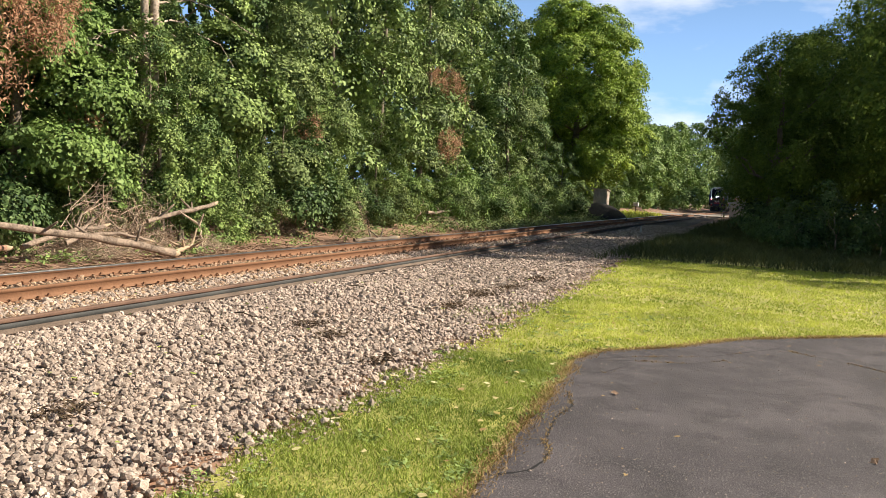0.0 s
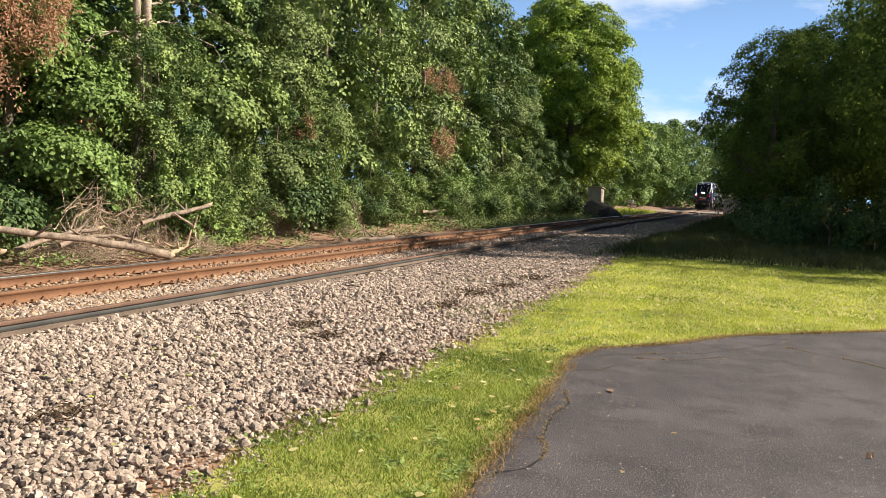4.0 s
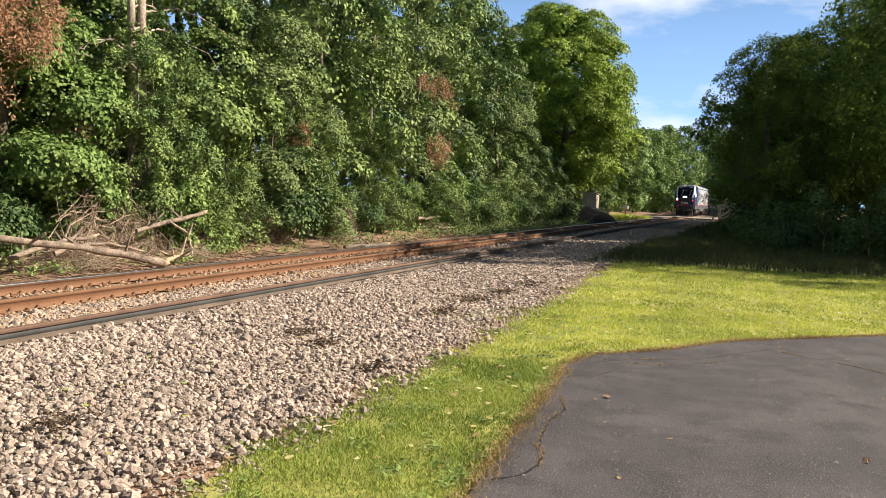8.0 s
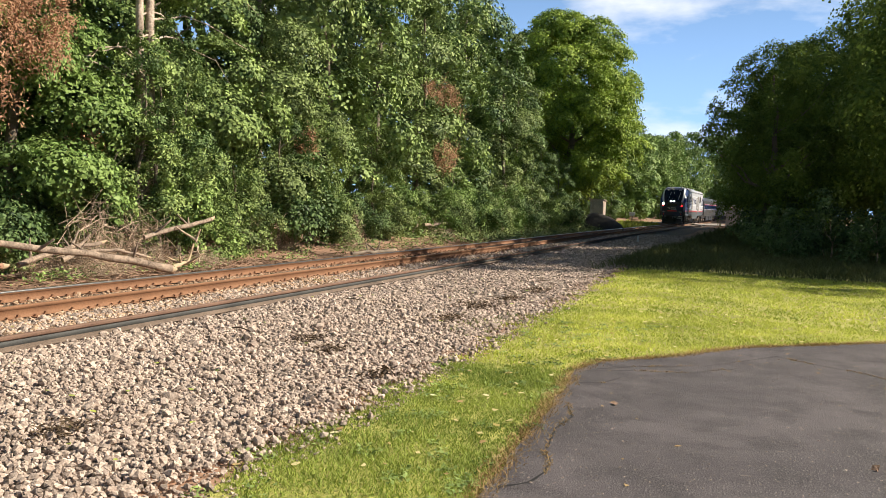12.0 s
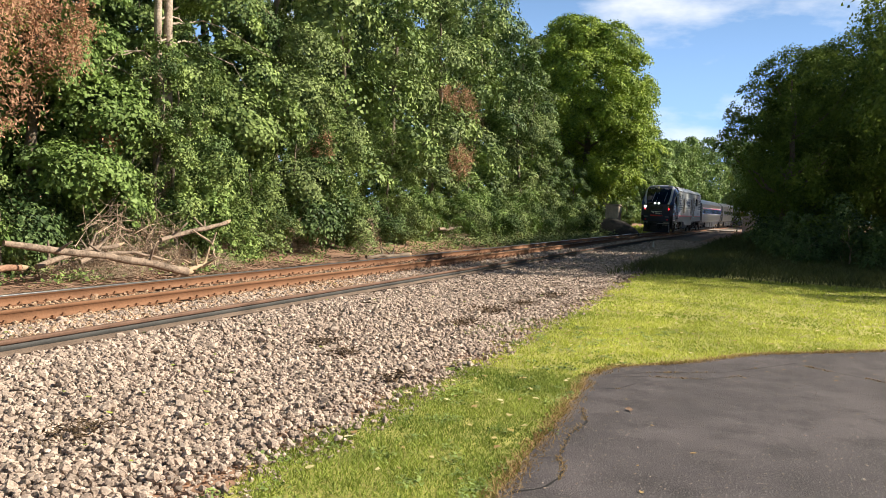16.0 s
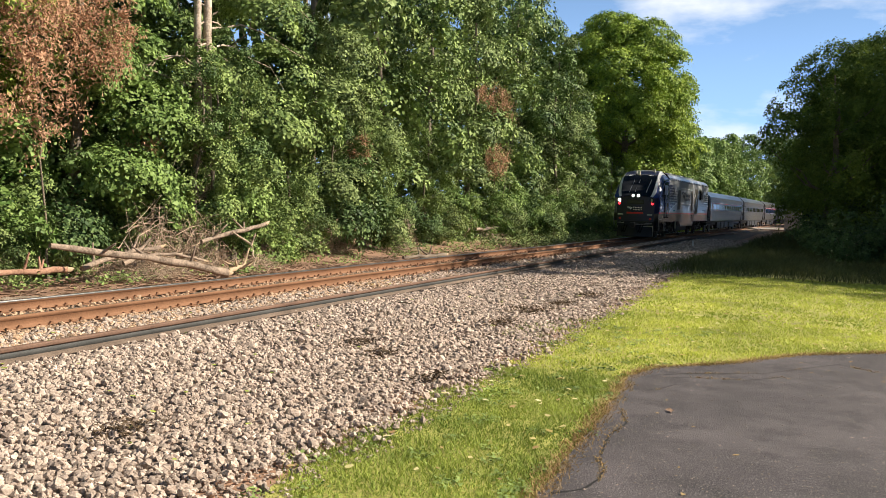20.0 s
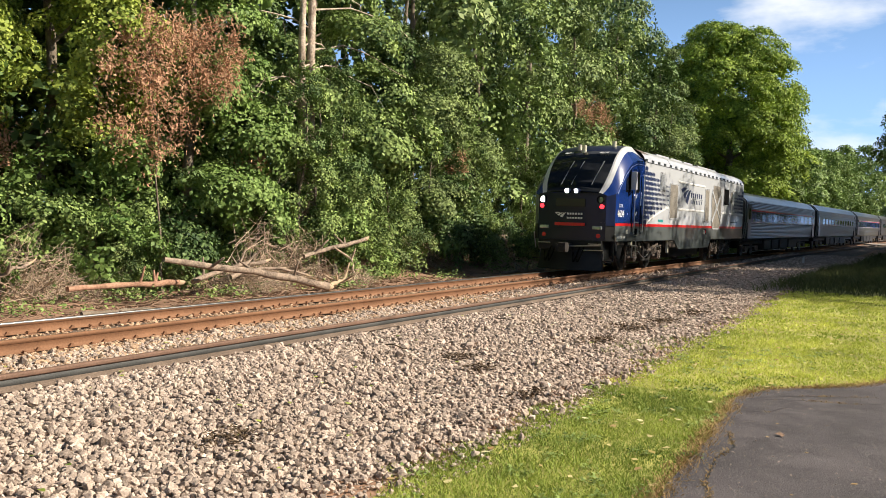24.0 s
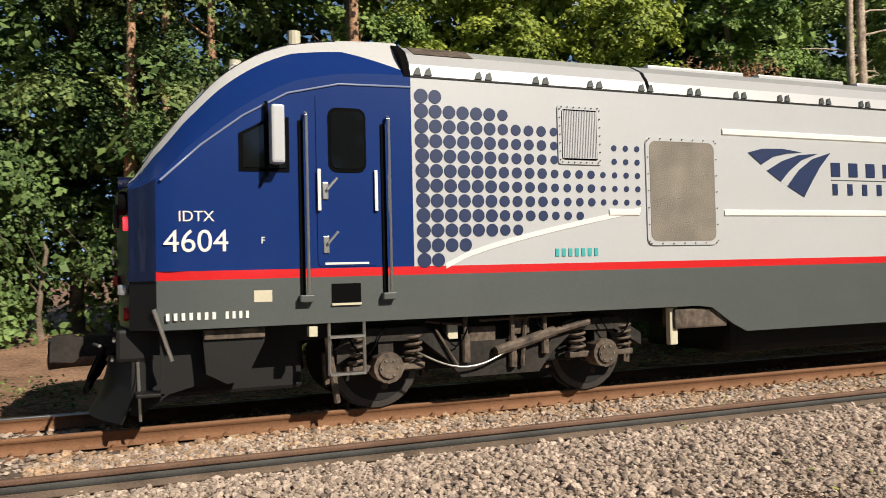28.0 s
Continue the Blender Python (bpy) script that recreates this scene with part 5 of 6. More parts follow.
        part("tip", rod(bmesh.new(), (x, Y - 0.09, 3.5), (x, Y - 0.03, 3.54), 0.02, seg=6), P_STEEL, h)
    for x in (2.04, 2.72):
        part("grab_bar", box_bm((x - 0.02, Y - 0.05, 2.42), (x + 0.02, Y - 0.03, 2.90), 0.008), P_WHITE, L)
    for z in (2.68, 2.06):
        lk = new("door_lock")
        lk.parent = L
        part("rose", rod(bmesh.new(), (2.2, Y - 0.014, z), (2.2, Y, z), 0.14, seg=20), P_BLUE, lk)
        part("bolt", box_bm((2.08, Y - 0.03, z - 0.13), (2.15, Y, z + 0.07), 0.01), P_STEEL, lk)
        part("lever", rod(bmesh.new(), (2.13, Y - 0.05, z - 0.02), (2.25, Y - 0.05, z + 0.12), 0.018, seg=6), P_STEEL, lk)
    part("door_sill", box_bm((2.1, Y - 0.02, 1.80), (2.62, Y, 1.825)), P_WHITE, L)
    # flush black plate painted in for the shade inside the foothold opening
    part("foothold_shade", box_bm((2.17, Y - 0.006, 1.36), (2.52, Y, 1.58), 0.002), P_BLACK, L)
    part("foothold_lip", box_bm((2.17, Y - 0.03, 1.33), (2.52, Y, 1.355)), P_CREAM, L)
    part("data_label", box_bm((1.29, Y - 0.006, 1.40), (1.49, Y, 1.53)), P_CREAM, L)
    lad = new("side_ladder")
    lad.parent = L
    for x in (2.14, 2.56):
        part("stile", rod(bmesh.new(), (x, Y + 0.04, 0.52), (x, Y + 0.04, 1.14), 0.02, seg=6), P_STEEL, lad)
    for z in (0.52, 0.95):
        part("rung", box_bm((2.14, Y - 0.02, z), (2.56, Y + 0.1, z + 0.03)), P_STEEL, lad)
    part("sand_box", plate([(0.78, 0.62), (1.0, 0.5), (1.2, 0.52), (1.42, 0.95), (1.42, 1.12), (0.74, 1.12)], -1.38, -1.1), P_DARK, L)
    part("sand_box_lid", box_bm((0.76, -1.42, 1.0), (1.42, -1.08, 1.11), 0.01), P_FRAME, L)
    for s in (-1, 1):
        part("pilot_side", plate([(0.02, 0.75), (0.0, 0.2), (0.12, 0.2), (0.4, 0.4), (0.8, 0.5), (0.85, 1.13), (0.05, 1.13)], s * 1.14, s * 1.1), P_DARK, L)
    part("side_junction", box_bm((1.9, Y, 0.98), (2.0, Y + 0.12, 1.1), 0.01), P_CREAM, L)
    lettering("road_number", "4604", 0.345, pose(0.685, Y - 0.006, 1.97, 90), P_WHITE, L)
    lettering("letter_f", "F", 0.11, pose(1.40, Y - 0.006, 2.05, 90), P_WHITE, L)
    lettering("road_number", "4604", 0.17, Matrix.Translation((1.16, -0.66, 4.20)) @ pose(0, 0, 0, 0, 0, -90) @ pose(0, 0, 0, 36), P_WHITE, L)
    lettering("road_number", "4604", 0.17, Matrix.Translation((1.16, 0.66, 4.20)) @ pose(0, 0, 0, 0, 0, -90) @ pose(0, 0, 0, 34), P_WHITE, L)
    lettering("owner_mark", "IDTX", 0.165, pose(0.685, Y - 0.006, 2.30, 90), P_WHITE, L)
    number_bars(L, P_WHITE, 0.36, 0.92, 1.23, 1.31, 7, gap=0.55)
    number_bars(L, P_WHITE, 0.98, 1.27, 1.23, 1.31, 4, gap=0.55)
    number_bars(L, P_TEAL, 5.12, 5.80, 1.85, 1.95, 7, gap=0.45)
    swoosh(L, P_DOT, at=pose(8.32, Y - 0.012, 2.98, 0, 0, 0), s=1.05)
    number_bars(L, P_DOT, 9.90, 12.05, 2.98, 3.19, 6, gap=0.5)
    number_bars(L, P_DOT, 9.92, 12.05, 2.70, 2.87, 7, gap=0.68)
    part("brand_rule", box_bm((9.9, Y - 0.006, 2.92), (12.05, Y, 2.932)), P_GREY, L)
    # painted dots, shrinking backwards
    for i in range(18):
        x = 3.32 + 0.182 * i
        for j in range(12):
            z = 1.83 + 0.181 * j
            r = 0.089 if i == 0 else 0.085 - 0.001 * i if i < 6 else 0.078 - 0.0012 * i if i < 10 else 0.055 if i < 14 else 0.04
            top = 3.93 - 0.24 * (x - 3.3) if x < 5.2 else 3.4
            low = 1.72 + 0.02 + 0.70 * max(0, (x - 3.6) / 2.8) ** 0.72 if x > 3.6 else 1.72
            if z > top - 0.02 or z < low + 0.04 + 0.75 * r or (5.14 < x < 5.9 and 2.98 < z < 3.86):
                continue
            part("painted_dot", rod(bmesh.new(), (x, Y - 0.008, z), (x, Y + 0.004, z), r, seg=18), P_DOT, L, "navy painted dot")
    sw = [(3.6 + 2.85 * k / 10, 1.745 + 0.70 * (k / 10) ** 0.72) for k in range(11)]
    part("white_sweep", plate([(x, z + 0.045) for x, z in sw] + [(x, z - 0.02) for x, z in sw[::-1]], Y - 0.008, Y), P_WHITE, L)
    # grilles and panels
    def grille(name, x0, x1, z0, z1, slats, upright=False, mat=P_MESH, rim=P_SILVER, rr=0.04):
        g = new(name)
        g.parent = L
        part("frame", plate(rounded(x0 - 0.055, x1 + 0.055, z0 - 0.055, z1 + 0.055, rr), Y - 0.02, Y), rim, g)
        part("panel", plate(rounded(x0, x1, z0, z1, rr), Y - 0.024, Y), mat, g)
        for k in range(slats):
            if upright:
                x = x0 + (x1 - x0) * (k + 0.5) / slats
                part("slat", box_bm((x - 0.008, Y - 0.036, z0 + 0.02), (x + 0.008, Y - 0.02, z1 - 0.02)), rim, g)
            else:
                z = z0 + (z1 - z0) * (k + 0.5) / slats
                part("slat", box_bm((x0 + 0.02, Y - 0.04, z - 0.012), (x1 - 0.02, Y - 0.02, z + 0.012)), mat, g)
        n = 7
        for k in range(n):
            t = k / (n - 1)
            for xx, zz in ((x0 - 0.03, z0 + (z1 - z0) * t), (x1 + 0.03, z0 + (z1 - z0) * t), (x0 + (x1 - x0) * t, z0 - 0.03), (x0 + (x1 - x0) * t, z1 + 0.03)):
                part("bolt", rod(bmesh.new(), (xx, Y - 0.035, zz), (xx, Y - 0.005, zz), 0.0085, seg=6), P_FRAME, g)
        return g
    grille("air_grille", 5.25, 5.79, 3.10, 3.76, 22, True, P_BLACK)
    grille("radiator_grille", 6.60, 7.69, 2.03, 3.40, 0, rr=0.1)
    grille("tall_grille", 12.50, 13.20, 1.96, 3.44, 0, rr=0.08)
    x_g = new("cross_grille")
    x_g.parent = L
    ox = [(13.82, 2.0), (14.2, 1.66), (15.35, 1.66), (15.75, 2.0), (15.75, 3.3), (15.4, 3.72), (14.15, 3.72), (13.82, 3.3)]
    part("frame", plate([(14.78 + (x - 14.78) * 1.06, 2.69 + (z - 2.69) * 1.06) for x, z in ox], Y - 0.02, Y), P_SILVER, x_g)
    part("panel", plate(ox, Y - 0.026, Y), P_MESH, x_g)
    for a, b in (((13.85, 1.95), (15.7, 3.4)), ((13.85, 3.4), (15.7, 1.95))):
        d = Vector((b[0] - a[0], 0, b[1] - a[1])).normalized()
        n = Vector((-d.z, 0, d.x)) * 0.06
        part("brace", plate([(a[0] + n.x, a[1] + n.z), (b[0] + n.x, b[1] + n.z), (b[0] - n.x, b[1] - n.z), (a[0] - n.x, a[1] - n.z)], Y - 0.045, Y - 0.02), P_SILVER, x_g)
    grille("louvre", 16.35, 17.45, 2.86, 3.66, 12, False, P_BLACK)
    grille("small_panel", 17.85, 18.35, 2.98, 3.55, 0)
    for x0, x1, z in ((7.86, 12.38, 3.57), (7.86, 12.38, 2.42), (15.95, 18.4, 2.42), (18.2, LEN, 2.42), (18.5, 19.4, 3.66), (5.95, 6.42, 2.42)):
        part("side_rib", prism([(Y, z - 0.05), (Y - 0.02, z - 0.03), (Y - 0.02, z + 0.03), (Y, z + 0.05)], x0, x1), P_WHITE, L)
    for i in range(13):
        x = LEN - 0.12 - 0.182 * i
        r = 0.083 if i == 0 else 0.075 - 0.003 * i
        for j in range(7):
            z = 2.56 + 0.181 * j
            if z < 3.70 - 0.03 * i:
                part("painted_dot", rod(bmesh.new(), (x, Y - 0.008, z), (x, Y + 0.004, z), r, seg=14), P_DOT, L, "navy painted dot")
    part("fuel_filler", box_bm((12.62, Y - 0.012, 1.36), (12.95, Y, 1.60), 0.004), P_BLACK, L)
    part("filler_cap", rod(bmesh.new(), (12.76, Y - 0.03, 1.48), (12.76, Y, 1.48), 0.06, seg=12), P_RED, L)
    part("filler_label", box_bm((12.48, Y - 0.01, 1.36), (12.58, Y, 1.58)), P_WHITE, L)
    part("rear_lamp", box_bm((LEN - 0.35, Y - 0.012, 1.68), (LEN - 0.1, Y, 1.8)), P_RED, L)
    number_bars(L, P_GREY, 18.2, 19.8, 1.95, 2.02, 14, gap=0.3)
    for k in range(3):
        part("side_step", box_bm((LEN - 0.6, Y - 0.05, 0.7 + 0.0 + k * 0.22), (LEN - 0.2, Y, 0.73 + k * 0.22)), P_STEEL, L)
    part("tank_box", box_bm((7.0, Y + 0.05, 0.82), (7.9, Y + 0.35, 1.1), 0.03), P_FRAME, L)
    part("tank_strap", box_bm((6.95, Y + 0.1, 0.6), (7.08, Y + 0.2, 1.12), 0.02), P_CREAM, L)
    bogie(L, 2.9, 5.95, 0.55)
    bogie(L, 15.8, 18.75, 0.55)
    return L, [(wheelset(L, x, 0.55), x, 0.55) for x in (2.9, 5.95, 15.8, 18.75)]


COACH_LEN = 25.5


def build_coach(band, label):
    C = tagged(new("passenger_coach"), label, "coach", group="coaches behind the locomotive")
    half = [(1.20, 0.92), (1.38, 1.05)]
    z = 1.1
    ribs = []
    while z < 2.0:
        w = 1.42 + 0.14 * math.sin(math.pi * (z - 0.7) / 3.6)
        ribs += [(w, z), (w - 0.018, z + 0.03), (w - 0.018, z + 0.06)]
        z += 0.09
    mid = [(1.565, 2.02), (1.575, 2.4), (1.56, 2.82)]
    top = []
    z = 2.86
    while z < 3.3:
        w = 1.42 + 0.14 * math.sin(math.pi * (z - 0.7) / 3.6)
        top += [(w, z), (w - 0.018, z + 0.03), (w - 0.018, z + 0.06)]
        z += 0.09
    roof = [(1.36, 3.42), (1.18, 3.62), (0.9, 3.77), (0.5, 3.86), (0, 3.89)]
    h = half + ribs + mid + top + roof
    prof = [(-y, z) for y, z in h] + [(y, z) for y, z in h[::-1][1:]]
    part("shell", prism(prof, 0.35, COACH_LEN - 0.35), P_INOX, C, "corrugated stainless shell")
    for x0, x1 in ((0.05, 0.35), (COACH_LEN - 0.35, COACH_LEN - 0.05)):
        part("end_frame", prism([(y * 0.97, 2.3 + (z - 2.3) * 0.97) for y, z in prof], x0, x1), P_INOX, C)
    for x0, x1 in ((-0.35, 0.1), (COACH_LEN - 0.1, COACH_LEN + 0.35)):
        part("gangway", box_bm((x0, -0.55, 1.1), (x1, 0.55, 3.3), 0.06), P_BLACK, C)
    s = -1
    if band:
        part("window_band", box_bm((1.7, -1.585, 2.06), (COACH_LEN - 1.7, -1.55, 2.66), 0.004), P_BLUE, C, "blue window band")
        part("band_stripe", box_bm((1.5, -1.583, 2.70), (COACH_LEN - 1.5, -1.55, 2.76)), P_RED, C)
        part("band_stripe", box_bm((1.5, -1.582, 2.775), (COACH_LEN - 1.5, -1.55, 2.80)), P_WHITE, C)
        part("band_stripe", box_bm((1.5, -1.582, 2.02), (COACH_LEN - 1.5, -1.55, 2.045)), P_WHITE, C)
    for i in range(12):
        x = 2.6 + i * 1.75
        part("window", plate(rounded(x, x + 1.05, 2.14, 2.6, 0.08), -1.592, -1.56), P_GLASS, C)
    for x in (0.62, COACH_LEN - 1.47):
        part("door", plate(rounded(x, x + 0.85, 1.1, 3.1, 0.06), -1.57, -1.45), P_INOX, C, "steel vestibule door")
        part("door_window", plate(rounded(x + 0.25, x + 0.6, 2.2, 2.85, 0.06), -1.578, -1.5), P_GLASS, C)
    part("underframe", box_bm((0.6, -1.2, 0.7), (COACH_LEN - 0.6, 1.2, 1.0), 0.03), P_DARK, C)
    for x0, x1 in ((6.5, 8.6), (9.0, 11.2), (11.8, 14.5), (15.0, 18.2)):
        part("equipment_box", box_bm((x0, -1.35, 0.35), (x1, 1.35, 0.98), 0.04), P_DARK, C)
    for xa in (2.6, COACH_LEN - 5.2):
        b = new("bogie")
        b.parent = C
        for s in (-1, 1):
            part("side_frame", plate([(xa - 0.5, 0.3), (xa + 0.3, 0.3), (xa + 0.6, 0.55), (xa + 2.0, 0.55), (xa + 2.3, 0.3), (xa + 3.1, 0.3), (xa + 3.1, 0.62), (xa - 0.5, 0.62)], s * 1.06 - 0.08, s * 1.06 + 0.08), P_FRAME, b)
        for xw in (xa, xa + 2.6):
            for s in (-1, 1):
                part("wheel", rod(bmesh.new(), (xw, s * 0.68, 0.46), (xw, s * 0.82, 0.46), 0.46, seg=22), P_TYRE, b)
    return C


def track_pose(x):
    dy, sl = bend(x)
    return pose(x, TRACK_Y + dy, rise(x), 0, 0, math.degrees(math.atan(sl)))


# seconds, and where the nose stands along the track
NOSE = [(0, 160.0), (3, 147.5), (6, 133.3), (9, 118.0), (12, 101.8), (15, 84.9), (17, 73.0), (19, 61.0), (20, 54.6), (21, 47.9), (21.5, 44.3), (22.5, 37.2), (23.5, 30.0), (24, 26.3), (24.5, 22.9), (25, 19.6),
        (25.5, 16.35), (26, 13.1), (26.5, 9.75), (27, 6.46), (27.5, 3.18), (28, 0.0)]


def nose_at(t):
    """The nose's place between the rows above, on a smooth curve."""
    k = 0
    while k < len(NOSE) - 2 and NOSE[k + 1][0] < t:
        k += 1
    (t1, x1), (t2, x2) = NOSE[k], NOSE[k + 1]
    t0, x0 = NOSE[max(0, k - 1)]
    t3, x3 = NOSE[min(len(NOSE) - 1, k + 2)]
    m1 = (x2 - x0) / (t2 - t0)
    m2 = (x3 - x1) / (t3 - t1)
    h, u = t2 - t1, (t - t1) / (t2 - t1)
    return x1 * (1 + 2 * u) * (1 - u) ** 2 + m1 * h * u * (1 - u) ** 2 + x2 * u * u * (3 - 2 * u) + m2 * h * u * u * (u - 1)


loco, wheels = build_locomotive()
coach_banded = build_coach(True, "corrugated silver coach with a blue window band")
coach_plain = build_coach(False, "dark corrugated silver coach without a band")
cars = [coach_banded, coach_plain, copy_thing(coach_banded, pose(0, 0, 0)), copy_thing(coach_plain, pose(0, 0, 0))]


def car_pose(x, length):
    """A car rides on two points of the track, a bogie near each end."""
    a, b = track_pose(x + 3.9).translation, track_pose(x + length - 3.9).translation
    d = b - a
    head = pose(0, 0, 0, 0, -math.degrees(math.atan2(d.z, d.x)), math.degrees(math.atan2(d.y, d.x)))
    return Matrix.Translation(a) @ head @ Matrix.Translation((-3.9, 0, 0))


def motions():
    steps = [i * 0.5 for i in range(57)]
    walk(loco, [(t, car_pose(nose_at(t), LEN)) for t in steps])
    for i, c in enumerate(cars):
        walk(c, [(t, car_pose(nose_at(t) + LEN + 0.75 + (COACH_LEN + 0.75) * i, COACH_LEN)) for t in steps])
    for w, x, r in wheels:
        rows = []
        for i in range(281):
            t = i / 10
            rows.append((t, Matrix.Translation((x, 0, r)) @ pose(0, 0, 0, 0, math.degrees((nose_at(t) - 160) / r) % 360, 0)))
        walk(w, rows)

# ---- loose ground cover ----


def turns(rng, n):
    q = rng.normal(0, 1, (n, 4))
    q /= np.linalg.norm(q, axis=1)[:, None]
    w, x, y, z = q.T
    return np.stack([np.stack([1 - 2 * (y * y + z * z), 2 * (x * y - z * w), 2 * (x * z + y * w)], -1), np.stack([2 * (x * y + z * w), 1 - 2 * (x * x + z * z), 2 * (y * z - x * w)], -1),
                     np.stack([2 * (x * z - y * w), 2 * (y * z + x * w), 1 - 2 * (x * x + y * y)], -1)], 1)


def heights(x, y):
    return np.array([land(a, b) for a, b in zip(x, y)])


PHI = (1 + math.sqrt(5)) / 2
ICO = np.array([(-1, PHI, 0), (1, PHI, 0), (-1, -PHI, 0), (1, -PHI, 0), (0, -1, PHI), (0, 1, PHI), (0, -1, -PHI), (0, 1, -PHI), (PHI, 0, -1), (PHI, 0, 1), (-PHI, 0, -1), (-PHI, 0, 1)]) * 0.66
ICO_F = np.array([(0, 11, 5), (0, 5, 1), (0, 1, 7), (0, 7, 10), (0, 10, 11), (1, 5, 9), (5, 11, 4), (11, 10, 2), (10, 7, 6), (7, 1, 8),
                  (3, 9, 4), (3, 4, 2), (3, 2, 6), (3, 6, 8), (3, 8, 9), (4, 9, 5), (2, 4, 11), (6, 2, 10), (8, 6, 7), (9, 8, 1)])
OCTA = np.array([(1.2, 0, 0), (-1.2, 0, 0), (0, 1.2, 0), (0, -1.2, 0), (0, 0, 1.2), (0, 0, -1.2)])
OCTA_F = np.array([(0, 2, 4), (2, 1, 4), (1, 3, 4), (3, 0, 4), (2, 0, 5), (1, 2, 5), (3, 1, 5), (0, 3, 5)])


def stones(name, rng, x, y, size, mat, label, lift=0.3, form=(OCTA, OCTA_F)):
    """Crushed stones of uneven shape, half sunk in one another."""
    n = len(x)
    s = size * np.exp(rng.normal(0, 0.28, n))
    k, F = len(form[0]), form[1]
    V = (form[0][None] + rng.uniform(-0.33, 0.33, (n, k, 3))) * rng.uniform(0.52, 0.9, (n, 1, 3))
    V = np.einsum("nij,nkj->nki", turns(rng, n), V) * (s * 0.5)[:, None, None]
    V[:, :, 2] *= 0.9 if k > 6 else 0.62
    z = heights(x, y) + 0.015 + s * lift * rng.uniform(0.0, 1.0, n)
    V += np.stack([x, y, z], -1)[:, None]
    F = F[None] + (np.arange(n) * k)[:, None, None]
    me = grid_mesh(name, V.reshape(-1, 3), F.reshape(-1, F.shape[2]))
    me.shade_flat()
    return tagged(hang(name, me, mat), label, "ballast", kind="stuff")


rng = np.random.default_rng(11)


def strew(x0, x1, y0, y1, density, keep=None):
    n = int((x1 - x0) * (y1 - y0) * density)
    x, y = rng.uniform(x0, x1, n), rng.uniform(y0, y1, n)
    if keep is not None:
        k = np.array([keep(a, b) for a, b in zip(x, y)])
        x, y = x[k], y[k]
    return x, y


def on_ballast(x, y):
    e = lawn_edge(x)
    e += 0.35 * noise.noise(Vector((x * 1.2, y * 1.2, 11)))
    return y > e + 0.35 or (y > e - 0.45 and random.random() < ((y - e + 0.45) / 0.8) ** 1.7)


x, y = strew(-0.5, 8.5, 3.0, 9.65, 740, on_ballast)
stones("ballast_stones", rng, x, y, 0.05, M_STONE, "crushed grey-pink ballast stones beside the track", lift=0.45, form=(ICO, ICO_F))
x, y = strew(8.5, 16, 3.0, 9.65, 520, on_ballast)
stones("ballast_stones", rng, x, y, 0.058, M_STONE, "crushed grey-pink ballast stones beside the track", lift=0.35, form=(ICO, ICO_F))
x, y = strew(-9, -0.5, 3.0, 12.6, 150, on_ballast)
stones("ballast_stones", rng, x, y, 0.085, M_STONE, "crushed grey-pink ballast stones beside the track", form=(OCTA, OCTA_F))
x, y = strew(16, 32, 3.0, 9.7, 190, on_ballast)
stones("ballast_stones", rng, x, y, 0.09, M_STONE, "crushed grey-pink ballast stones beside the track", lift=0.2, form=(OCTA, OCTA_F))
x, y = strew(32, 66, 2.6, 9.6, 55, lambda a, b: b > 4.2)
stones("ballast_stones", rng, x, y + np.array([bend(a)[0] for a in x]), 0.16, M_STONE, "crushed grey ballast stones in shade", lift=0.15, form=(OCTA, OCTA_F))
a = strew(-1, 18, 8.9, 9.93, 330)
b = strew(-1, 18, 10.1, 11.45, 150)
c = strew(-1, 22, 11.6, 12.7, 110)
d = strew(16, 34, 8.9, 12.2, 60)
x, y = (np.concatenate([q[i] for q in (a, b, c, d)]) for i in (0, 1))
stones("ballast_stones", rng, x, y, 0.06, M_STONE_RUST, "rust-stained ballast stones round the rails", form=(ICO, ICO_F))
x, y = strew(2, 14, 4.6, 8.0, 6)
stones("ballast_stones", rng, x, y, 0.075, M_STONE, "larger pale ballast stones lying on top", lift=0.5, form=(ICO, ICO_F))
x, y = strew(2, 22, 2.6, 4.9, 420, lambda a, b: abs(b - lawn_edge(a) - 0.1) < 0.55)
stones("gravel", rng, x, y, 0.03, M_STONE, "small gravel on the bare soil at the lawn's edge", form=(OCTA, OCTA_F))

x, y = strew(3.5, 13, -4, 1.6, 75, lambda a, b: inside(a, b, ASPHALT))
grit = stones("grit", rng, x, y, 0.013, M_STONE, "pale grit and crumbs strewn on the asphalt", form=(OCTA, OCTA_F))
for v in grit.data.vertices:
    v.co.z = -0.212 + max(0.0, v.co.z + 0.245) * 0.6


def blades(name, rng, x, y, h, w, mat, label, category="grass", lean=0.35, base=0.012):
    n = len(x)
    a = rng.uniform(0, 2 * math.pi, n)
    tuft = np.array([1 + 0.55 * noise.noise(Vector((p * 2.5, q * 2.5, 13))) for p, q in zip(x, y)])
    hh = h * rng.uniform(0.5, 1.25, n) * tuft
    ln = lean * hh * rng.uniform(0.2, 1.4, n)
    b = rng.uniform(0, 2 * math.pi, n)
    z = heights(x, y) + base - 0.01
    P = np.stack([x, y, z], -1)
    side = np.stack([np.cos(a), np.sin(a), 0 * a], -1) * (w / 2)
    tip = np.stack([np.cos(b) * ln, np.sin(b) * ln, hh], -1)
    midp = tip * np.array((0.35, 0.35, 0.6))
    V = np.stack([P - side, P + side, P + midp + side * 0.8, P + tip, P + midp - side * 0.8], 1)
    idx = np.arange(n)[:, None] * 5
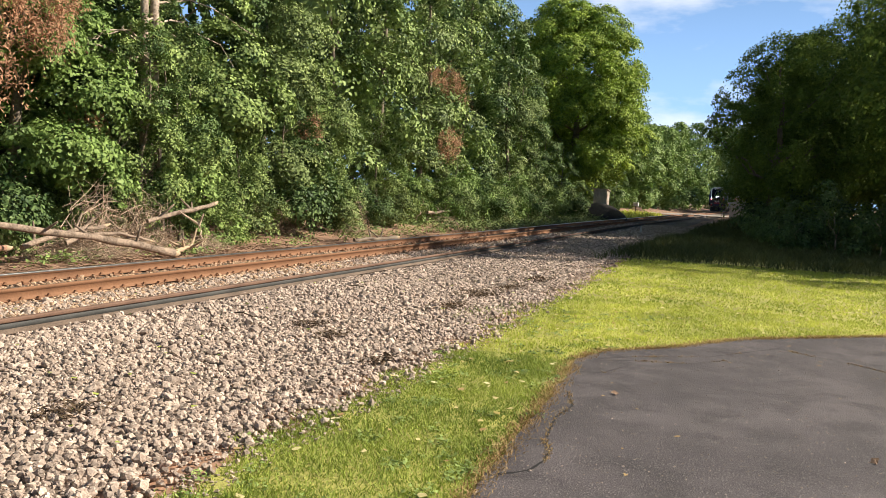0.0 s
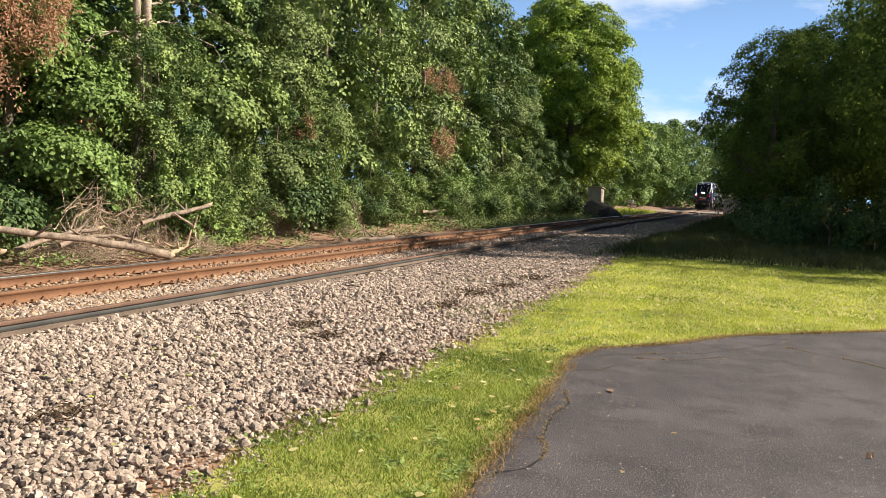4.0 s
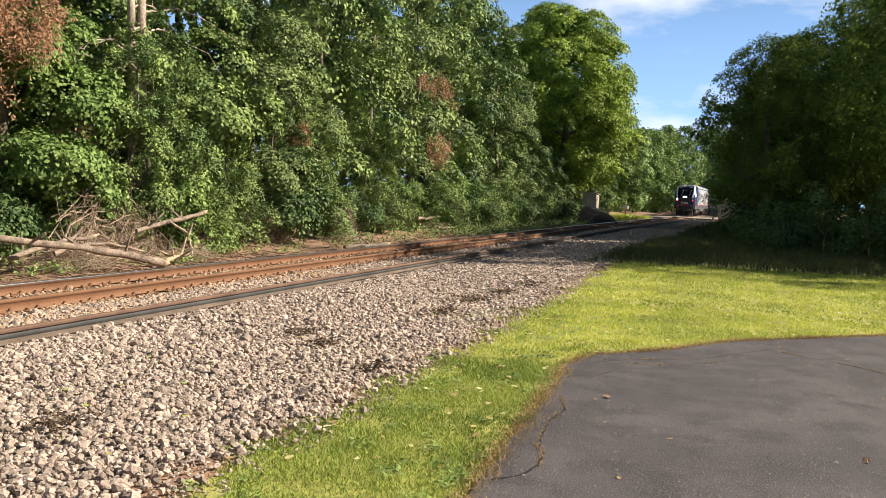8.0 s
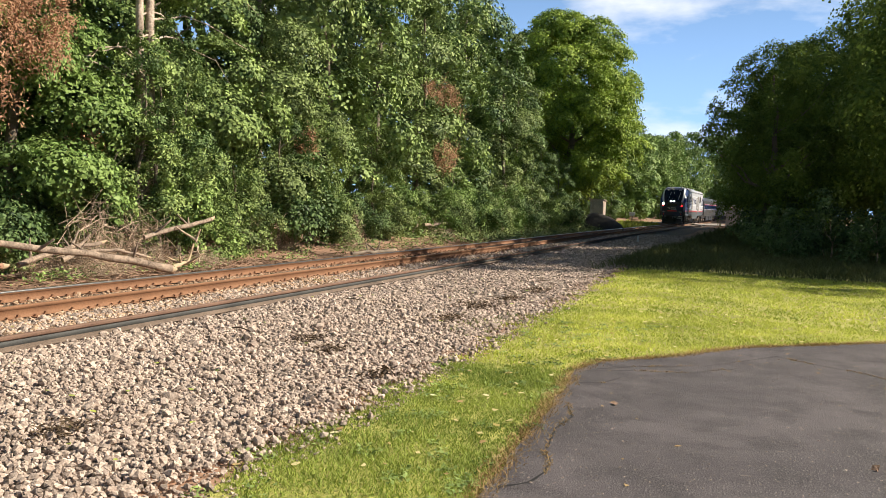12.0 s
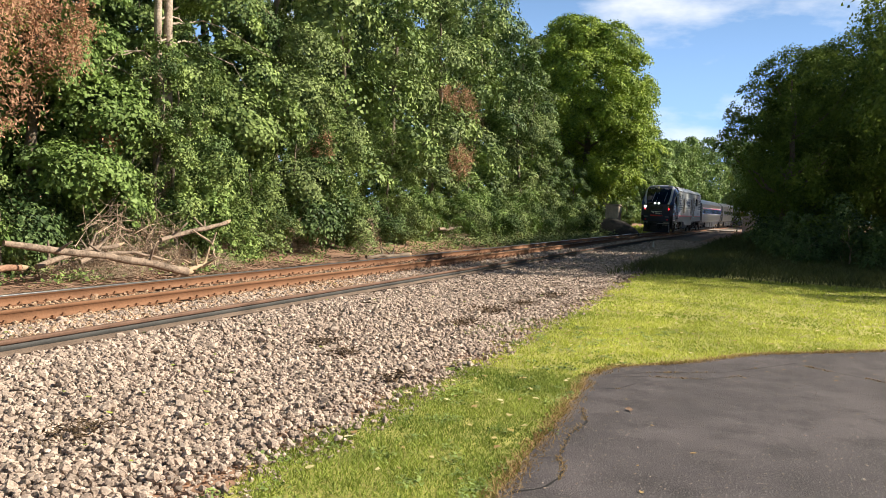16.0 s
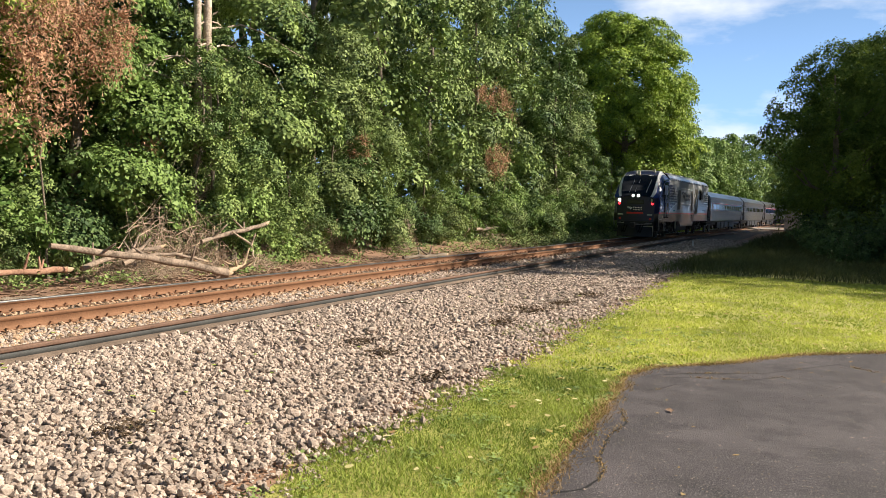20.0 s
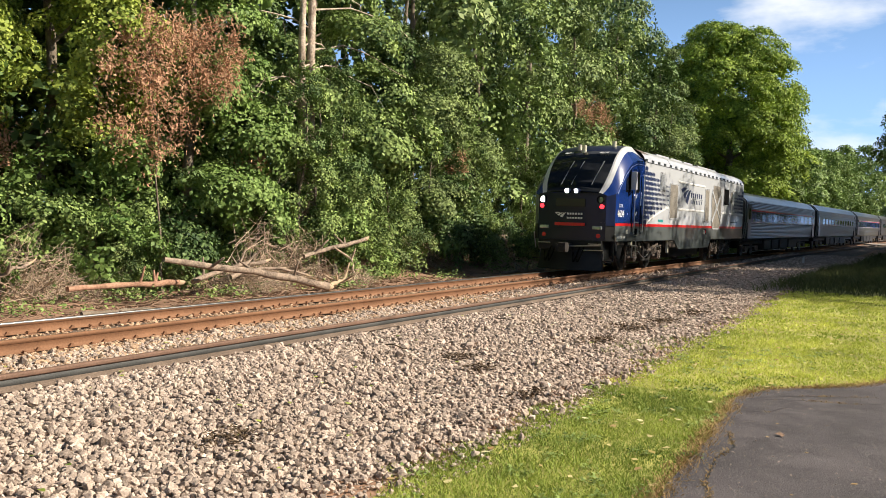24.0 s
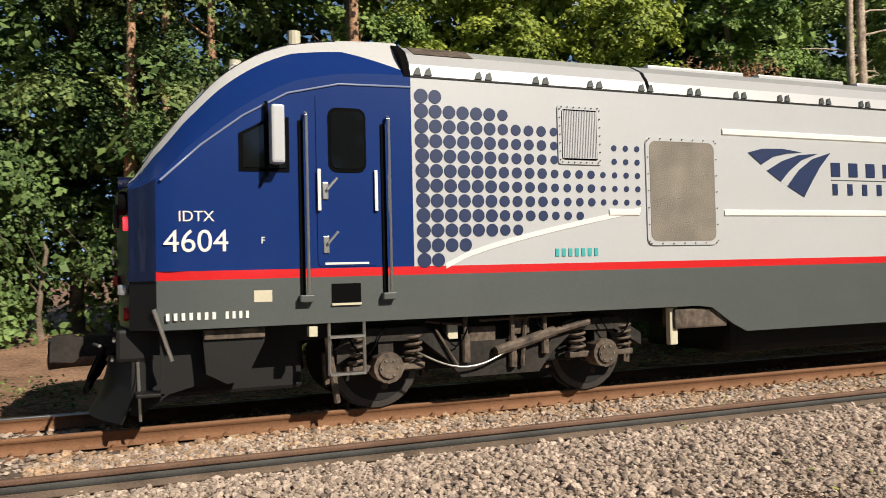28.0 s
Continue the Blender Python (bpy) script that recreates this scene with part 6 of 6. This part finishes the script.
    F = np.concatenate([idx + np.array([[0, 1, 2]]), idx + np.array([[0, 2, 4]]), idx + np.array([[4, 2, 3]])])
    return tagged(hang(name, grid_mesh(name, V.reshape(-1, 3), F), mat), label, category, kind="stuff")


def on_lawn(x, y):
    e = lawn_edge(x) + 0.05 + 0.5 * noise.noise(Vector((x * 1.3, y * 1.3, 7)))
    k = (e - y) / 0.45
    bare = noise.noise(Vector((x * 2.1, y * 2.1, 9))) + 0.5 * noise.noise(Vector((x * 6, y * 6, 3)))
    return (k > 1 or random.random() < k) and bare < 0.42 + 0.4 * random.random() and not inside(x, y, ASPHALT)


x, y = strew(3.2, 9.5, 1.3, 3.9, 4600, on_lawn)
blades("grass", rng, x, y, 0.042, 0.008, M_GRASS_GREEN, "short mown bright green grass", lean=1.0)
x, y = strew(-7, 3.2, 0.9, 3.9, 650, on_lawn)
blades("grass", rng, x, y, 0.045, 0.016, M_GRASS_GREEN, "short mown bright green grass", lean=1.0)
x, y = strew(9.5, 16, -3.5, 4.2, 1100, on_lawn)
blades("grass", rng, x, y, 0.045, 0.014, M_GRASS, "short mown yellow-green grass", lean=0.9)
x, y = strew(16, 28, -6, 4.7, 300, on_lawn)
blades("grass", rng, x, y, 0.05, 0.028, M_GRASS, "short mown yellow-green grass farther off", lean=0.9)
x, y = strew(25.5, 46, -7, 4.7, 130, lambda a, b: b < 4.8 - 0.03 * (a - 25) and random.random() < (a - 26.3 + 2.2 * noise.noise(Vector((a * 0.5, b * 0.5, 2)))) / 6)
blades("tall_grass", rng, x, y, 0.32, 0.03, M_TALL_SHADED, "tall unmown grass in the shade of the trees", lean=1.1)
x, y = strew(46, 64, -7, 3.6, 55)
blades("tall_grass", rng, x, y, 0.36, 0.06, M_TALL_SHADED, "tall unmown grass under the trees by the bend", lean=1.1)
# grass coloured dark for the shade under the trees
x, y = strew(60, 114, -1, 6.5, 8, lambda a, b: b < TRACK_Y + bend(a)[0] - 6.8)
blades("tall_grass", rng, x, y, 0.5, 0.12, M_TALL_SHADED, "rough grass under the trees by the bend, shade in its dark colour", lean=0.9)
x, y = strew(86, 114, 1.5, 15.5, 12, lambda a, b: b - TRACK_Y - bend(a)[0] > 3)
blades("tall_grass", rng, x, y, 0.4, 0.12, M_GRASS, "sunlit rough grass near the level crossing", lean=0.9)
x, y = strew(11.5, 14, 3.6, 4.3, 260)
blades("grass_tuft", rng, x, y, 0.07, 0.012, M_GRASS_GREEN, "bright green grass tuft at the lawn's edge", lean=1.0)

# straw along the edge of the asphalt
ex, ey = [], []
for i in range(2, len(ASPHALT) - 3):
    (ax, ay), (bx, by) = ASPHALT[i], ASPHALT[i + 1]
    n = int(math.hypot(bx - ax, by - ay) * 700)
    t = rng.random(n)
    o = rng.normal(0.02, 0.06, n)
    L = math.hypot(bx - ax, by - ay)
    ex.append(ax + (bx - ax) * t - (by - ay) / L * o)
    ey.append(ay + (by - ay) * t + (bx - ax) / L * o)
blades("straw", rng, np.concatenate(ex), np.concatenate(ey), 0.035, 0.008, M_STRAW, "dry brown grass cuttings along the asphalt's edge", "straw", lean=1.6, base=0.035)


def strip(name, pts, w, z, mat, parent=None, label=""):
    """A narrow uneven ribbon on the ground."""
    V = []
    for i, p in enumerate(pts):
        q, r = pts[max(0, i - 1)], pts[min(len(pts) - 1, i + 1)]
        d = Vector((r[0] - q[0], r[1] - q[1])).normalized()
        k = w * (0.6 + 0.8 * abs(noise.noise(Vector((p[0] * 5, p[1] * 5, 1)))))
        V += [(p[0] - d.y * k, p[1] + d.x * k, z), (p[0] + d.y * k, p[1] - d.x * k, z)]
    return hang(name, grid_mesh(name, V, [(2 * i, 2 * i + 1, 2 * i + 3, 2 * i + 2) for i in range(len(pts) - 1)]), mat, parent, label)


def wiggle(pts, n=6, amp=0.02):
    out = []
    for a, b in zip(pts, pts[1:]):
        for k in range(n):
            t = k / n
            p = Vector((a[0] + (b[0] - a[0]) * t, a[1] + (b[1] - a[1]) * t, 0))
            out.append((p.x + amp * noise.noise(p * 6), p.y + amp * noise.noise(p * 6 + Vector((9, 0, 0)))))
    return out + [pts[-1]]


for pts, w in (([(11.9, -0.5), (11.63, -0.8), (11.43, -1.12), (11.23, -1.42), (10.9, -1.7), (10.2, -2.6), (9.6, -3.6)], 0.018), ([(6.22, 1.43), (6.0, 1.33), (5.73, 1.3), (5.46, 1.35), (5.25, 1.53)], 0.012),
               ([(9.77, 1.63), (10.13, 1.27), (10.7, 0.43), (11.3, 0.0), (12.0, -0.46)], 0.014), ([(7.9, 1.6), (7.4, 1.45), (6.9, 1.5), (6.3, 1.43)], 0.014), ([(8.9, 1.7), (9.0, 1.45), (9.4, 1.3)], 0.014), ([(9.6, 1.75), (9.9, 1.2), (10.1, 0.6), (10.6, 0.2)], 0.01)):
    strip("crack", wiggle(pts), w, -0.2135, M_CRACK, asphalt, "dark open crack")
    n = 40 * len(pts)
    i, t = rng.integers(0, len(pts) - 1, n), rng.random(n)
    q = np.array(pts)
    q = q[i] + (q[i + 1] - q[i]) * t[:, None] + rng.normal(0, 0.016, (n, 2))
    q = q[[noise.noise(Vector((*p, 0)) * 1.6) > -0.05 for p in q]]
    if len(q) > 3:
        blades("straw", rng, q[:, 0], q[:, 1], 0.018, 0.008, M_STRAW, "dry straw caught in a crack", "straw", lean=2.2, base=0.045)


# low broad-leaved weeds in the lawn
wx, wy = strew(3.5, 14, 1.3, 3.9, 7, on_lawn)
m = 26
c = np.repeat(np.stack([wx, wy, heights(wx, wy) + 0.035], -1), m, 0) + rng.normal(0, 1, (len(wx) * m, 3)) * np.array((0.055, 0.055, 0.008))
tagged(hang("lawn_weeds", grid_mesh("lawn_weeds", *leaf_tris(rng, c, np.tile((0, 0, 1.0), (len(c), 1)), 0.032, 0.9)), M_LEAF), "low dark green clover and weeds in the lawn", "weeds", kind="stuff")


def fallen(name, rng, x, y, size, mat, label, up=0.03):
    """Six-cornered leaves, slightly cupped, lying flat."""
    n = len(x)
    a = rng.uniform(0, 2 * math.pi, n)[:, None] + np.array([0, 0.8, 2.1, 3.14, 4.1, 5.4])[None]
    r = size * 0.5 * rng.uniform(0.6, 1.2, (n, 1)) * np.array([1.15, 0.7, 0.8, 0.95, 0.75, 0.7])[None] * rng.uniform(0.85, 1.15, (n, 6))
    z = (heights(x, y) + up)[:, None] + rng.uniform(-0.12, 0.28, (n, 6)) * size * 0.5
    V = np.stack([x[:, None] + r * np.cos(a), y[:, None] + r * np.sin(a), z], -1)
    return tagged(hang(name, grid_mesh(name, V.reshape(-1, 3), np.arange(n * 6).reshape(n, 6)), mat), label, "leaf", kind="stuff")


x, y = strew(4, 18, -4, 3.9, 2.6, on_lawn)
fallen("fallen_leaves", rng, x, y, 0.085, M_FALLEN, "pale yellow fallen leaves on the lawn", 0.045)
x, y = strew(4, 18, -4, 3.9, 2.0, on_lawn)
fallen("fallen_leaves", rng, x, y, 0.07, M_STRAW, "brown fallen leaves on the lawn", 0.045)
x, y = strew(4.5, 13, -3, 1.6, 1.1, lambda a, b: inside(a, b, ASPHALT))
fallen("fallen_leaves", rng, x, y, 0.05, M_STRAW, "brown leaf scraps on the asphalt", 0.04)
x, y = strew(3, 20, 3.8, 9.5, 0.9)
fallen("fallen_leaves", rng, x, y, 0.07, M_LEAF_YELLOW, "yellow leaves on the ballast", 0.07)
for lx, ly in ((8.03, 1.16), (6.91, -1.01)):
    V, F = leaf_quads(rng, np.array([(lx, ly, -0.205), (lx + 0.03, ly + 0.01, -0.2)]), np.array([(0.2, 0.1, 1.0), (-0.4, 0.1, 1)]), 0.08, 0.6)
    tagged(hang("curled_leaf", grid_mesh("curled_leaf", V, F), M_LITTER), "curled brown dead leaf on the asphalt", "leaf")


def twigs(rng, n, rx, ry, h, length, r, flat=0.25):
    """A tangle of thin bent sticks."""
    out = []
    for k in range(n):
        a, b = rng.uniform(0, 2 * math.pi), math.sqrt(rng.random())
        z = h * rng.random() * (1 - b * b) + 0.02
        c = np.array((rx * b * math.cos(a), ry * b * math.sin(a), z))
        d = rng.normal(0, 1, 3) * np.array((1, 1, flat + 0.3 * (rng.random() < 0.2)))
        d /= np.linalg.norm(d)
        L = length * rng.uniform(0.4, 1.3)
        j = rng.normal(0, 0.08 * L, 3)
        pts = [c - d * L / 2, c + j, c + d * L / 2]
        for p in pts:
            p[2] = max(p[2], 0.01)
        rr = r * rng.uniform(0.5, 1.5)
        out.append(tube(pts, [rr, rr * 0.8, rr * 0.4], 4))
    V, F = join(out)
    return grid_mesh("twigs", V, F)


litter = []
for x0, x1, n in ((-4, 8, 900), (8, 22, 1100), (22, 48, 700)):
    out = []
    for k in range(n):
        x, y = rng.uniform(x0, x1), 12.7 + 3.6 * rng.random() ** 1.2
        a, L = rng.uniform(0, math.pi), rng.uniform(0.08, 0.5)
        z = land(x, y) + 0.02 + 0.05 * rng.random()
        p = np.array((x, y, z))
        d = np.array((math.cos(a), math.sin(a), rng.normal(0, 0.12))) * L / 2
        out.append(tube([p - d, p + rng.normal(0, 0.03, 3), p + d], [0.009, 0.011, 0.005], 4))
    V, F = join(out)
    tagged(hang("wood_litter", grid_mesh("wood_litter", V, F), M_LITTER), "dry sticks and bark strewn over brown soil", "litter", kind="stuff")
heap = tagged(hang("brushwood", twigs(rng, 420, 1.5, 0.8, 1.1, 1.0, 0.008, 0.5), M_TWIG), "tangled heap of dry brown brushwood", "brushwood", kind="stuff")
tagged(heap, group="brushwood heaps along the wood")
for x, y, s, sz in ((7.2, 18.6, 1.1, 1.2), (8.8, 18.3, 1.0, 1.1), (5.4, 18.5, 1.0, 0.8), (6.3, 18.9, 1.1, 1.3), (10.6, 16.4, 0.8, 0.8), (15.6, 14.9, 0.7, 0.45), (18.3, 15.2, 0.7, 0.5), (17.4, 15.4, 0.7, 0.6), (15.0, 15.4, 0.8, 0.7), (19.6, 14.8, 0.7, 0.6), (3.2, 18.6, 0.9, 0.7), (11.4, 16.6, 0.9, 0.6), (43.5, 17.0, 1.1, 0.5), (30.5, 15.6, 0.8, 0.4)):
    stand(heap, x, y, x * 47 % 360 if sz < 1 else 0, s, s * sz, drop=0.02)


dry = tagged(hang("dry_bush", twigs(rng, 280, 0.8, 0.45, 1.35, 1.0, 0.008, 1.0), M_TWIG), "upright tangle of bare dry brown stems", "dry bush")
tagged(dry, group="dry bushes along the wood")
for x, y, s, sz in ((16.2, 15.7, 1.1, 1.25), (17.4, 15.8, 0.9, 1.3), (6.6, 18.3, 1.3, 1.5), (8.0, 18.2, 1.3, 1.5), (7.4, 18.7, 1.4, 1.8), (3.6, 18.6, 0.9, 1.1), (9.9, 16.6, 1.0, 1.1), (11.0, 16.7, 0.9, 1.0), (18.0, 15.6, 0.9, 1.3), (26.5, 16.6, 0.9, 1.0), (32.5, 16.6, 0.9, 1.1)):
    stand(dry, x, y, x * 67 % 360, s, s * sz, drop=0.02)


def log(a, b, r0, r1, mat, label, bow=0.05, stubs=3):
    """A fallen stem with a pale broken end and stubs of boughs."""
    a, b = np.array(a), np.array(b)
    t = tagged(new("fallen_log"), label, "log", group="fallen logs beside the track")
    L = np.linalg.norm(b - a)
    pts = [a + (b - a) * k / 8 + np.array((0, 0, bow * math.sin(math.pi * k / 8))) + rng.normal(0, 0.02, 3) for k in range(9)]
    c = np.array(pts[0])
    hang("stem", grid_mesh("stem", *tube([p - c for p in pts], [(r0 + (r1 - r0) * k / 8) * rng.uniform(0.86, 1.12) for k in range(9)], 10)), mat, t)
    d = (pts[-1] - pts[-2]) / np.linalg.norm(pts[-1] - pts[-2])
    hang("broken_end", grid_mesh("broken_end", *tube([pts[-1] - c - d * 0.02, pts[-1] - c + d * 0.1, pts[-1] - c + d * 0.2 + np.array((0, 0, 0.03))], [r1 * 1.02, r1 * 0.8, r1 * 0.25], 8)), M_CUT, t)
    for k in range(stubs):
        p = pts[int(rng.integers(1, 7))] - c
        e = p + rng.normal(0, 1, 3) * np.array((0.25, 0.25, 0.1)) + np.array((0, -0.1, 0.3))
        hang("stub", grid_mesh("stub", *tube([p, (p + e) / 2, e], [0.04, 0.03, 0.02], 6)), mat, t)
    t.location = c


log((11.9, 14.3, 0.62), (16.6, 13.55, -0.14), 0.065, 0.10, M_LOG, "long fallen grey log with a pale broken end")
log((13.0, 14.6, 0.12), (15.6, 14.9, 0.45), 0.06, 0.045, M_LOG, "short bare grey fallen branch")
log((17.1, 14.8, 0.55), (20.0, 14.9, 1.0), 0.055, 0.065, M_LOG, "pale barkless log propped on brushwood")
log((10.4, 15.5, 0.0), (13.2, 15.3, 0.0), 0.06, 0.075, M_LOG_RED, "reddish-barked fallen log on the soil", 0.0)
log((8.3, 15.6, 0.0), (9.7, 15.7, 0.5), 0.05, 0.03, M_LOG, "crooked fallen branch on brushwood")
log((5.4, 15.9, 0.1), (6.8, 15.8, 0.0), 0.03, 0.04, M_LOG, "crooked pale fallen branch", 0.12)
log((14.6, 15.0, 0.1), (16.9, 14.6, 0.05), 0.06, 0.03, M_LOG, "curved grey fallen bough among brushwood", 0.22)
log((16.9, 13.75, -0.12), (18.0, 13.9, -0.02), 0.07, 0.03, M_CUT, "pale splintered stump end beside the rail", 0.0, 4)
log((18.9, 14.6, 0.55), (18.6, 14.2, -0.2), 0.03, 0.015, M_TWIG, "thin dry bough bent down to the soil", 0.1, 2)
log((26.4, 13.5, -0.2), (29.4, 13.2, -0.22), 0.06, 0.08, M_BARK, "thin dark fallen branch by the track", 0.02)
log((-1.2, 15.4, 0.35), (1.4, 15.1, 0.3), 0.16, 0.17, M_LOG_RED, "thick reddish-barked fallen log on the soil", 0.0, 1)
log((41.5, 16.8, 0.5), (46.0, 16.6, 0.55), 0.09, 0.07, M_LOG, "pale fallen trunk on a heap of sticks")
log((9.0, 12.95, -0.22), (10.4, 12.9, -0.22), 0.06, 0.07, M_BARK, "short dark piece of wood beside the rail", 0.0, 0)

# low plants on the soil
xs_, ys_ = strew(-4, 40, 13.8, 16.6, 13, lambda a, b: noise.noise(Vector((a * 0.6, b * 0.9, 3))) > 0.02)
V, F = leaf_quads(rng, np.repeat(np.stack([xs_, ys_, heights(xs_, ys_) + 0.1], -1), 9, 0) + rng.normal(0, 0.1, (len(xs_) * 9, 3)), np.tile((0, -0.2, 1.0), (len(xs_) * 9, 1)), 0.09)
tagged(hang("ground_plants", grid_mesh("ground_plants", V, F), M_LEAF), "low green weeds on the soil by the wood", "weeds", kind="stuff")

xs_, ys_ = strew(40, 76, 12.2, 17.0, 9, lambda a, b: b > 12.6 + bend(a)[0])
V, F = leaf_quads(rng, np.repeat(np.stack([xs_, ys_, heights(xs_, ys_) + 0.15], -1), 9, 0) + rng.normal(0, 0.16, (len(xs_) * 9, 3)), np.tile((0, -0.2, 1.0), (len(xs_) * 9, 1)), 0.15)
tagged(hang("ground_plants", grid_mesh("ground_plants", V, F), M_LEAF_GREY), "low dull green weeds along the bend", "weeds", kind="stuff")

# dark mossy tufts and sticks on the ballast
for x, y, s in ((9.66, 5.6, 0.33), (9.15, 4.95, 0.3), (14.7, 4.8, 0.75), (12.6, 4.6, 0.45), (18.2, 4.5, 0.5), (16.2, 4.6, 0.4), (8.1, 3.75, 0.3), (4.9, 5.0, 0.35)):
    n = int(420 * s)
    q = np.stack([x + rng.normal(0, s * 0.55, n), y + rng.normal(0, s * 0.3, n)], -1)
    V, F = leaf_quads(rng, np.column_stack([q, heights(q[:, 0], q[:, 1]) + 0.05 + 0.05 * rng.random(n)]), np.tile((0, 0, 1.0), (n, 1)), 0.07, 0.3)
    tagged(hang("moss_tuft", grid_mesh("moss_tuft", V, F), M_HAY), "dark mat of dry moss and roots on ballast", "moss", kind="stuff")
for a, b in (((13.94, 7.3), (13.81, 6.69)), ((9.9, 6.96), (9.76, 6.55)), ((8.9, 6.45), (8.7, 6.2)), ((20, 5.2), (20.8, 4.6))):
    V, F = tube([(*a, land(*a) + 0.06), ((a[0] + b[0]) / 2, (a[1] + b[1]) / 2 + 0.03, land(*a) + 0.09), (*b, land(*b) + 0.06)], [0.014, 0.012, 0.006], 5)
    tagged(hang("stick", grid_mesh("stick", V, F), M_BARK), "thin dark dry stick on the ballast", "stick")

# ---- beyond the bend: shed, heap, hut, crossing ----
z0 = land(79, 13.9)
shed = tagged(new("shed"), "small weathered brown tin shed by the trees", "shed")
shed.location = (79, 13.9, z0)
for i in range(9):
    part("wall_sheet", box_bm((-0.7, -0.62 + i * 0.14, 0), (-0.66 + 0.01 * (i % 2), -0.488 + i * 0.14, 2.8)), M_SHED, shed)
part("wall", box_bm((-0.66, -0.62, 0), (0.9, 0.64, 2.72), 0.01), M_SHED, shed)
part("roof", plate([(-0.8, 2.88), (1.05, 2.72), (1.05, 2.78), (-0.8, 2.95)], -0.72, 0.74), M_SHED, shed)
bm = bmesh.new()
bmesh.ops.create_icosphere(bm, subdivisions=4, radius=1)
for v in bm.verts:
    v.co = Vector((v.co.x * 2.6, v.co.y * 2.6, max(-0.1, v.co.z) * 1.5 * (1.1 - 0.35 * math.hypot(v.co.x, v.co.y)))) + Vector((1, 1, 1)) * 0.12 * noise.noise(v.co * 3)
tagged(part("earth_mound", bm, M_PILE, smooth=True), "rounded heap of dark earth near the shed", "heap").location = (74.5, 13.2, land(74.5, 13.2))
hut = tagged(new("signal_hut"), "plain beige-grey equipment hut beside the crossing", "hut")
hut.location = (116, 2.1, land(116, 2.1) - 0.05)
part("body", box_bm((-1, -1, 0), (1, 1, 2.5), 0.03), M_HUT, hut)
part("roof", box_bm((-1.1, -1.1, 2.5), (1.1, 1.1, 2.62), 0.03), M_HUT, hut)
part("door", box_bm((-1.03, -0.45, 0.15), (-0.99, 0.45, 2.2), 0.01), M_HUT, hut)
part("door_handle", box_bm((-1.06, 0.3, 1.1), (-1.02, 0.36, 1.2)), M_RAIL_HEAD, hut)
xs = spread(115.5, 122.5, 1.0)
road = tagged(hang("road", sheet("road", xs, spread(-40, 60, 2.0), 0, height=lambda x, y: rise(x) - 0.03 - 0.012 * abs(y - 8.2) if abs(y - 8.2) < 18 else rise(x) - 0.246), M_ROAD, smooth=True), "pale sunlit road over the level crossing", "road", kind="structure")
for i in range(7):
    for j in range(2):
        part("crossing_panel", box_bm((115.6 + i, 7.58 + j * 0.62 - 0.035 * (i - 3), rise(119) - 0.05), (116.55 + i, 8.17 + j * 0.62 - 0.035 * (i - 3), rise(119) - 0.008), 0.01), M_ROAD, road)
post = tagged(new("mailbox"), "small white box on a post by the road", "mailbox")
post.location = (106, 14.2, land(106, 14.2))
part("post", box_bm((-0.05, -0.05, 0), (0.05, 0.05, 1.1)), M_TIE, post)
part("box", box_bm((-0.3, -0.35, 1.1), (0.3, 0.35, 1.55), 0.05), P_PALE, post)
stub = tagged(part("marker_stub", rod(bmesh.new(), (0, 0, 0), (0, 0, 0.4), 0.06, 0.05, seg=10), P_PALE), "short white marker stub in the ballast", "marker")
stub.location = (50, 6.3, land(50, 6.3))

# ---- ties, plates and spikes ----
tie_me = bpy.data.meshes.new("tie")
box_bm((-0.115, -1.3, -0.2), (0.115, 1.3, 0.0), 0.012).to_mesh(tie_me)
plate_me = bpy.data.meshes.new("tie_plate")
box_bm((-0.1, -0.17, 0), (0.1, 0.17, 0.016), 0.004).to_mesh(plate_me)
spike_me = bpy.data.meshes.new("spike")
bm = box_bm((-0.009, -0.009, 0), (0.009, 0.009, 0.03))
box(bm, (-0.016, -0.024, 0.03), (0.016, 0.016, 0.044), 0.004)
bm.to_mesh(spike_me)
anchor_me = bpy.data.meshes.new("rail_anchor")
plate([(-0.05, 0), (0.05, 0), (0.03, 0.02), (0.012, 0.05), (-0.012, 0.05), (-0.03, 0.02)], -0.018, 0.018).to_mesh(anchor_me)
for me, m in ((tie_me, M_TIE), (plate_me, M_RAIL_RUST), (spike_me, M_RAIL_RUST), (anchor_me, M_RAIL_RUST)):
    me.materials.append(m)
for i in range(150):
    x = -9.5 + i * 0.52 + random.uniform(-0.03, 0.03)
    o = new("tie", tie_me)
    o.parent = track
    o.matrix_basis = pose(x, TRACK_Y + bend(x)[0] + random.uniform(-0.05, 0.05), rise(x) - 0.203, 0, 0, random.uniform(-1, 1))
    if x > 36:
        continue
    for r in (NEAR_RAIL, FAR_RAIL):
        o = new("tie_plate", plate_me)
        o.parent = track
        o.location = (x, r, -0.203)
        for s in (-1, 1):
            o = new("spike", spike_me)
            o.parent = track
            o.matrix_basis = pose(x + 0.05 * s, r + 0.085 * s, -0.190, 0, 0, 0 if s > 0 else 180)
        o = new("rail_anchor", anchor_me)
        o.parent = track
        o.location = (x + 0.15, r - 0.075, -0.178)


motions()
